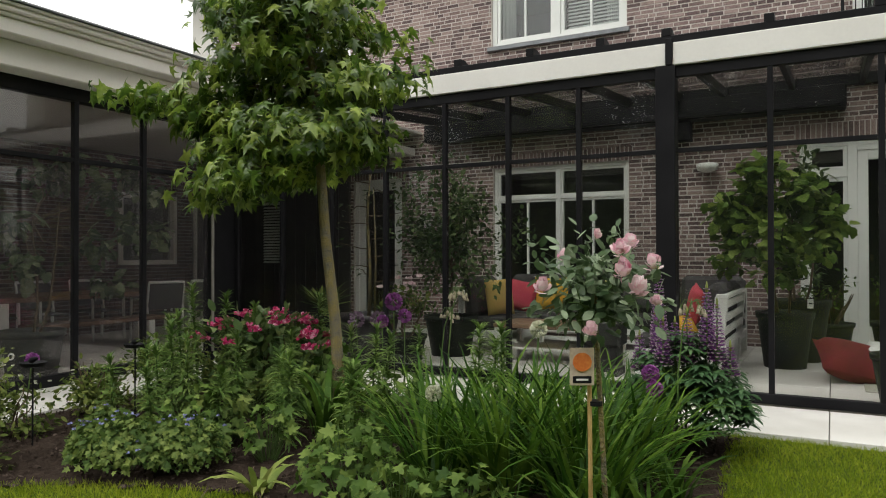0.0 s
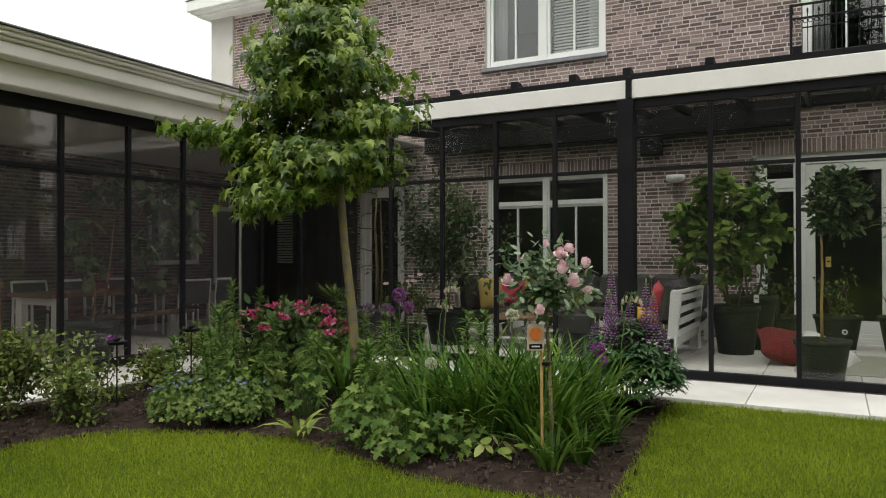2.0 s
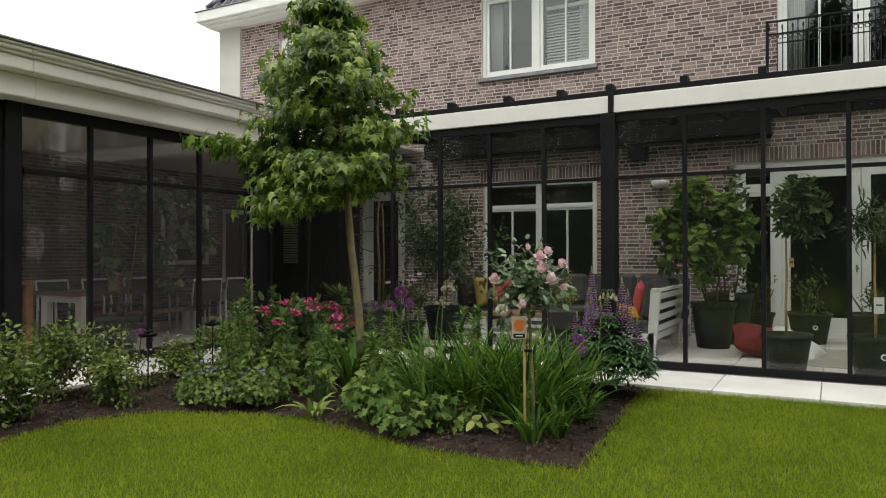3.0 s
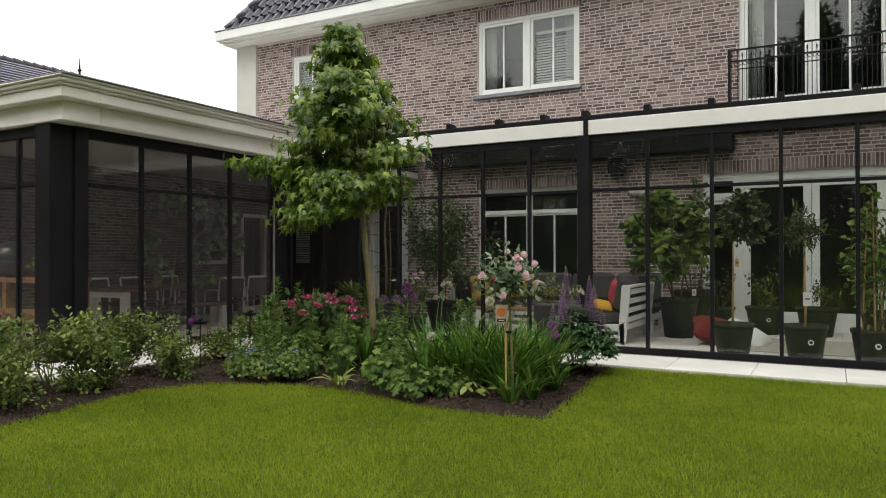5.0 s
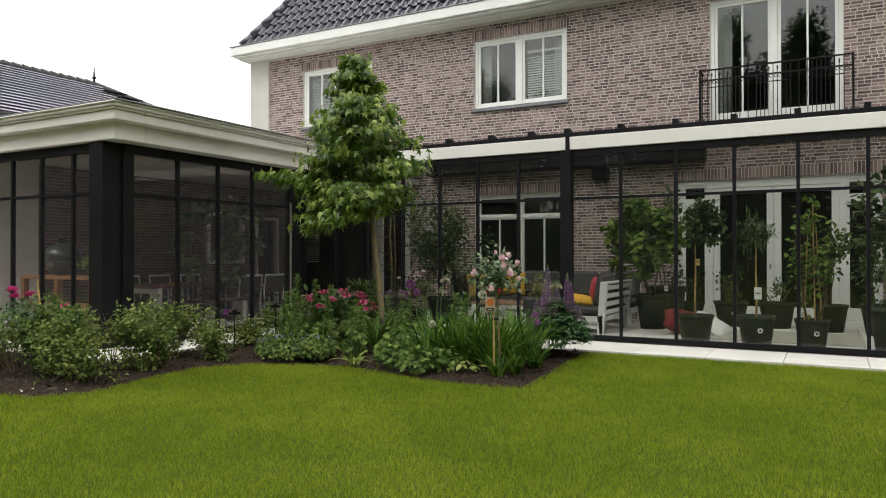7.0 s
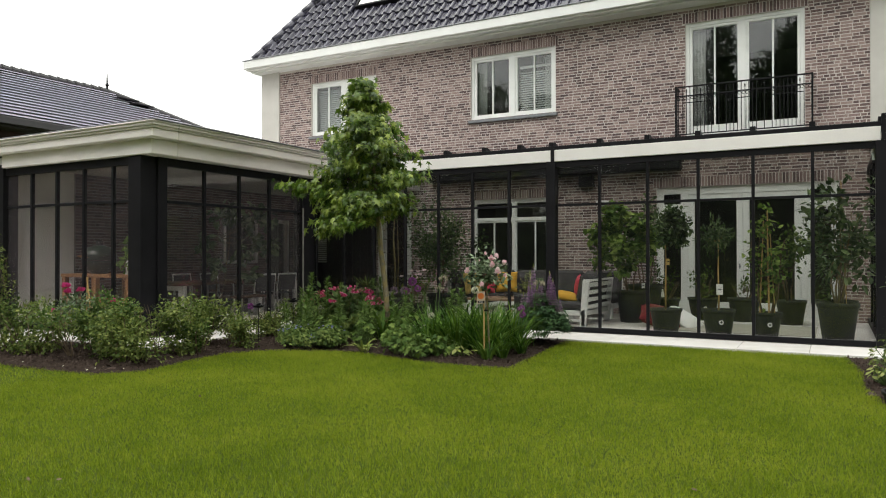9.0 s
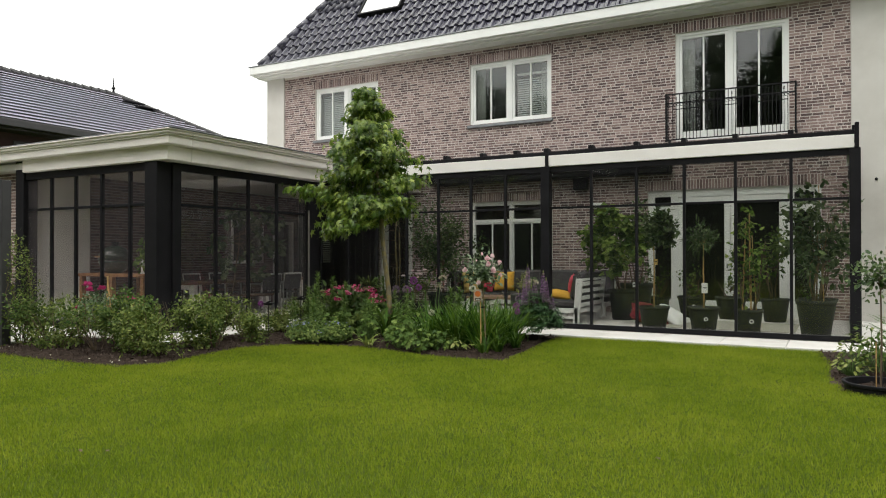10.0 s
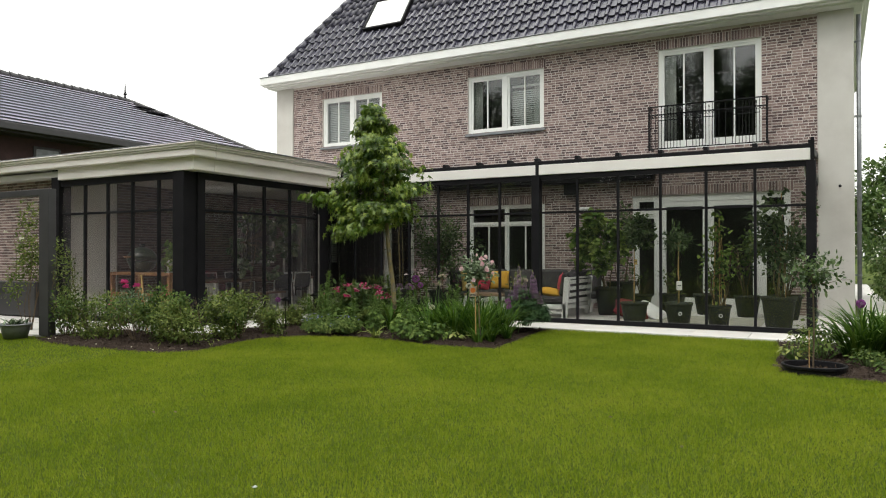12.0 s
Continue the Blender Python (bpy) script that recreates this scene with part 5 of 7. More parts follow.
for bend in (0.45, 0.7, 0.95, 1.2, 1.5):
    for twist in (-0.06, 0.06):
        bv = [(-0.03, 0, 0), (0.03, 0, 0), (0.038 + twist * 0.1, 0.3, -0.03 * bend), (-0.038 + twist * 0.1, 0.3, -0.03 * bend), (0.034 + twist * 0.4, 0.55, -0.12 * bend), (-0.034 + twist * 0.4, 0.55, -0.12 * bend), (0.026 + twist * 0.8, 0.78, -0.27 * bend), (-0.026 + twist * 0.8, 0.78, -0.27 * bend), (0.014 + twist, 0.92, -0.42 * bend), (-0.014 + twist, 0.92, -0.42 * bend), (twist * 1.2, 1.0, -0.56 * bend)]
        me_ = bpy.data.meshes.new("leaf")
        me_.from_pydata(bv, [], [(0, 1, 2, 3), (3, 2, 4, 5), (5, 4, 6, 7), (7, 6, 8, 9), (9, 8, 10)])
        me_.polygons.foreach_set("use_smooth", [True] * 5)
        me_.materials.append(SWORD_ONE)
        BLADES.append(me_)


def daylily(x, y, r, n, h):
    """A fan of arching strap leaves, each leaf a piece of its own."""
    s = thing("daylily_clump", "arching strap-leaved daylily clump without flowers", "daylily", "daylilies in the bed")
    for i in range(n):
        a, rr = rng.uniform(0, 6.28), r * math.sqrt(rng.random())
        b = a + rng.normal(0, 0.6)
        lean = rng.uniform(4, 31)
        size = h * rng.uniform(0.7, 1.2)
        ob = new("leaf", BLADES[int(rng.integers(0, len(BLADES)))])
        ob.parent = s
        ob.matrix_basis = pose(x + rr * math.cos(a), y + rr * math.sin(a), 0.0, 0, 0, math.degrees(b) - 90) @ pose(0, 0, 0, 90 - lean) @ Matrix.Diagonal((0.31 * rng.uniform(0.75, 1.25), size, size, 1))


def leaf_mound(name, label, x, y, r, h, leaf, count, mat, tmpl=LOBED, category="perennial", group="", stem=True, flowers=None, fn=0, fs=0.02, fh=0.08, z=0.0):
    s = thing(name, label, category, group)
    a, rr = rng.uniform(0, 6.28, count), r * np.sqrt(rng.random(count))
    ph = h * (1 - 0.55 * (rr / r) ** 2) * rng.uniform(0.45, 1.1, count)
    P = np.column_stack([x + rr * np.cos(a), y + rr * np.sin(a), z + ph])
    D = np.column_stack([np.cos(a), np.sin(a), rng.normal(-0.45, 0.35, count)]) + rng.normal(0, 0.4, (count, 3))
    N = np.column_stack([np.cos(a) * 0.6, np.sin(a) * 0.6, np.ones(count)]) + rng.normal(0, 0.4, (count, 3))
    part("foliage", scatter("foliage", tmpl, P, D, N, leaf * rng.uniform(0.6, 1.2, count), mat), mat, s)
    if stem:
        g = G()
        for p in P[:: max(1, count // 40)]:
            g.tube([(x + 0.3 * (p[0] - x), y + 0.3 * (p[1] - y), z), (p[0], p[1], p[2])], [0.004, 0.003], 4, False)
        part("stalk", g, STEM, s, kind="stuff")
    for i in range(fn):
        a, rr = rng.uniform(0, 6.28), r * math.sqrt(rng.random())
        blossom(np.array((x + rr * math.cos(a), y + rr * math.sin(a), z + h * (1 - 0.5 * (rr / r) ** 2) + rng.uniform(0, fh))), fs, flowers, s, 8)
    return s


# ---- main flower bed ----
DARKLEAF2 = leafmat("lupin_leaf", (0.03, 0.075, 0.02), (0.05, 0.11, 0.03), (0.09, 0.16, 0.045), 0.25)
for x, y, h in ((-4.73, 4.35, 1.0), (-4.60, 4.55, 0.92), (-4.47, 4.7, 0.82), (-4.3, 3.5, 0.62), (-4.2, 3.75, 0.66), (-4.42, 3.3, 0.55), (-2.92, 4.25, 0.74), (-2.05, 4.2, 0.80), (-1.87, 4.22, 0.80), (-2.02, 4.42, 0.70), (-3.1, 3.6, 0.62), (-3.3, 3.75, 0.58), (-3.75, 5.0, 0.92), (-4.05, 5.15, 0.9), (-3.0, 4.5, 0.66), (-3.55, 3.4, 0.5), (-4.85, 4.1, 0.75), (-2.75, 3.7, 0.55), (-4.35, 3.75, 0.74), (-4.12, 3.45, 0.62), (-4.5, 4.0, 0.8), (-3.95, 4.0, 0.66), (-3.7, 4.3, 0.66), (-3.5, 3.9, 0.58), (-4.0, 3.3, 0.5), (-3.3, 4.6, 0.7), (-2.85, 4.8, 0.7)):
    lily(x, y, h)
for x, y, r, n, h in ((-1.55, 3.55, 0.2, 105, 0.66), (-1.2, 3.75, 0.2, 105, 0.66), (-1.75, 3.95, 0.18, 90, 0.66), (-1.05, 3.35, 0.14, 75, 0.58), (-1.4, 4.15, 0.2, 95, 0.66), (-2.1, 3.75, 0.18, 85, 0.6), (-1.0, 4.1, 0.16, 75, 0.58), (-1.9, 3.4, 0.15, 70, 0.52), (-1.75, 4.6, 0.18, 60, 0.62), (-1.2, 4.5, 0.18, 60, 0.58), (-2.3, 4.35, 0.14, 40, 0.55)):
    daylily(x, y, r, n, h)
sword_clump("iris_fan", "upright sword-leaved iris clump beside the sweetgum trunk", -3.05, 3.95, 0.12, 34, 0.60, "irises in the bed", up=2.6, category="iris", wide=1.5)
for x, y, r, h, c in ((-2.15, 2.95, 0.32, 0.34, 85), (-1.75, 2.78, 0.28, 0.28, 75), (-2.35, 3.3, 0.3, 0.38, 75), (-1.5, 2.95, 0.25, 0.26, 55), (-3.65, 3.3, 0.28, 0.36, 55), (-2.65, 4.2, 0.32, 0.46, 70), (-3.35, 4.35, 0.4, 0.5, 90), (-3.05, 3.35, 0.18, 0.34, 26)):
    leaf_mound("lobed_perennial", "low perennial with broad lobed bright green leaves", x, y, r * 0.85, h * 1.15, 0.066, int(c * 2.1), FRESH, LOBED, "perennial", "lobed perennials in the bed")
for x, y, r in ((-3.72, 2.88, 0.34), (-3.4, 3.02, 0.26), (-4.05, 2.98, 0.22)):
    leaf_mound("cranesbill", "low mound of cranesbill with small blue flowers", x, y, r, 0.30, 0.038, 950, BROAD, LOBED, "cranesbill", "cranesbills", flowers=BLUEPET, fn=16, fs=0.018)
sword_clump("yellowing_plant", "drooping yellow-green strap leaves on bare soil", -2.72, 2.93, 0.05, 15, 0.23, "", YELLEAF, 0.6, "perennial", 0.0, 1.5)
leaf_mound("yellowing_perennial", "small perennial with yellowing wilted leaves", -1.32, 3.02, 0.2, 0.26, 0.12, 18, YELLEAF, OVAL)
for x, y, r in ((-3.59, 3.47, 0.22), (-3.87, 4.47, 0.22), (-4.15, 4.35, 0.28), (-3.65, 4.75, 0.26)):
    leaf_mound("leafy_perennial", "broad-leaved green perennial among the lilies", x, y, r, 0.40, 0.10, 95, BROAD, LOBED, "perennial", "leafy perennials")
for x, y in ((-0.75, 3.2), (-0.95, 3.5), (-0.72, 3.75), (-0.85, 2.95)):
    sword_clump("young_daylily", "small daylily tuft at the bed edge", x, y, 0.07, 26, 0.34, "young daylilies")


RHODO = leafmat("rhododendron_leaf", (0.045, 0.09, 0.02), (0.09, 0.145, 0.03), (0.19, 0.24, 0.06), 0.28, 0.45)


def rhododendron():
    s = shrub("rhododendron", "rhododendron shrub covered in deep pink flower trusses", (-4.4, 4.85, 0.36), (0.82, 0.52, 0.38), 0.11, 3000, RHODO, OVAL, 16, "shrub")
    for i in range(24):
        a = rng.uniform(0, 6.28)
        rr = math.sqrt(rng.random())
        c = np.array((-4.42 + 0.82 * rr * math.cos(a), 4.80 + 0.5 * rr * math.sin(a) - 0.06, 0.29 + 0.40 * math.sqrt(max(0.05, 1 - rr * rr)) + 0.05))
        for k in range(7):
            o = np.array((math.cos(k * 0.9 + a), math.sin(k * 0.9 + a), 0.5 if k < 6 else 1.3)) * 0.045
            blossom(c + o + rng.normal(0, 0.008, 3), 0.046, ROSEPINK, s, 8, "flower")


rhododendron()


def lupin():
    s = thing("lupin", "lupin with tall purple and white flower spikes", "lupin")
    x, y = -0.86, 4.9
    n = 420
    a, rr = rng.uniform(0, 6.28, n), 0.40 * np.sqrt(rng.random(n))
    hub = np.column_stack([x + rr * np.cos(a), y + rr * np.sin(a), 0.66 * (1 - (rr / 0.52) ** 2) * rng.uniform(0.4, 1.1, n) + 0.06])
    P, D, N = [], [], []
    for c in hub:
        for k in range(8):
            b = k * math.pi / 4 + rng.uniform(0, 0.3)
            P.append(c)
            D.append((math.cos(b), math.sin(b), rng.normal(-0.1, 0.15)))
            N.append((0, 0, 1))
    part("foliage", scatter("foliage", NARROW, P, D, N, np.repeat(rng.uniform(0.07, 0.115, len(P))[:, None], 3, 1) * (1.9, 1, 1), DARKLEAF2), DARKLEAF2, s)
    for dx, dy, z0, z1 in ((-0.21, 0.2, 0.68, 1.17), (0.14, -0.02, 0.64, 1.07), (0.21, -0.08, 0.60, 0.97), (0.03, -0.10, 0.58, 0.91), (-0.10, -0.2, 0.56, 0.86), (-0.16, -0.05, 0.62, 0.98), (-0.30, 0.02, 0.5, 0.74), (0.28, -0.02, 0.5, 0.70), (-0.06, -0.02, 0.6, 0.84)):
        b0 = np.array((x + dx, y + dy, z0))
        tiers = int((z1 - z0) / 0.023)
        k = np.arange(tiers * 10)
        t = (k // 10 + rng.uniform(-0.2, 0.2, len(k))) / tiers
        ang = (k % 10) * 0.628 + (k // 10) * 0.31 + rng.normal(0, 0.08, len(k))
        rad = 0.03 * (1.02 - t) ** 0.5
        side = np.column_stack([np.cos(ang), np.sin(ang), np.zeros(len(k))])
        Q = np.column_stack([b0[0] + rad * side[:, 0], b0[1] + rad * side[:, 1], z0 + (z1 - z0) * t])
        up = np.tile((0, 0, 1.0), (len(k), 1))
        size = 0.034 * (1.05 - 0.7 * t)
        sp = part("flower_spike", scatter("flower_spike", PETAL, Q, side + up * 0.15, up, np.column_stack([size * 1.5, size, size]), LUPINP), LUPINP, s, "purple and white flower spike")
        part("banner_petal", scatter("banner_petal", PETAL, Q + side * (size * 0.8)[:, None], side * 0.25 + up * 1.0, side, np.column_stack([size * 0.85, size * 0.5, size * 0.5]), LUPINW), LUPINW, sp, "pale petals along the spike")
        part("bud_tip", G().lathe([(0.010, -0.02), (0.008, 0.02), (0.003, 0.05)], (b0[0], b0[1], z1 - 0.02), 8), YELLEAF, sp, "pale green bud tip", True)
        part("stalk", G().tube([(x + dx * 0.3, y + dy * 0.3, 0.1), b0, (b0[0], b0[1], z1 + 0.01)], [0.008, 0.007, 0.003], 6), STEM, sp)


lupin()


def allium(x, y, h, r, mat, label, lean=0.05, n=150):
    s = thing("allium", label, "allium", "alliums in the bed")
    tip = np.array((x + rng.normal(0, lean), y + rng.normal(0, lean), h))
    part("stem", G().tube([(x, y, 0), (x + 0.3 * (tip[0] - x), y, h * 0.5), tip], 0.005, 6), STEM, s)
    d = rng.normal(size=(n, 3))
    d /= np.linalg.norm(d, axis=1, keepdims=True)
    if n < 100:
        for q in d[:26]:
            part("flower_stalk", G().tube([tip, tip + q * r * 0.9], 0.0012, 4), STEM, s)
    part("flower_head", scatter("flower_head", PETAL, tip + d * r * 0.55, d, rng.normal(size=(n, 3)), r * 0.5, mat), mat, s)


for x, y, h, r, m, lab in ((-3.12, 4.9, 0.90, 0.075, ALLIUM, "round purple allium on a thin stem"), (-3.05, 4.95, 0.78, 0.06, ALLIUM, "round purple allium on a thin stem"), (-3.2, 4.85, 0.74, 0.055, ALLIUM, "round purple allium on a thin stem"), (-3.48, 4.9, 0.74, 0.075, FADED, "fading grey-purple allium globe on a thin stem"), (-3.30, 4.95, 0.74, 0.075, FADED, "fading grey-purple allium globe on a thin stem"), (-0.98, 4.4, 0.56, 0.055, ALLIUM, "round purple allium on a thin stem"), (-0.95, 4.3, 0.48, 0.05, ALLIUM, "round purple allium on a thin stem"), (-2.08, 3.62, 0.47, 0.05, CREAMPET, "round cream-white allium on a thin stem"), (-1.56, 4.0, 0.83, 0.055, CREAMPET, "round cream-white allium on a thin stem"), (-4.95, 3.0, 0.55, 0.05, ALLIUM, "faded purple allium on a thin stem")):
    allium(x, y, h, r, m, lab, 0.02, 80 if m is FADED else 150)


def bell_allium(x, y, h):
    s = thing("bell_allium", "allium stem with hanging cream bell flowers", "allium", "bell alliums")
    tip = np.array((x + 0.09, y, h))
    part("stem", G().tube([(x, y, 0), (x + 0.01, y, h * 0.55), (x + 0.04, y, h * 0.85), tip], 0.005, 6), STEM, s)
    for i in range(18):
        a = rng.uniform(0, 6.28)
        rr = rng.uniform(0.03, 0.085)
        out = np.array((math.cos(a), math.sin(a), 0)) * rr
        o = tip + out + np.array((0, 0, 0.012 - 0.75 * rr + rng.uniform(-0.012, 0.012)))
        part("flower_stalk", G().tube([tip, tip + out * 0.6 + np.array((0, 0, 0.022)), o], 0.0014, 4), STEM, s)
        part("bell", G().lathe([(0.003, 0), (0.009, -0.009), (0.011, -0.02), (0.015, -0.028)], o, 7), BELL, s, smooth=True)


bell_allium(-2.5, 4.65, 1.02)
bell_allium(-2.62, 4.75, 0.86)
bell_allium(-0.85, 4.55, 0.98)


def standard_rose(x, y, crown_z, r, stake=True, flowers=12):
    s = thing("standard_rose", "grafted standard rose with pink blooms on a stake", "rose")
    part("stem", G().tube([(x + 0.05, y - 0.01, 0), (x + 0.03, y, 0.4), (x + 0.0, y, crown_z - r * 0.7), (x, y, crown_z)], [0.014, 0.012, 0.011, 0.008], 8), BARK, s, "thorny brown stem", True)
    if stake:
        part("stake", G().tube([(x - 0.015, y - 0.03, -0.02), (x - 0.02, y - 0.035, 0.78)], 0.010, 8), CANE, s, "pale bamboo stake")
        part("tie", G().lathe([(0.032, 0), (0.032, 0.02)], (x, y - 0.015, 0.62), 10), BLACK, s)
    P, d = blob_points(640, (x, y, crown_z - 0.03), (r * 1.02, r * 1.02, r * 0.88), 0.2)
    D = d * 0.6 + rng.normal(0, 0.6, P.shape)
    N = d * 0.5 + rng.normal(0, 0.35, P.shape) + np.array((0, 0, 0.8))
    for i in range(12):
        t = blob_points(1, (x, y, crown_z), (r, r, r * 0.8), 0.8)[0][0]
        part("twig", G().tube(branch_path((x, y, crown_z - r * 0.6), t), [0.006, 0.005, 0.004, 0.003, 0.002], 5), STEM, s)
    shoot = np.array([(x - 0.04, y, crown_z + r * 0.7), (x + 0.1, y, crown_z + r * 0.8), (x - 0.25, y, crown_z + 0.12)])
    extra = shoot[rng.integers(0, 3, 40)] + rng.normal(0, 0.035, (40, 3))
    P, D, N = np.concatenate([P, extra]), np.concatenate([D, rng.normal(0, 1, (40, 3))]), np.concatenate([N, np.tile((0, 0, 1.0), (40, 1))])
    part("foliage", scatter("foliage", OVAL, P, D, N, rng.uniform(0.042, 0.082, len(P)), ROSELEAF), ROSELEAF, s, "grey-green rose leaves")
    right, back = np.array((0.878, 0.479, 0)), np.array((0.479, -0.878, 0))
    for u, v, z, sz in ((0.06, 0.22, 0.05, 0.055), (0.13, 0.2, -0.02, 0.06), (0.05, 0.24, 0.14, 0.05), (0.22, 0.1, 0.08, 0.05), (-0.25, 0.12, -0.02, 0.05), (-0.07, 0.22, -0.19, 0.045), (0.23, 0.1, -0.08, 0.035), (-0.02, 0.12, 0.2, 0.03), (0.12, 0.1, 0.17, 0.045), (-0.1, -0.2, 0.1, 0.05), (0.15, -0.2, 0.05, 0.05)):
        sz *= 0.88
        c = np.array((x, y, crown_z)) + right * u + back * v + np.array((0, 0, z))
        n = 54
        way_ = rng.normal(size=(n, 3)) + np.array((0, 0, 0.9)) + back * 0.4
        way_ /= np.linalg.norm(way_, axis=1, keepdims=True)
        up_ = np.array((0, 0, 1.0)) + back * 0.3
        rise = up_ - way_ * (way_ @ up_)[:, None] + way_ * 0.3
        shell = sz * rng.uniform(0.25, 0.7, n)
        size = sz * rng.uniform(0.6, 0.9, n)
        part("flower", scatter("flower", PETAL, c + way_ * shell[:, None] - rise * (0.35 * size)[:, None], rise, way_, np.column_stack([size * 1.35, size, size * 0.8]), PINK), PINK, s, "full pale pink rose bloom")
    return s


standard_rose(-0.91, 3.06, 1.15, 0.265)
tag = thing("plant_tag", "printed card tag with an orange disc on the rose stake", "plant tag")
mt = pose(-0.945, 2.97, 0.80, 0, 0, 28.6)
part("card", G().box((-0.052, -0.003, -0.085), (0.052, 0.003, 0.075), 0.001, mt), CARD, tag)
part("picture", G().lathe([(0.04, 0), (0.04, 0.003)], (0, 0, 0), 24).mesh("picture", ORANGE), ORANGE, tag, "round orange print").matrix_basis = mt @ pose(0, -0.0065, 0.015, 90)
part("print_bar", G().box((-0.04, -0.006, -0.075), (0.04, -0.0035, -0.045), 0.001, mt), BLACK, tag, "dark printed bar")
part("print_bar", G().box((-0.025, -0.0085, -0.064), (0.025, -0.0065, -0.056), 0, mt), PAINT, tag, "pale bar of print")


def garden_spike(x, y, h):
    s = thing("bird_feeder_spike", "thin black metal spike with a small dish and bird", "garden ornament", "garden spikes")
    part("rod", G().tube([(x, y, -0.05), (x, y, h)], 0.006, 6), BLACK, s)
    part("dish", G().lathe([(0.012, -0.01), (0.07, 0.0), (0.085, 0.025), (0.078, 0.025), (0.06, 0.008)], (x, y, h), 16), BLACK, s)
    part("ornament", G().tube([(x - 0.05, y, h + 0.03), (x - 0.01, y, h + 0.035), (x + 0.03, y, h + 0.05), (x + 0.055, y, h + 0.055)], [0.004, 0.02, 0.014, 0.003], 8), BLACK, s, smooth=True)


garden_spike(-4.55, 2.8, 0.56)
garden_spike(-4.52, 3.55, 0.60)

# shrubs round the wing
for x, y, rx_, rz, cnt, mt_, bl in ((-4.75, 0.65, 0.5, 0.34, 1500, SHRUB, None), (-4.95, 1.35, 0.48, 0.36, 1500, SHRUB, None), (-5.05, 2.15, 0.45, 0.36, 1400, SHRUB, None), (-5.1, 2.95, 0.36, 0.24, 520, SHRUB, CREAMPET), (-5.1, 3.7, 0.34, 0.25, 800, SHRUB, CREAMPET), (-5.15, 4.4, 0.32, 0.25, 800, SHRUB, None), (-5.6, 0.55, 0.5, 0.34, 1400, BROAD, None), (-6.4, 0.5, 0.5, 0.32, 1300, SHRUB, None), (-7.2, 0.65, 0.5, 0.36, 1300, BROAD, None), (-5.5, 1.2, 0.45, 0.36, 1200, SHRUB, None), (-4.6, 1.7, 0.3, 0.2, 600, BROAD, CREAMPET), (-4.55, 2.35, 0.3, 0.24, 700, SHRUB, CREAMPET)):
    shrub("rose_shrub", "low leafy green garden shrub in the border", (x, y, rz * 0.95), (rx_ * 0.92, rx_ * 0.85, rz * rng.uniform(1.05, 1.3)), 0.050, int(cnt * 1.6), mt_, OVAL, 8, "shrub", "border shrubs", bl, 18 if bl else 0, 0.016)
ms = shrub("rose_bush", "taller rose bush with a few magenta blooms", (-6.5, 1.35, 0.48), (0.5, 0.4, 0.34), 0.055, 900, ROSELEAF, OVAL, 9, "rose")
for dx, dz in ((-0.32, 0.42), (-0.1, 0.36), (-0.52, 0.06), (-0.28, 0.34), (0.35, 0.2)):
    blossom(np.array((-6.4 + dx * 0.878, 1.3 + dx * 0.479, 0.46 + dz)), 0.075, MAGENTA, ms, 22)
shrub("climbing_shrub", "slender climbing shrub against the grey post", (-7.38, 0.55, 0.80), (0.25, 0.2, 0.85), 0.045, 900, SHRUB, OVAL, 7)
shrub("leafy_bush", "loose leafy bush before the brick outbuilding", (-8.72, 0.75, 1.36), (0.60, 0.34, 0.72), 0.055, 1900, SHRUB, OVAL, 8, "shrub", "", CREAMPET, 4, 0.05)


# ---- pots ----
def pot(parent, x, y, r, h, z=TOP, badge=False, n=28, mat=POT):
    prof = [(r * 0.72, 0), (r * 0.94, h * 0.86), (r * 0.94, h * 0.87), (r, h * 0.88), (r * 1.02, h), (r * 0.95, h), (r * 0.9, h * 0.9), (r * 0.88, h * 0.88)]
    b = part("pot", G().lathe(prof, (x, y, z), n), mat, parent, "dark green-black plastic tub" if mat is POT else "", True)
    part("soil", G().lathe([(r * 0.9, 0), (r * 0.5, 0.02), (0.01, 0.03)], (x, y, z + h * 0.88), n, False), SOIL, parent)
    if badge:
        e = Vector((0.30, -0.954, 0))
        m = Matrix.Translation(Vector((x, y, z + h * 0.55)) + e * (r * 0.875)) @ e.to_track_quat("Z", "Y").to_matrix().to_4x4() @ pose(0, 0, 0, -12)
        bd = part("badge", G().lathe([(0.034, 0), (0.034, 0.008)], (0, 0, 0), 16).mesh("badge", WHITE), WHITE, b, "small round white emblem")
        bd.matrix_basis = m
        bd2 = part("emblem", G().lathe([(0.02, 0.008), (0.02, 0.011)], (0, 0, 0), 16).mesh("emblem", POT), POT, b)
        bd2.matrix_basis = m
    return b


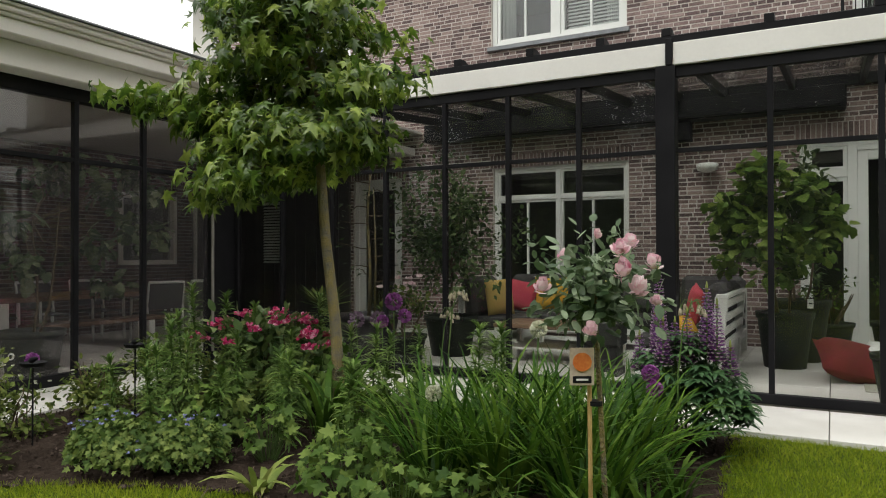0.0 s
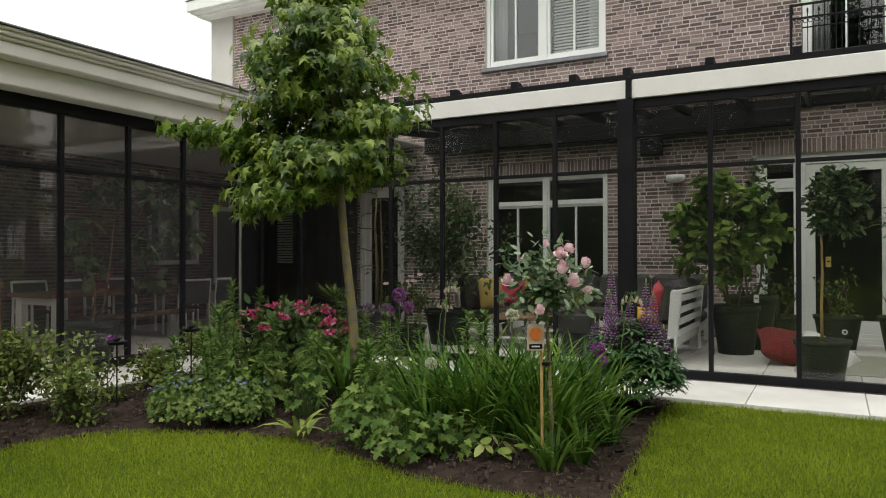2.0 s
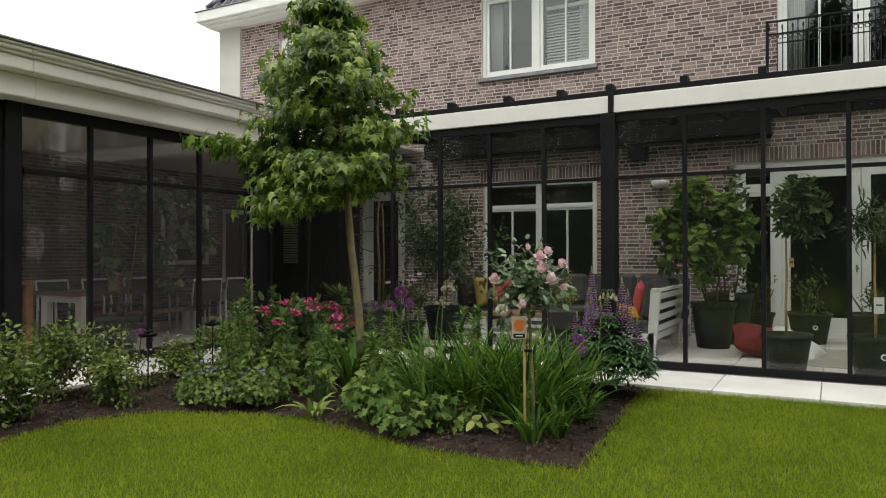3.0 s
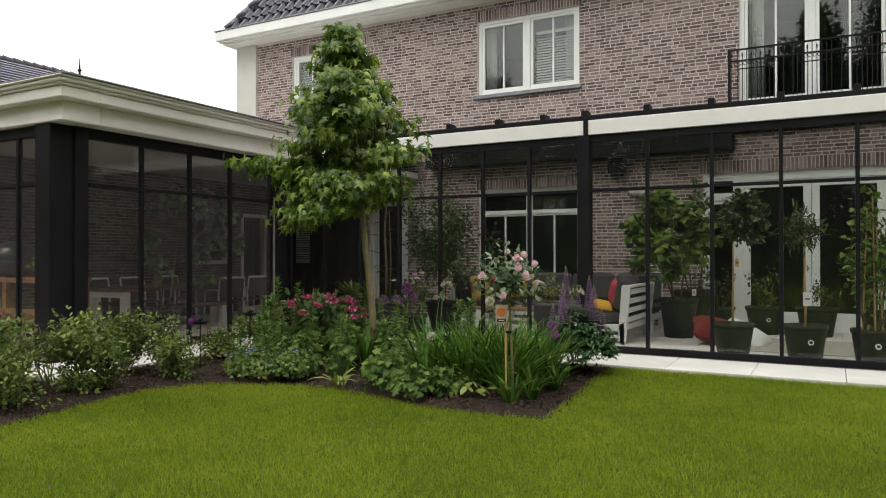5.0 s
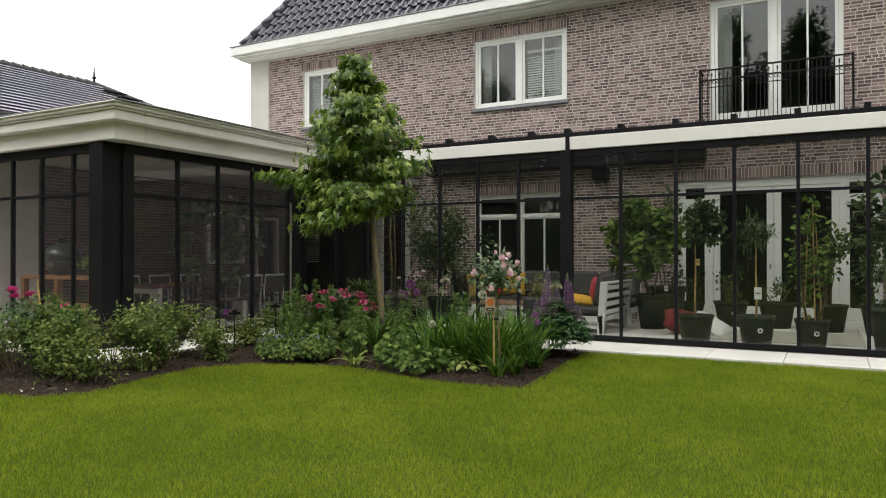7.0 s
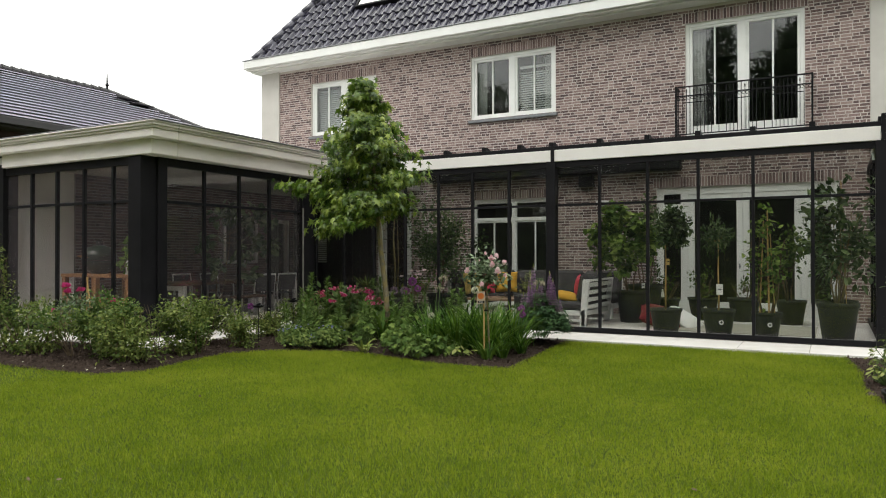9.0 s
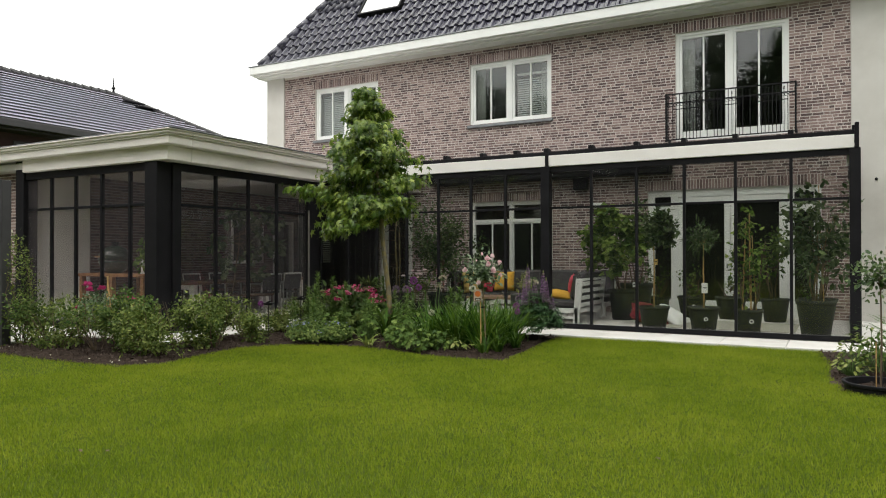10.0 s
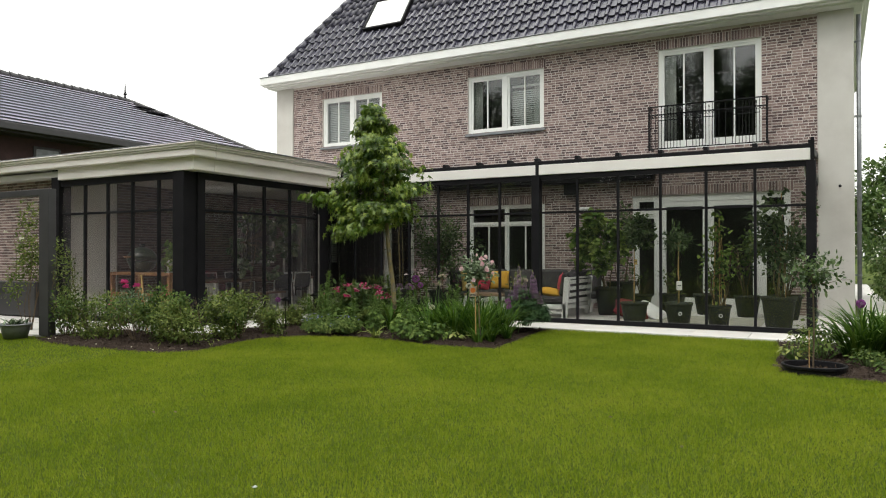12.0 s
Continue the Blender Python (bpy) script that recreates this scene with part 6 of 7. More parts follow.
def tub_plant(name, label, x, y, r, h, crown, cr, leaf, count, mat, tmpl=OVAL, stems=3, badge=False, canes=0, stem_mat=TWIG, group="tub plants in the veranda", category="potted plant", droop=0.0, lumps=7, lean=0.0, clumps=()):
    s = thing(name, label, category, group)
    pot(s, x, y, r, h, badge=badge)
    top = TOP + h * 0.88
    for i in range(stems):
        a = rng.uniform(0, 6.28)
        off = 0.0 if stems == 1 else 0.12
        tip = (x + off * 2.2 * math.cos(a), y + off * 2.2 * math.sin(a), crown + cr[2] * 0.3)
        part("stem", G().tube(branch_path((x + off * 0.5 * math.cos(a), y + off * 0.5 * math.sin(a), top - 0.02), tip, 0, 0.006 if stems == 1 else 0.02), [0.016, 0.014, 0.012, 0.01, 0.005], 7), stem_mat, s, smooth=True)
    for i in range(canes):
        a = 6.28 * i / canes
        part("cane", G().tube([(x + 0.12 * math.cos(a), y + 0.12 * math.sin(a), top - 0.02), (x + 0.05 * math.cos(a), y + 0.05 * math.sin(a), crown + cr[2] * rng.uniform(0.5, 1.0))], 0.0075, 7), CANE, s, "bamboo cane")
    Ps, ds = [], []
    for i in range(len(clumps) or lumps):
        o = np.array(clumps[i]) - (x, y, crown) if clumps else rng.normal(0, 0.5, 3) * np.array(cr) + (lean, 0, 0)
        P, d = blob_points(count // (len(clumps) or lumps), np.array((x, y, crown)) + o, np.array(cr) * (1.0 if clumps else 0.55), 0.2)
        Ps.append(P)
        ds.append(d)
        part("branch", G().tube(branch_path((x, y, max(top, crown - cr[2] * 0.6)), np.array((x, y, crown)) + o), [0.008, 0.007, 0.006, 0.005, 0.003], 5), stem_mat, s)
    P, d = np.concatenate(Ps), np.concatenate(ds)
    keep = P[:, 2] > top
    P, d = P[keep], d[keep]
    P[:, 1] = np.clip(P[:, 1], GLASS_Y + 0.06, HOUSE_Y - 0.06) if y > 6.6 else P[:, 1]
    D = d * 0.7 + rng.normal(0, 0.6, P.shape) + np.array((0, 0, -droop))
    N = d * 0.4 + rng.normal(0, 0.4, P.shape) + np.array((0, 0, 0.9))
    part("foliage", scatter("foliage", tmpl, P, D, N, leaf * rng.uniform(0.65, 1.25, len(P)), mat), mat, s)
    return s


tub_plant("fig_tree", "bushy broad-leaved vine in a large dark tub", -0.48, 8.85, 0.30, 0.62, 1.62, (0.27, 0.22, 0.25), 0.125, 1000, FIGLEAF, FIGL, 4, clumps=((-1.02, 8.4, 1.72), (-0.65, 8.3, 2.12), (-0.28, 8.4, 1.92), (-0.95, 8.5, 1.32), (-0.62, 8.2, 1.5), (-0.22, 8.4, 1.42), (-0.75, 8.6, 1.85), (-0.5, 8.3, 1.15), (-0.12, 8.5, 1.68)))
tub_plant("citrus_tree", "tall leafy shrub in a large dark tub", -0.36, 9.5, 0.34, 0.72, 1.7, (0.40, 0.40, 0.62), 0.10, 480, DARKLEAF, OVAL, 3)
tub_plant("bay_standard", "clipped standard tree with a bare stem in tub", 0.53, 7.06, 0.265, 0.42, 1.81, (0.14, 0.17, 0.18), 0.085, 1500, DARKLEAF, OVAL, 1, stem_mat=CANE, clumps=((0.50, 6.98, 1.83), (0.61, 7.13, 2.00), (0.74, 6.89, 1.98), (0.83, 7.03, 1.81), (0.67, 6.98, 1.79), (0.57, 6.86, 1.64), (0.74, 7.10, 1.62), (0.68, 6.83, 1.86)))
tub_plant("oleander_standard", "small standard oleander with bare stem in tub", 1.37, 7.02, 0.26, 0.44, 1.62, (0.17, 0.15, 0.17), 0.12, 520, DARKLEAF, NARROW, 1, True, stem_mat=CANE, clumps=((1.21, 7.02, 1.64), (1.33, 7.10, 1.78), (1.44, 6.97, 1.67), (1.33, 7.02, 1.52), (1.38, 7.07, 1.62)))
tub_plant("passion_vine", "vine trained up bamboo canes in a dark tub", 2.08, 7.02, 0.225, 0.42, 1.35, (0.26, 0.22, 0.70), 0.07, 430, FIGLEAF, FIGL, 3, True, 5, lumps=9)
tub_plant("brugmansia", "tall multi-stemmed leafy shrub in a dark tub", 3.06, 7.35, 0.30, 0.58, 1.75, (0.46, 0.40, 0.80), 0.13, 760, DARKLEAF, OVAL, 5, canes=1, stem_mat=BARK, lumps=16)
tub_plant("potted_lemon", "small leafy citrus in a dark tub", 0.68, 10.0, 0.30, 0.45, 0.78, (0.28, 0.22, 0.28), 0.06, 260, BROAD, OVAL, 3, True)
tub_plant("potted_lemon", "small leafy citrus in a dark tub", 1.45, 10.0, 0.31, 0.46, 0.70, (0.22, 0.2, 0.2), 0.055, 170, BROAD, OVAL, 3)
tub_plant("potted_fern", "feathery leafy shrub in a dark tub", 2.3, 9.7, 0.27, 0.46, 1.35, (0.42, 0.35, 0.55), 0.10, 420, BROAD, OVAL, 4)
tub_plant("potted_shrub", "dark leafy shrub in a dark tub", 3.05, 9.4, 0.34, 0.5, 1.3, (0.4, 0.4, 0.6), 0.10, 380, DARKLEAF, OVAL, 4)
tub_plant("potted_lemon", "small leafy citrus in a dark tub", -0.05, 10.0, 0.28, 0.42, 0.72, (0.24, 0.2, 0.25), 0.06, 180, BROAD, OVAL, 3)
tub_plant("laurel_tree", "dense dark-leaved laurel standard in a tub", -4.25, 8.0, 0.34, 0.5, 1.55, (0.66, 0.5, 0.74), 0.085, 3000, DARKLEAF, OVAL, 2, lumps=30)
tub_plant("geranium_pot", "potted geranium with pink flower heads", -4.35, 7.05, 0.26, 0.34, 0.70, (0.32, 0.28, 0.26), 0.07, 320, BROAD, OVAL, 4)
gp = thing("geranium_flowers", "cluster of salmon-pink geranium flower heads", "flower")
for i in range(9):
    blossom(np.array((-4.35 + rng.uniform(-0.3, 0.3), 6.95 + rng.uniform(-0.1, 0.25), 0.93 + rng.uniform(-0.08, 0.1))), 0.05, PINK, gp, 12)


def bare_tree(x, y):
    """Thin pale-barked tree with level, almost leafless branches in a wide drum."""
    s = thing("bare_tree", "thin sparsely leaved tree in a grey drum", "potted plant", "tub plants in the veranda")
    pot(s, x, y, 0.38, 0.55, mat=GREYFRAME)
    part("trunk", G().tube([(x, y, 0.45), (x + 0.02, y, 1.1), (x - 0.02, y, 1.7), (x + 0.03, y, 2.45)], [0.024, 0.02, 0.016, 0.006], 8), BARK, s, smooth=True)
    part("trunk", G().tube([(x + 0.06, y + 0.03, 0.45), (x + 0.1, y, 1.2), (x + 0.07, y, 2.1)], [0.016, 0.012, 0.005], 8), BARK, s, smooth=True)
    P = []
    for i in range(15):
        z, a = 0.95 + 0.1 * i, i * 2.4
        tip = np.array((x + 0.48 * math.cos(a), y + 0.4 * math.sin(a), z + rng.uniform(-0.02, 0.1)))
        part("branch", G().tube(branch_path((x, y, z), tip, 0, 0.03), [0.008, 0.007, 0.006, 0.004, 0.002], 5), TWIG, s)
        P += [tip + rng.normal(0, 0.05, 3) for k in range(5)]
    n = len(P)
    part("foliage", scatter("foliage", OVAL, P, around(n, -0.2), np.tile((0, 0, 1.0), (n, 1)) + rng.normal(0, 0.3, (n, 3)), rng.uniform(0.05, 0.09, n), DARKLEAF), DARKLEAF, s)


bare_tree(-4.95, 7.2)
yu = thing("yucca", "spiky yucca rosette in a dark pot", "potted plant", "tub plants in the veranda")
pot(yu, -5.5, 7.0, 0.24, 0.5)
n = 60
part("foliage", scatter("foliage", NARROW, np.tile((-5.5, 7.0, 0.62), (n, 1)), around(n, 0.75), np.tile((0, 0, 1.0), (n, 1)) + rng.normal(0, 0.1, (n, 3)), np.column_stack([np.full(n, 0.25), rng.uniform(0.35, 0.5, n), np.full(n, 0.2)]), BROAD), BROAD, yu)


# ---- lounge in the veranda ----
def pillow(name, label, c, size, mat, rot=(0, 0, 0), group="", puff=0.5):
    n = 10
    vs, fs = [], []
    for side in (1, -1):
        for i in range(n + 1):
            for j in range(n + 1):
                u, v = 2 * i / n - 1, 2 * j / n - 1
                edge = (1 - abs(u) ** 3) * (1 - abs(v) ** 3)
                pinch = 1 - 0.07 * (1 - abs(u)) * abs(v) ** 2 - 0.07 * (1 - abs(v)) * abs(u) ** 2
                vs.append((u * size[0] / 2 * pinch, v * size[1] / 2 * pinch, side * (0.006 + size[2] / 2 * edge ** puff)))
    k = (n + 1) ** 2
    for s in (0, 1):
        for i in range(n):
            for j in range(n):
                a = s * k + i * (n + 1) + j
                fs.append((a, a + 1, a + n + 2, a + n + 1))
    rim = [i * (n + 1) for i in range(n + 1)] + [n * (n + 1) + j for j in range(1, n + 1)] + [i * (n + 1) + n for i in range(n - 1, -1, -1)] + [j for j in range(n - 1, 0, -1)]
    for a, b in zip(rim, rim[1:] + rim[:1]):
        fs.append((a, b, b + k, a + k))
    ob = solo(name, G().add(vs, fs), mat, label, "cushion", group=group, smooth=True)
    ob.matrix_world = pose(*c, *rot)
    return ob


def sofa_section(x0, y0, x1, y1, back, label, slat_sides=()):
    s = thing("lounge_sofa", label, "sofa", "lounge seats")
    for x in (x0 + 0.035, x1 - 0.035):
        for y in (y0 + 0.035, y1 - 0.035):
            part("leg", G().box((x - 0.035, y - 0.035, TOP), (x + 0.035, y + 0.035, 0.33), 0.005), WHITE, s)
    part("seat_frame", G().box((x0, y0, 0.22), (x1, y1, 0.31), 0.006), WHITE, s)
    part("lower_rail", G().box((x0 + 0.07, y0 + 0.01, 0.11), (x1 - 0.07, y0 + 0.035, 0.16), 0.004), WHITE, s)
    part("seat_cushion", G().box((x0 + 0.02, y0 + 0.02, 0.312), (x1 - 0.02, y1 - 0.02, 0.47), 0.045), CUSHION, s, smooth=False)
    if back == "e":
        for y in (y0, y1 - 0.08):
            g = G().add([(x1 - 0.10, y, TOP), (x1 - 0.0, y, TOP), (x1 + 0.08, y, 0.86), (x1 - 0.04, y, 0.86), (x1 - 0.10, y + 0.08, TOP), (x1, y + 0.08, TOP), (x1 + 0.08, y + 0.08, 0.86), (x1 - 0.04, y + 0.08, 0.86)], [(0, 1, 2, 3), (7, 6, 5, 4), (0, 4, 5, 1), (1, 5, 6, 2), (2, 6, 7, 3), (3, 7, 4, 0)])
            part("arm_post", g, WHITE, s)
        for i in range(4):
            z = 0.34 + 0.135 * i
            xo = x1 + 0.02 + 0.055 * (z - 0.2)
            part("slat", G().box((xo - 0.012, y0 + 0.08, z), (xo + 0.012, y1 - 0.08, z + 0.075), 0.004), WHITE, s)
        part("top_rail", G().box((x1 - 0.03, y0 - 0.01, 0.845), (x1 + 0.085, y1, 0.885), 0.006), WHITE, s)
        for a, b in ((y0 + 0.08, (y0 + y1) / 2), ((y0 + y1) / 2, y1 - 0.08)):
            part("back_cushion", G().box((-0.09, a + 0.01, 0), (0.09, b - 0.01, 0.52), 0.06, pose(x1 - 0.13, 0, 0.47, 0, 10)), CUSHION, s)
    if back == "w":
        for y in (y0, y1 - 0.06):
            part("arm_post", G().box((x0 - 0.03, y, TOP), (x0 + 0.04, y + 0.06, 0.82), 0.005), WHITE, s)
        part("back_cushion", G().box((-0.09, y0 + 0.05, 0), (0.09, y1 - 0.05, 0.52), 0.06, pose(x0 + 0.13, 0, 0.47, 0, -10)), CUSHION, s)
    if back == "n":
        part("back_board", G().box((x0, y1 - 0.05, 0.31), (x1, y1, 0.82), 0.005), WHITE, s)
        m = round((x1 - x0) / 0.75)
        w = (x1 - x0) / m
        for i in range(m):
            part("back_cushion", G().box((x0 + i * w + 0.01, -0.09, 0), (x0 + (i + 1) * w - 0.01, 0.09, 0.52), 0.06, pose(0, y1 - 0.15, 0.47, -10)), CUSHION, s)
    return s


sofa_section(-1.80, 7.42, -0.98, 9.05, "e", "white slatted lounge sofa with charcoal cushions")
sofa_section(-4.3, 9.35, -1.0, 10.2, "n", "long white lounge sofa with charcoal cushions under the window")
sofa_section(-4.28, 8.32, -3.48, 9.27, "w", "white lounge armchair with charcoal cushion")
pillow("cushion", "pale yellow square cushion on the lounge armchair", (-3.90, 8.72, 0.72), (0.48, 0.48, 0.16), YELLOW, (80, 0, 68), "scatter cushions")
pillow("cushion", "orange-yellow cushion on the lounge sofa", (-3.55, 9.78, 0.72), (0.48, 0.48, 0.16), MUSTARD, (72, 0, 20), "scatter cushions")
pillow("cushion", "raspberry cushion on the lounge sofa", (-3.97, 9.62, 0.69), (0.46, 0.46, 0.16), PINKF, (68, 10, 10), "scatter cushions")
pillow("cushion", "red cushion against the slatted sofa", (-1.30, 8.05, 0.74), (0.38, 0.38, 0.14), PINKF, (80, 14, -70), "scatter cushions")
pillow("cushion", "yellow cushion lying on the slatted sofa", (-1.45, 7.75, 0.56), (0.42, 0.38, 0.14), MUSTARD, (12, 10, 20), "scatter cushions")
pillow("floor_cushion", "large red floor cushion on the terrace", (0.2, 8.2, 0.20), (0.74, 0.62, 0.30), RED, (20, 14, 15), "floor cushions")
pillow("floor_cushion", "white floor cushion on the terrace", (0.55, 8.35, 0.18), (0.68, 0.55, 0.20), WHITE, (8, 28, -10), "floor cushions")
rugo = solo("rug", G().box((0.25, 7.55, TOP + 0.0005), (2.75, 9.25, TOP + 0.012), 0.003), RUG, "flat pale beige outdoor rug", "rug")
tb = thing("coffee_table", "low lounge table with oak top and white legs", "table")
part("tabletop", G().box((-3.55, 7.75, 0.42), (-2.15, 8.5, 0.47), 0.008), TABLEWOOD, tb, "oak slatted top")
for x in (-3.5, -2.2):
    for y in (7.8, 8.45):
        part("leg", G().box((x - 0.04, y - 0.04, TOP), (x + 0.04, y + 0.04, 0.42), 0.005), WHITE, tb)
part("shelf", G().box((-3.46, 7.84, 0.16), (-2.24, 8.41, 0.19), 0.005), WHITE, tb)
vs_ = thing("flower_vase", "clear glass bowl vase on the coffee table", "vase")
part("bowl", G().lathe([(0.05, 0), (0.09, 0.03), (0.1, 0.08), (0.085, 0.13), (0.08, 0.13), (0.094, 0.08), (0.085, 0.035), (0.01, 0.01)], (-2.75, 8.05, 0.471), 20), GLASS, vs_, smooth=True)
shrub("table_plant", "yellow-green leafy bunch in the vase", (-2.4, 8.1, 0.74), (0.2, 0.2, 0.14), 0.05, 260, YELLEAF, OVAL, 6, "plant", floor=0.474)
tubs = thing("blue_grey_tub", "square blue-grey tub on the terrace", "planter")
part("tub", G().box((-2.05, 7.3, TOP), (-1.95, 7.62, 0.1)).box((-2.42, 7.5, 0.30), (-1.98, 7.85, 0.56), 0.02).box((-2.38, 7.54, TOP), (-2.02, 7.8, 0.30), 0.01), GREYFRAME, tubs)
lamp = thing("wall_lamp", "white half-round wall lamp on the brickwork", "wall lamp")
part("shade", G().lathe([(0.05, -0.05), (0.13, -0.02), (0.15, 0.05), (0.13, 0.07)], (-1.53, HOUSE_Y - 0.16, 2.47), 20), WHITE, lamp, smooth=True)
part("wall_plate", G().box((-1.58, HOUSE_Y - 0.05, 2.44), (-1.48, HOUSE_Y - 0.004, 2.54), 0.004), WHITE, lamp)
sp = thing("loudspeaker", "black box loudspeaker on the brick wall", "loudspeaker")
part("body", G().box((-2.06, HOUSE_Y - 0.24, 2.87), (-1.74, HOUSE_Y - 0.05, 3.14), 0.012), BLACK, sp)
part("bracket", G().box((-1.94, HOUSE_Y - 0.05, 2.96), (-1.86, HOUSE_Y - 0.004, 3.04)), BLACK, sp)
part("grille", G().box((-2.03, HOUSE_Y - 0.247, 2.90), (-1.77, HOUSE_Y - 0.242, 3.11), 0.002), BLACK, sp)

# ---- garden room furniture ----
dt = thing("dining_table", "long dining table with dark wood top and white frame legs", "table")
part("tabletop", G().box((-9.42, 4.72, 0.72), (-8.42, 8.5, 0.78), 0.008), DARKWOOD, dt, "dark wood plank top")
for y in (4.85, 8.3):
    g = G().box((-9.36, y - 0.05, TOP), (-9.22, y + 0.05, 0.72), 0.005).box((-8.56, y - 0.05, TOP), (-8.42, y + 0.05, 0.72), 0.005).box((-9.22, y - 0.05, TOP), (-8.56, y + 0.05, 0.15), 0.005).box((-9.22, y - 0.05, 0.62), (-8.56, y + 0.05, 0.72), 0.005)
    part("leg_frame", g, WHITE, dt)
bn = thing("dining_bench", "dark wood bench with white legs", "bench")
part("seat", G().box((-8.34, 4.95, 0.42), (-7.98, 6.75, 0.47), 0.006), DARKWOOD, bn)
for y in (5.1, 6.55):
    part("leg", G().box((-8.32, y - 0.05, TOP), (-8.22, y + 0.05, 0.42), 0.005).box((-8.10, y - 0.05, TOP), (-8.0, y + 0.05, 0.42), 0.005).box((-8.22, y - 0.05, TOP), (-8.10, y + 0.05, 0.1), 0.004), WHITE, bn)


def dining_chair():
    s = thing("dining_chair", "stackable white metal armchair with dark mesh seat", "chair", "dining chairs")
    for sx in (-0.26, 0.26):
        part("leg", G().tube([(sx, 0.26, 0), (sx, 0.24, 0.64), (sx, -0.24, 0.65), (sx, -0.27, 0)], 0.020, 8), WHITE, s)
        part("back_post", G().tube([(sx, -0.22, 0.42), (sx, -0.30, 0.88)], 0.016, 8), WHITE, s)
    part("seat", G().box((-0.25, -0.24, 0.42), (0.25, 0.24, 0.44), 0.006), MESHGREY, s)
    part("backrest", G().box((-0.25, -0.012, 0), (0.25, 0.012, 0.36), 0.006, pose(0, -0.245, 0.50, 9)), MESHGREY, s)
    part("top_rail", G().tube([(-0.26, -0.30, 0.88), (0.26, -0.30, 0.88)], 0.020, 8), WHITE, s)
    return s


c0 = dining_chair()
c0.matrix_basis = pose(-8.58, 7.10, TOP, 0, 0, 77)
for x, y, a in ((-8.62, 7.86, 80), (-9.75, 5.4, 268), (-9.75, 6.2, 272), (-9.75, 7.0, 270)):
    copy_thing(c0, pose(x, y, TOP, 0, 0, a))

bb = thing("grill_table", "teak outdoor grill table with open frame and shelf", "table")
for x in (-9.5, -8.62, -7.75):
    for y in (3.02, 3.62):
        part("leg", G().box((x - 0.045, y - 0.045, TOP), (x + 0.045, y + 0.045, 0.94), 0.006), TEAK, bb)
part("tabletop", G().box((-9.56, 2.96, 0.94), (-7.68, 3.68, 1.0), 0.006), TEAK, bb)
part("shelf", G().box((-9.52, 3.0, 0.38), (-7.72, 3.64, 0.43), 0.006), TEAK, bb)
part("rail", G().box((-9.455, 2.985, 0.50), (-7.795, 3.01, 0.58), 0.004), TEAK, bb)
EGG = material("dark_green_ceramic", [(0.012, 0.03, 0.02), (0.02, 0.045, 0.03)], 0.3, scale=30, bump=0.15, fine=60, coat=0.3)
eg = thing("ceramic_grill", "dark green egg-shaped ceramic grill on the table", "barbecue")
part("lower_shell", G().lathe([(0.12, 0), (0.24, 0.08), (0.29, 0.2), (0.30, 0.24)], (-8.95, 3.32, 1.0), 24), EGG, eg, smooth=True)
part("lid", G().lathe([(0.31, 0.25), (0.29, 0.36), (0.2, 0.48), (0.07, 0.53)], (-8.95, 3.32, 1.0), 24), EGG, eg, smooth=True)
part("vent", G().lathe([(0.06, 0.53), (0.06, 0.58), (0.08, 0.6)], (-8.95, 3.32, 1.0), 12), BLACK, eg)
part("handle", G().tube([(-9.05, 3.02, 1.3), (-9.05, 2.96, 1.32), (-8.85, 2.96, 1.32), (-8.85, 3.02, 1.3)], 0.014, 8), TEAK, eg)
INFIG = leafmat("fig_leaf", (0.03, 0.06, 0.02), (0.07, 0.11, 0.035), (0.22, 0.27, 0.11), 0.4)
tub_plant("fig_in_tub", "large-leaved fig with bent trunk in a dark tub", -7.0, 4.3, 0.30, 0.52, 1.75, (0.17, 0.26, 0.22), 0.125, 480, INFIG, FIGL, 2, True, group="garden room plants", droop=0.5, clumps=((-6.95, 5.35, 2.2), (-7.0, 5.1, 1.98), (-6.95, 5.65, 2.05), (-6.95, 5.72, 1.52), (-7.0, 5.4, 1.6), (-6.95, 4.7, 2.22), (-7.0, 4.12, 1.6), (-6.95, 4.2, 1.2), (-7.0, 4.48, 2.1), (-7.0, 5.0, 1.4), (-7.05, 5.2, 0.95)))
tub_plant("potted_herb", "leafy potted plant on the garden room floor", -7.9, 3.3, 0.2, 0.3, 1.35, (0.4, 0.3, 0.35), 0.1, 160, FIGLEAF, FIGL, 2, group="garden room plants")
lanx = thing("storm_lantern", "small white candle lantern", "lantern")
part("body", G().lathe([(0.07, 0), (0.07, 0.02), (0.055, 0.03), (0.055, 0.18), (0.07, 0.2), (0.02, 0.26)], (-7.9, 3.15, 1.001), 12), WHITE, lanx)
pl = thing("planter_trough", "pale grey rectangular trough on the paving", "planter")
part("trough", G().box((-7.3, 1.78, TOP), (-6.5, 2.1, 0.26), 0.01), STUCCO, pl)
part("soil", G().box((-7.27, 1.81, 0.262), (-6.53, 2.07, 0.266)), SOIL, pl)
zp = thing("succulent_pot", "grey pot with spiky succulents before the outbuilding", "potted plant")
pot(zp, -7.85, 0.0, 0.24, 0.24, 0.0, mat=ZINC)
n = 50
part("foliage", scatter("foliage", NARROW, np.tile((-7.85, 0.0, 0.22), (n, 1)) + rng.normal(0, 0.08, (n, 3)) * (1, 1, 0), around(n, 0.8), np.tile((0, 0, 1.0), (n, 1)), rng.uniform(0.12, 0.22, n), ROSELEAF), ROSELEAF, zp)

# ---- border by the east end ----
tubr = thing("border_tree", "small standard tree planted inside a sunken black ring", "tree")
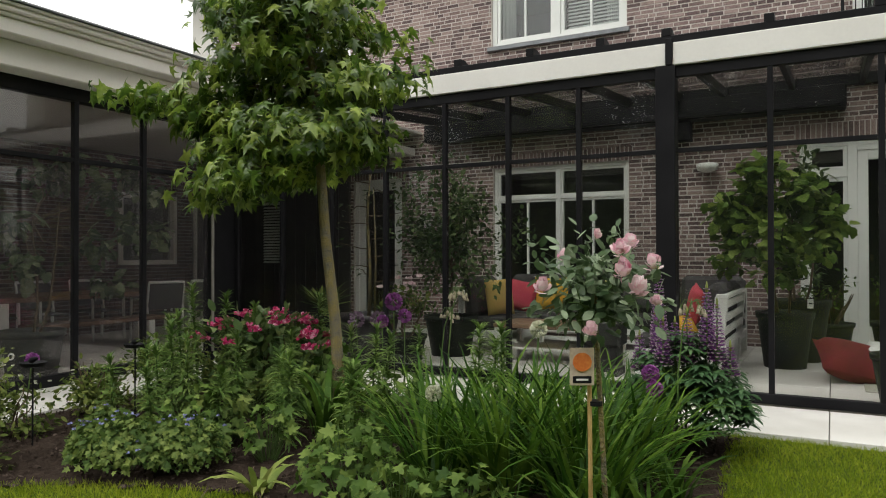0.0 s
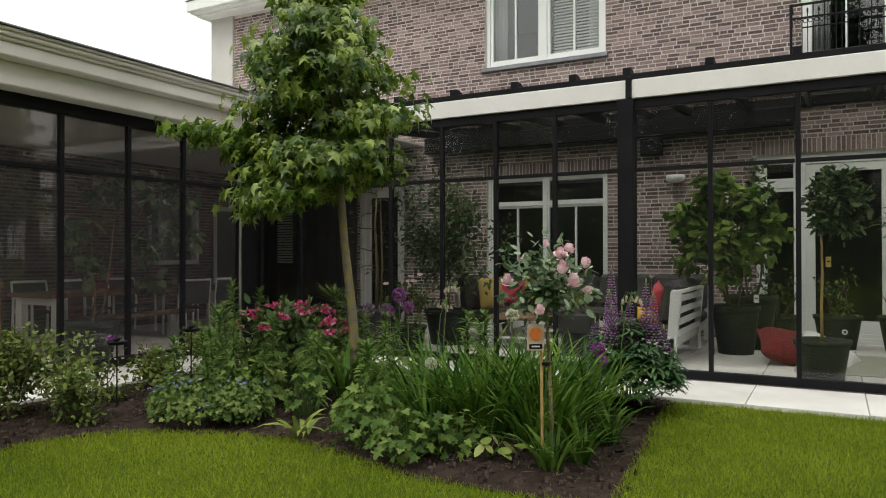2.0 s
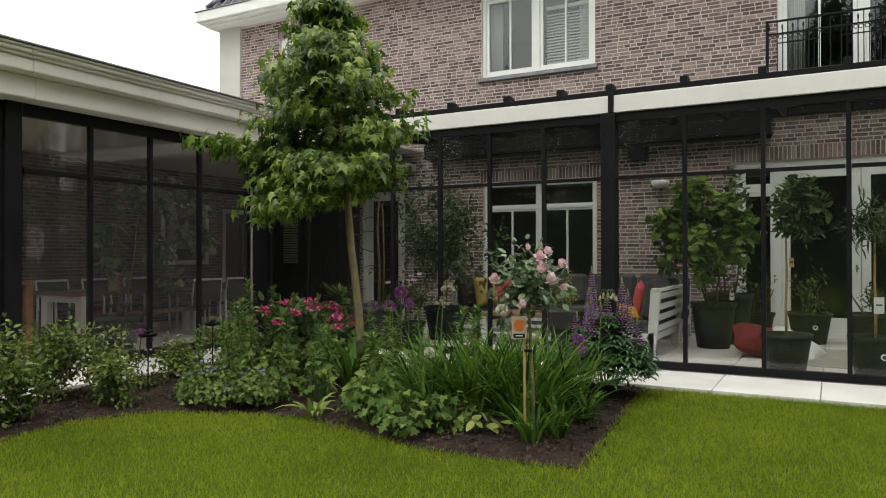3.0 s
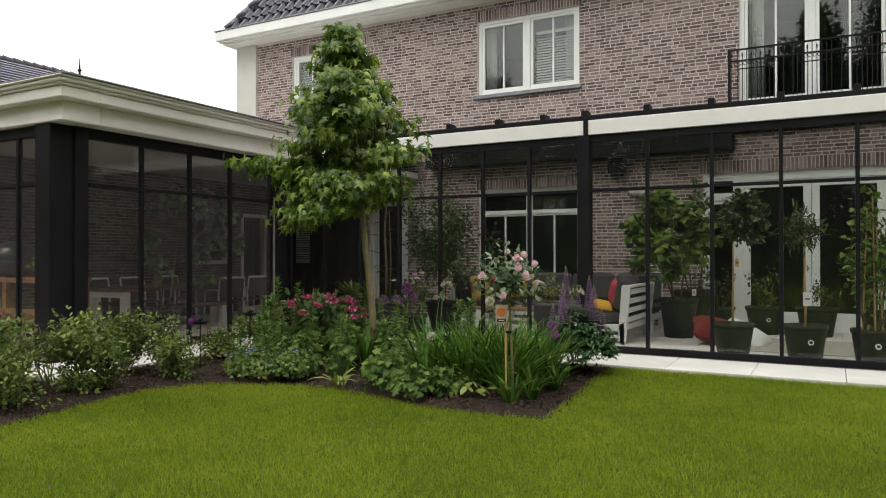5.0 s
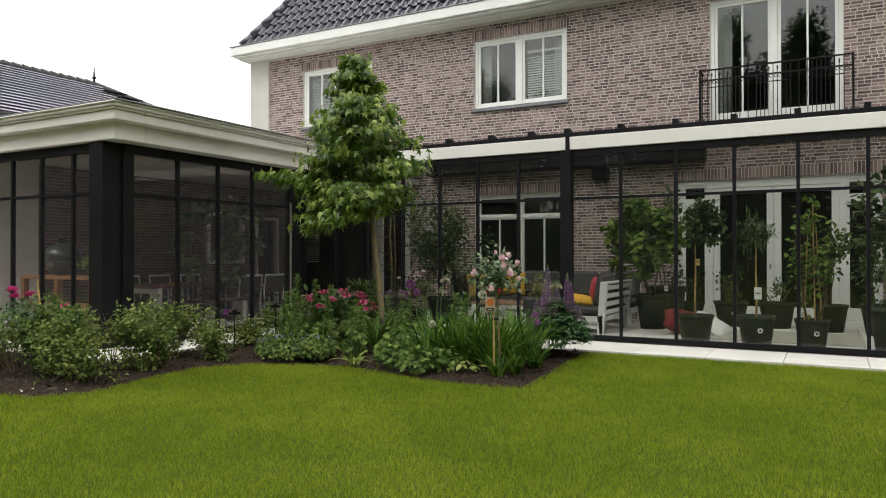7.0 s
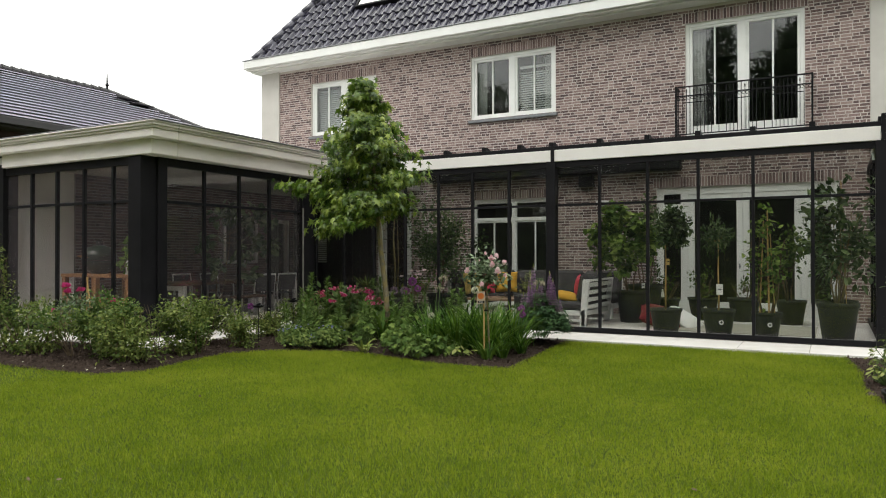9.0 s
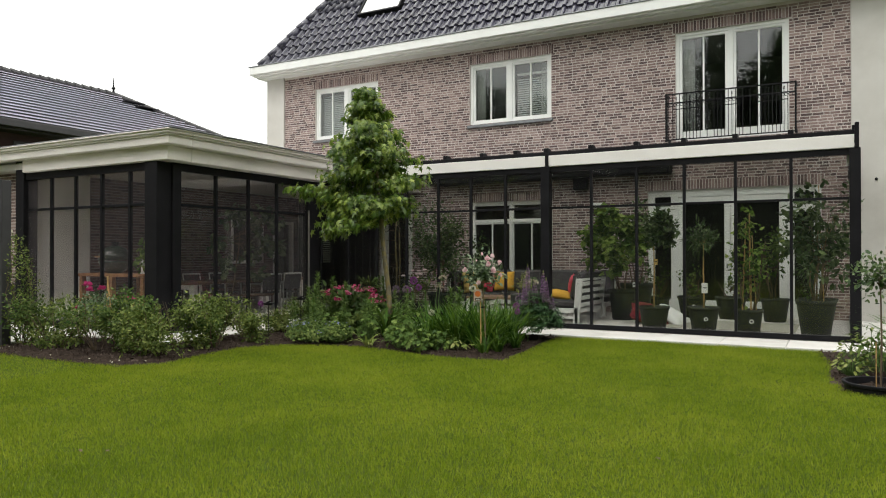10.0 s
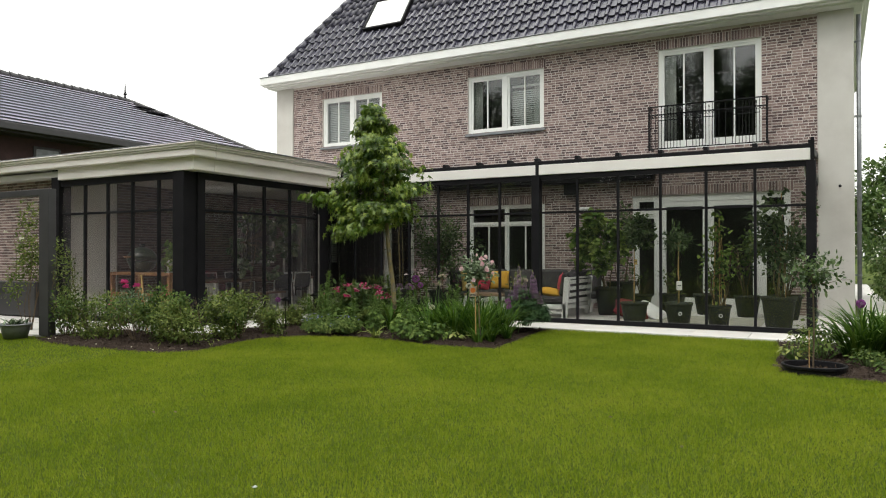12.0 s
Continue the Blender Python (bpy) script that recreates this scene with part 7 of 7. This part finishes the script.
part("stem", G().tube([(3.73, 2.47, 0), (3.74, 2.48, 0.5), (3.73, 2.47, 1.2)], [0.010, 0.009, 0.007], 8), TWIG, tubr)
part("stake", G().tube([(3.69, 2.44, 0), (3.69, 2.44, 0.48)], 0.005, 8), CANE, tubr)
P, d = blob_points(520, (3.76, 2.47, 1.16), (0.36, 0.33, 0.27), 0.15)
part("foliage", scatter("foliage", OVAL, P, d * 0.7 + rng.normal(0, 0.6, P.shape), d * 0.3 + rng.normal(0, 0.4, P.shape) + (0, 0, 0.9), rng.uniform(0.038, 0.072, len(P)), DARKLEAF), DARKLEAF, tubr)
for i in range(7):
    part("twig", G().tube(branch_path((3.73, 2.47, 1.0), P[i * 11]), [0.006, 0.005, 0.004, 0.003, 0.002], 5), TWIG, tubr)
solo("planting_ring", G().lathe([(0.325, -0.08), (0.332, 0.05), (0.350, 0.055), (0.352, 0.078), (0.346, 0.084), (0.328, 0.084), (0.322, 0.076), (0.312, -0.04)], (3.74, 2.49, 0.0), 48, False), BLACK, "black plastic ring sunk in the border soil", "plant ring")
for x, y, r, h, c, m in ((3.8, 3.55, 0.28, 0.5, 170, FRESH), (3.5, 3.35, 0.18, 0.28, 60, YELLEAF), (4.3, 3.05, 0.22, 0.30, 100, BROAD), (4.6, 2.6, 0.26, 0.26, 90, BROAD), (3.7, 4.2, 0.35, 0.5, 200, SHRUB), (4.9, 3.0, 0.4, 0.5, 160, BROAD)):
    leaf_mound("variegated_perennial", "light green leafy perennial in the border", x, y, r, h * 0.9, 0.065, int(c * 1.2), m, OVAL, "perennial", "border perennials")
for x, y in ((4.25, 3.7), (4.55, 3.9), (4.85, 3.7), (5.2, 3.9), (4.4, 4.4), (4.9, 4.5), (5.5, 3.4)):
    sword_clump("border_daylily", "strap-leaved daylily clump in the border", x, y, 0.2, 150, 0.74, "daylilies in the border")
allium(4.25, 3.9, 0.72, 0.06, ALLIUM, "round purple allium on a thin stem", 0.02)


# ---- trees round the garden ----
def far_tree(name, label, x, y, h, r, count=2600, leaf=0.22, mat=FAR, group="garden trees", tmpl=OVAL):
    s = thing(name, label, "tree", group)
    part("trunk", G().tube([(x, y, -0.05), (x + 0.1, y, h * 0.35), (x, y + 0.1, h * 0.8)], [0.16, 0.11, 0.04], 8), BARK, s)
    Ps, ds = [], []
    for i in range(16):
        zc = h * (0.12 + 0.83 * (i + rng.random()) / 16)
        rr = r * (1.05 - 0.6 * (zc / h) ** 2)
        a = rng.uniform(0, 6.28)
        c = (x + rr * 0.6 * math.cos(a), y + rr * 0.6 * math.sin(a), zc)
        part("limb", G().tube(branch_path((x, y, zc * 0.7), c), [0.05, 0.04, 0.03, 0.02, 0.01], 5), BARK, s)
        P, d = blob_points(count // 16, c, (rr * 0.5, rr * 0.5, h * 0.13), 0.3)
        Ps.append(P)
        ds.append(d)
    P, d = np.concatenate(Ps), np.concatenate(ds)
    part("crown", scatter("crown", tmpl, P, d + rng.normal(0, 0.6, P.shape), d * 0.4 + rng.normal(0, 0.4, P.shape) + (0, 0, 0.8), leaf * rng.uniform(0.6, 1.3, len(P)), mat), mat, s)
    return s


t0 = far_tree("garden_tree", "tall broadleaf tree along the garden boundary", 0, -21, 14.5, 4.0, 12500, 0.29, tmpl=LEAFLET)
i = 0
for x in np.arange(-30, 34, 3.7):
    i += 1
    if abs(x) > 0.1:
        copy_thing(t0, pose(x, rng.uniform(-3, 3), 0, 0, 0, 0) @ Matrix.Diagonal((1, 1, rng.uniform(0.84, 1.04), 1)) @ Matrix.Translation((0, -21, 0)) @ pose(0, 0, 0, 0, 0, 40 * i) @ Matrix.Translation((0, 21, 0)))
for y in (-12, -6, 0):
    copy_thing(t0, pose(17 + rng.uniform(-1, 1), y + 0, 0, 0, 0, 70 + y * 9) @ Matrix.Translation((0, 21, 0)))
hb = G().box((-32, -17.4, 0), (30, -16.6, 2.6)).box((15.2, -16.6, 0), (16, 4, 2.6))
hd = solo("hedge", hb, FAR, "tall dense clipped green boundary hedge", "hedge", "structure")
n = 16000
u = rng.random((n, 3))
hp = np.where((rng.random(n) < 0.75)[:, None], np.column_stack([-32 + 62 * u[:, 0], -16.6 + 0.15 * rng.normal(size=n), 2.75 * u[:, 2]]), np.column_stack([15.2 + 0.15 * rng.normal(size=n), -16.6 + 20 * u[:, 1], 2.75 * u[:, 2]]))
part("hedge_leaves", scatter("hedge_leaves", LEAFLET, hp, rng.normal(size=(n, 3)), rng.normal(size=(n, 3)) + (0, 0, 0.5), 0.13, FAR), FAR, hd, kind="stuff")
MID = leafmat("light_foliage", (0.04, 0.08, 0.015), (0.08, 0.135, 0.025), (0.15, 0.21, 0.045), 0.3, 0.6)
far_tree("side_tree", "light green broadleaf tree beyond the house corner", 6.25, 13.6, 4.4, 1.25, 6500, 0.13, MID, "side trees")
far_tree("side_tree", "light green broadleaf tree beyond the house corner", 6.7, 19.5, 5.2, 1.8, 6500, 0.17, MID, "side trees")
far_tree("side_tree", "light green broadleaf tree beyond the house corner", 6.3, 30, 6.0, 2.4, 6500, 0.22, MID, "side trees")
for x, y in ((5.75, 18.2), (6.9, 17.6), (6.1, 14.8), (7.2, 14.2), (8.1, 16.5), (6.9, 12.6), (7.9, 12.9)):
    shrub("boundary_shrub", "dense green shrub beside the house corner", (x, y, 0.95), (0.85, 0.6, 0.95), 0.09, 1900, MID, OVAL, 6, "shrub", "boundary shrubs")
shrub("side_shrub", "rounded garden shrub beside the side path", (5.75, 16.0, 0.7), (0.6, 0.7, 0.7), 0.08, 1200, MID, OVAL, 8)
shrub("side_shrub", "rounded garden shrub beside the side path", (5.6, 23.5, 1.1), (1.0, 1.0, 1.1), 0.09, 1200, FAR, OVAL, 8, "shrub", "", CREAMPET, 20, 0.06)
solo("path", G().box((4.5, 10.7, -0.01), (5.2, 30, 0.02), 0.005), PAVER, "pale paved side path along the house", "path", "structure")


# ---- small things ----
def plant_label(x, y, z, w, h, mat, label):
    t_ = thing("plant_label", label, "label", "plant labels")
    m_ = pose(x, y, z, 0, 0, 20)
    part("card", G().box((-w / 2, -0.003, -h / 2), (w / 2, 0.003, h / 2), 0.001, m_), mat, t_)
    part("loop", G().tube([m_ @ Vector((0, 0, h / 2 - 0.01)), m_ @ Vector((0.0, 0.03, h / 2 + 0.03)), m_ @ Vector((0, 0.05, h / 2 + 0.02))], 0.002, 5), BLACK, t_)
    part("print_bar", G().box((-w * 0.3, -0.006, -0.005), (w * 0.3, -0.0035, 0.012), 0, m_), MESHGREY, t_, "grey bar of print")


plant_label(1.40, 6.93, 0.78, 0.10, 0.17, WHITE, "white card label hanging on the oleander stem")
plant_label(0.59, 6.95, 1.22, 0.05, 0.10, YELLOW, "yellow plastic label hanging on the tree stem")
plant_label(-0.22, 8.7, 0.74, 0.06, 0.10, WHITE, "small white label on the fig tub")
for dx, lean in ((-0.12, 0.10), (0.1, -0.14)):
    solo("support_cane", G().tube([(-6.55 + dx, 1.45, 0.0), (-6.55 + dx + lean, 1.42, 1.02)], 0.010, 7), CANE, "leaning bamboo cane in the rose bush", "cane", group="rose canes")
n = 18
pebble = [(-0.5, -0.4, 0), (0.5, -0.45, 0), (0.45, 0.5, 0), (-0.5, 0.4, 0), (-0.3, -0.2, 0.45), (0.3, -0.25, 0.4), (0.25, 0.3, 0.5), (-0.3, 0.25, 0.4)]
pf = [(4, 5, 6, 7), (0, 1, 5, 4), (1, 2, 6, 5), (2, 3, 7, 6), (3, 0, 4, 7)]
pp = np.column_stack([rng.uniform(-7.2, -4.2, n), rng.uniform(-0.05, 0.35, n), np.full(n, 0.02)])
solo("fallen_petals", scatter("fallen_petals", (pebble, pf), pp, around(n, 0), np.tile((0, 0, 1.0), (n, 1)), rng.uniform(0.010, 0.022, n), CREAMPET), CREAMPET, "scattered white fallen petals on soil", "petals", "stuff")
stalks = np.column_stack([rng.uniform(-2.9, -0.6, 60), rng.uniform(2.65, 3.1, 60), np.full(60, 0.06)])
solo("dry_stalks", scatter("dry_stalks", NARROW, stalks, around(60, 0.0), np.tile((0, 0, 1.0), (60, 1)), np.column_stack([np.full(60, 0.035), rng.uniform(0.03, 0.10, 60), np.full(60, 0.03)]), TWIG), TWIG, "dry straw-coloured stalks lying on the soil", "plant litter", "stuff")
LITTER = material("dry_brown_leaf", [(0.05, 0.035, 0.02), (0.12, 0.08, 0.045)], 0.9, scale=30, island=0.5)
spots = [(2.36, 0.10), (2.33, -1.05), (-1.62, -3.33), (3.0, -1.72), (0.78, 0.54), (-1.24, -2.7), (-1.05, -2.62), (1.9, 1.6), (-2.3, -0.4)]
pl_ = np.array([(x, y, 0.014) for x, y in spots])
solo("fallen_leaves", scatter("fallen_leaves", OVAL, pl_, around(len(spots), 0.0), np.tile((0, 0, 1.0), (len(spots), 1)), rng.uniform(0.04, 0.065, len(spots)), LITTER), LITTER, "a few dry brown leaves on the lawn", "leaves", "stuff")
daisy = thing("daisy", "single small white daisy in the lawn", "flower")
part("stem", G().tube([(1.05, -3.87, -0.02), (1.05, -3.87, 0.035)], 0.002, 5), STEM, daisy)
blossom(np.array((1.05, -3.87, 0.035)), 0.022, WHITE, daisy, 14)
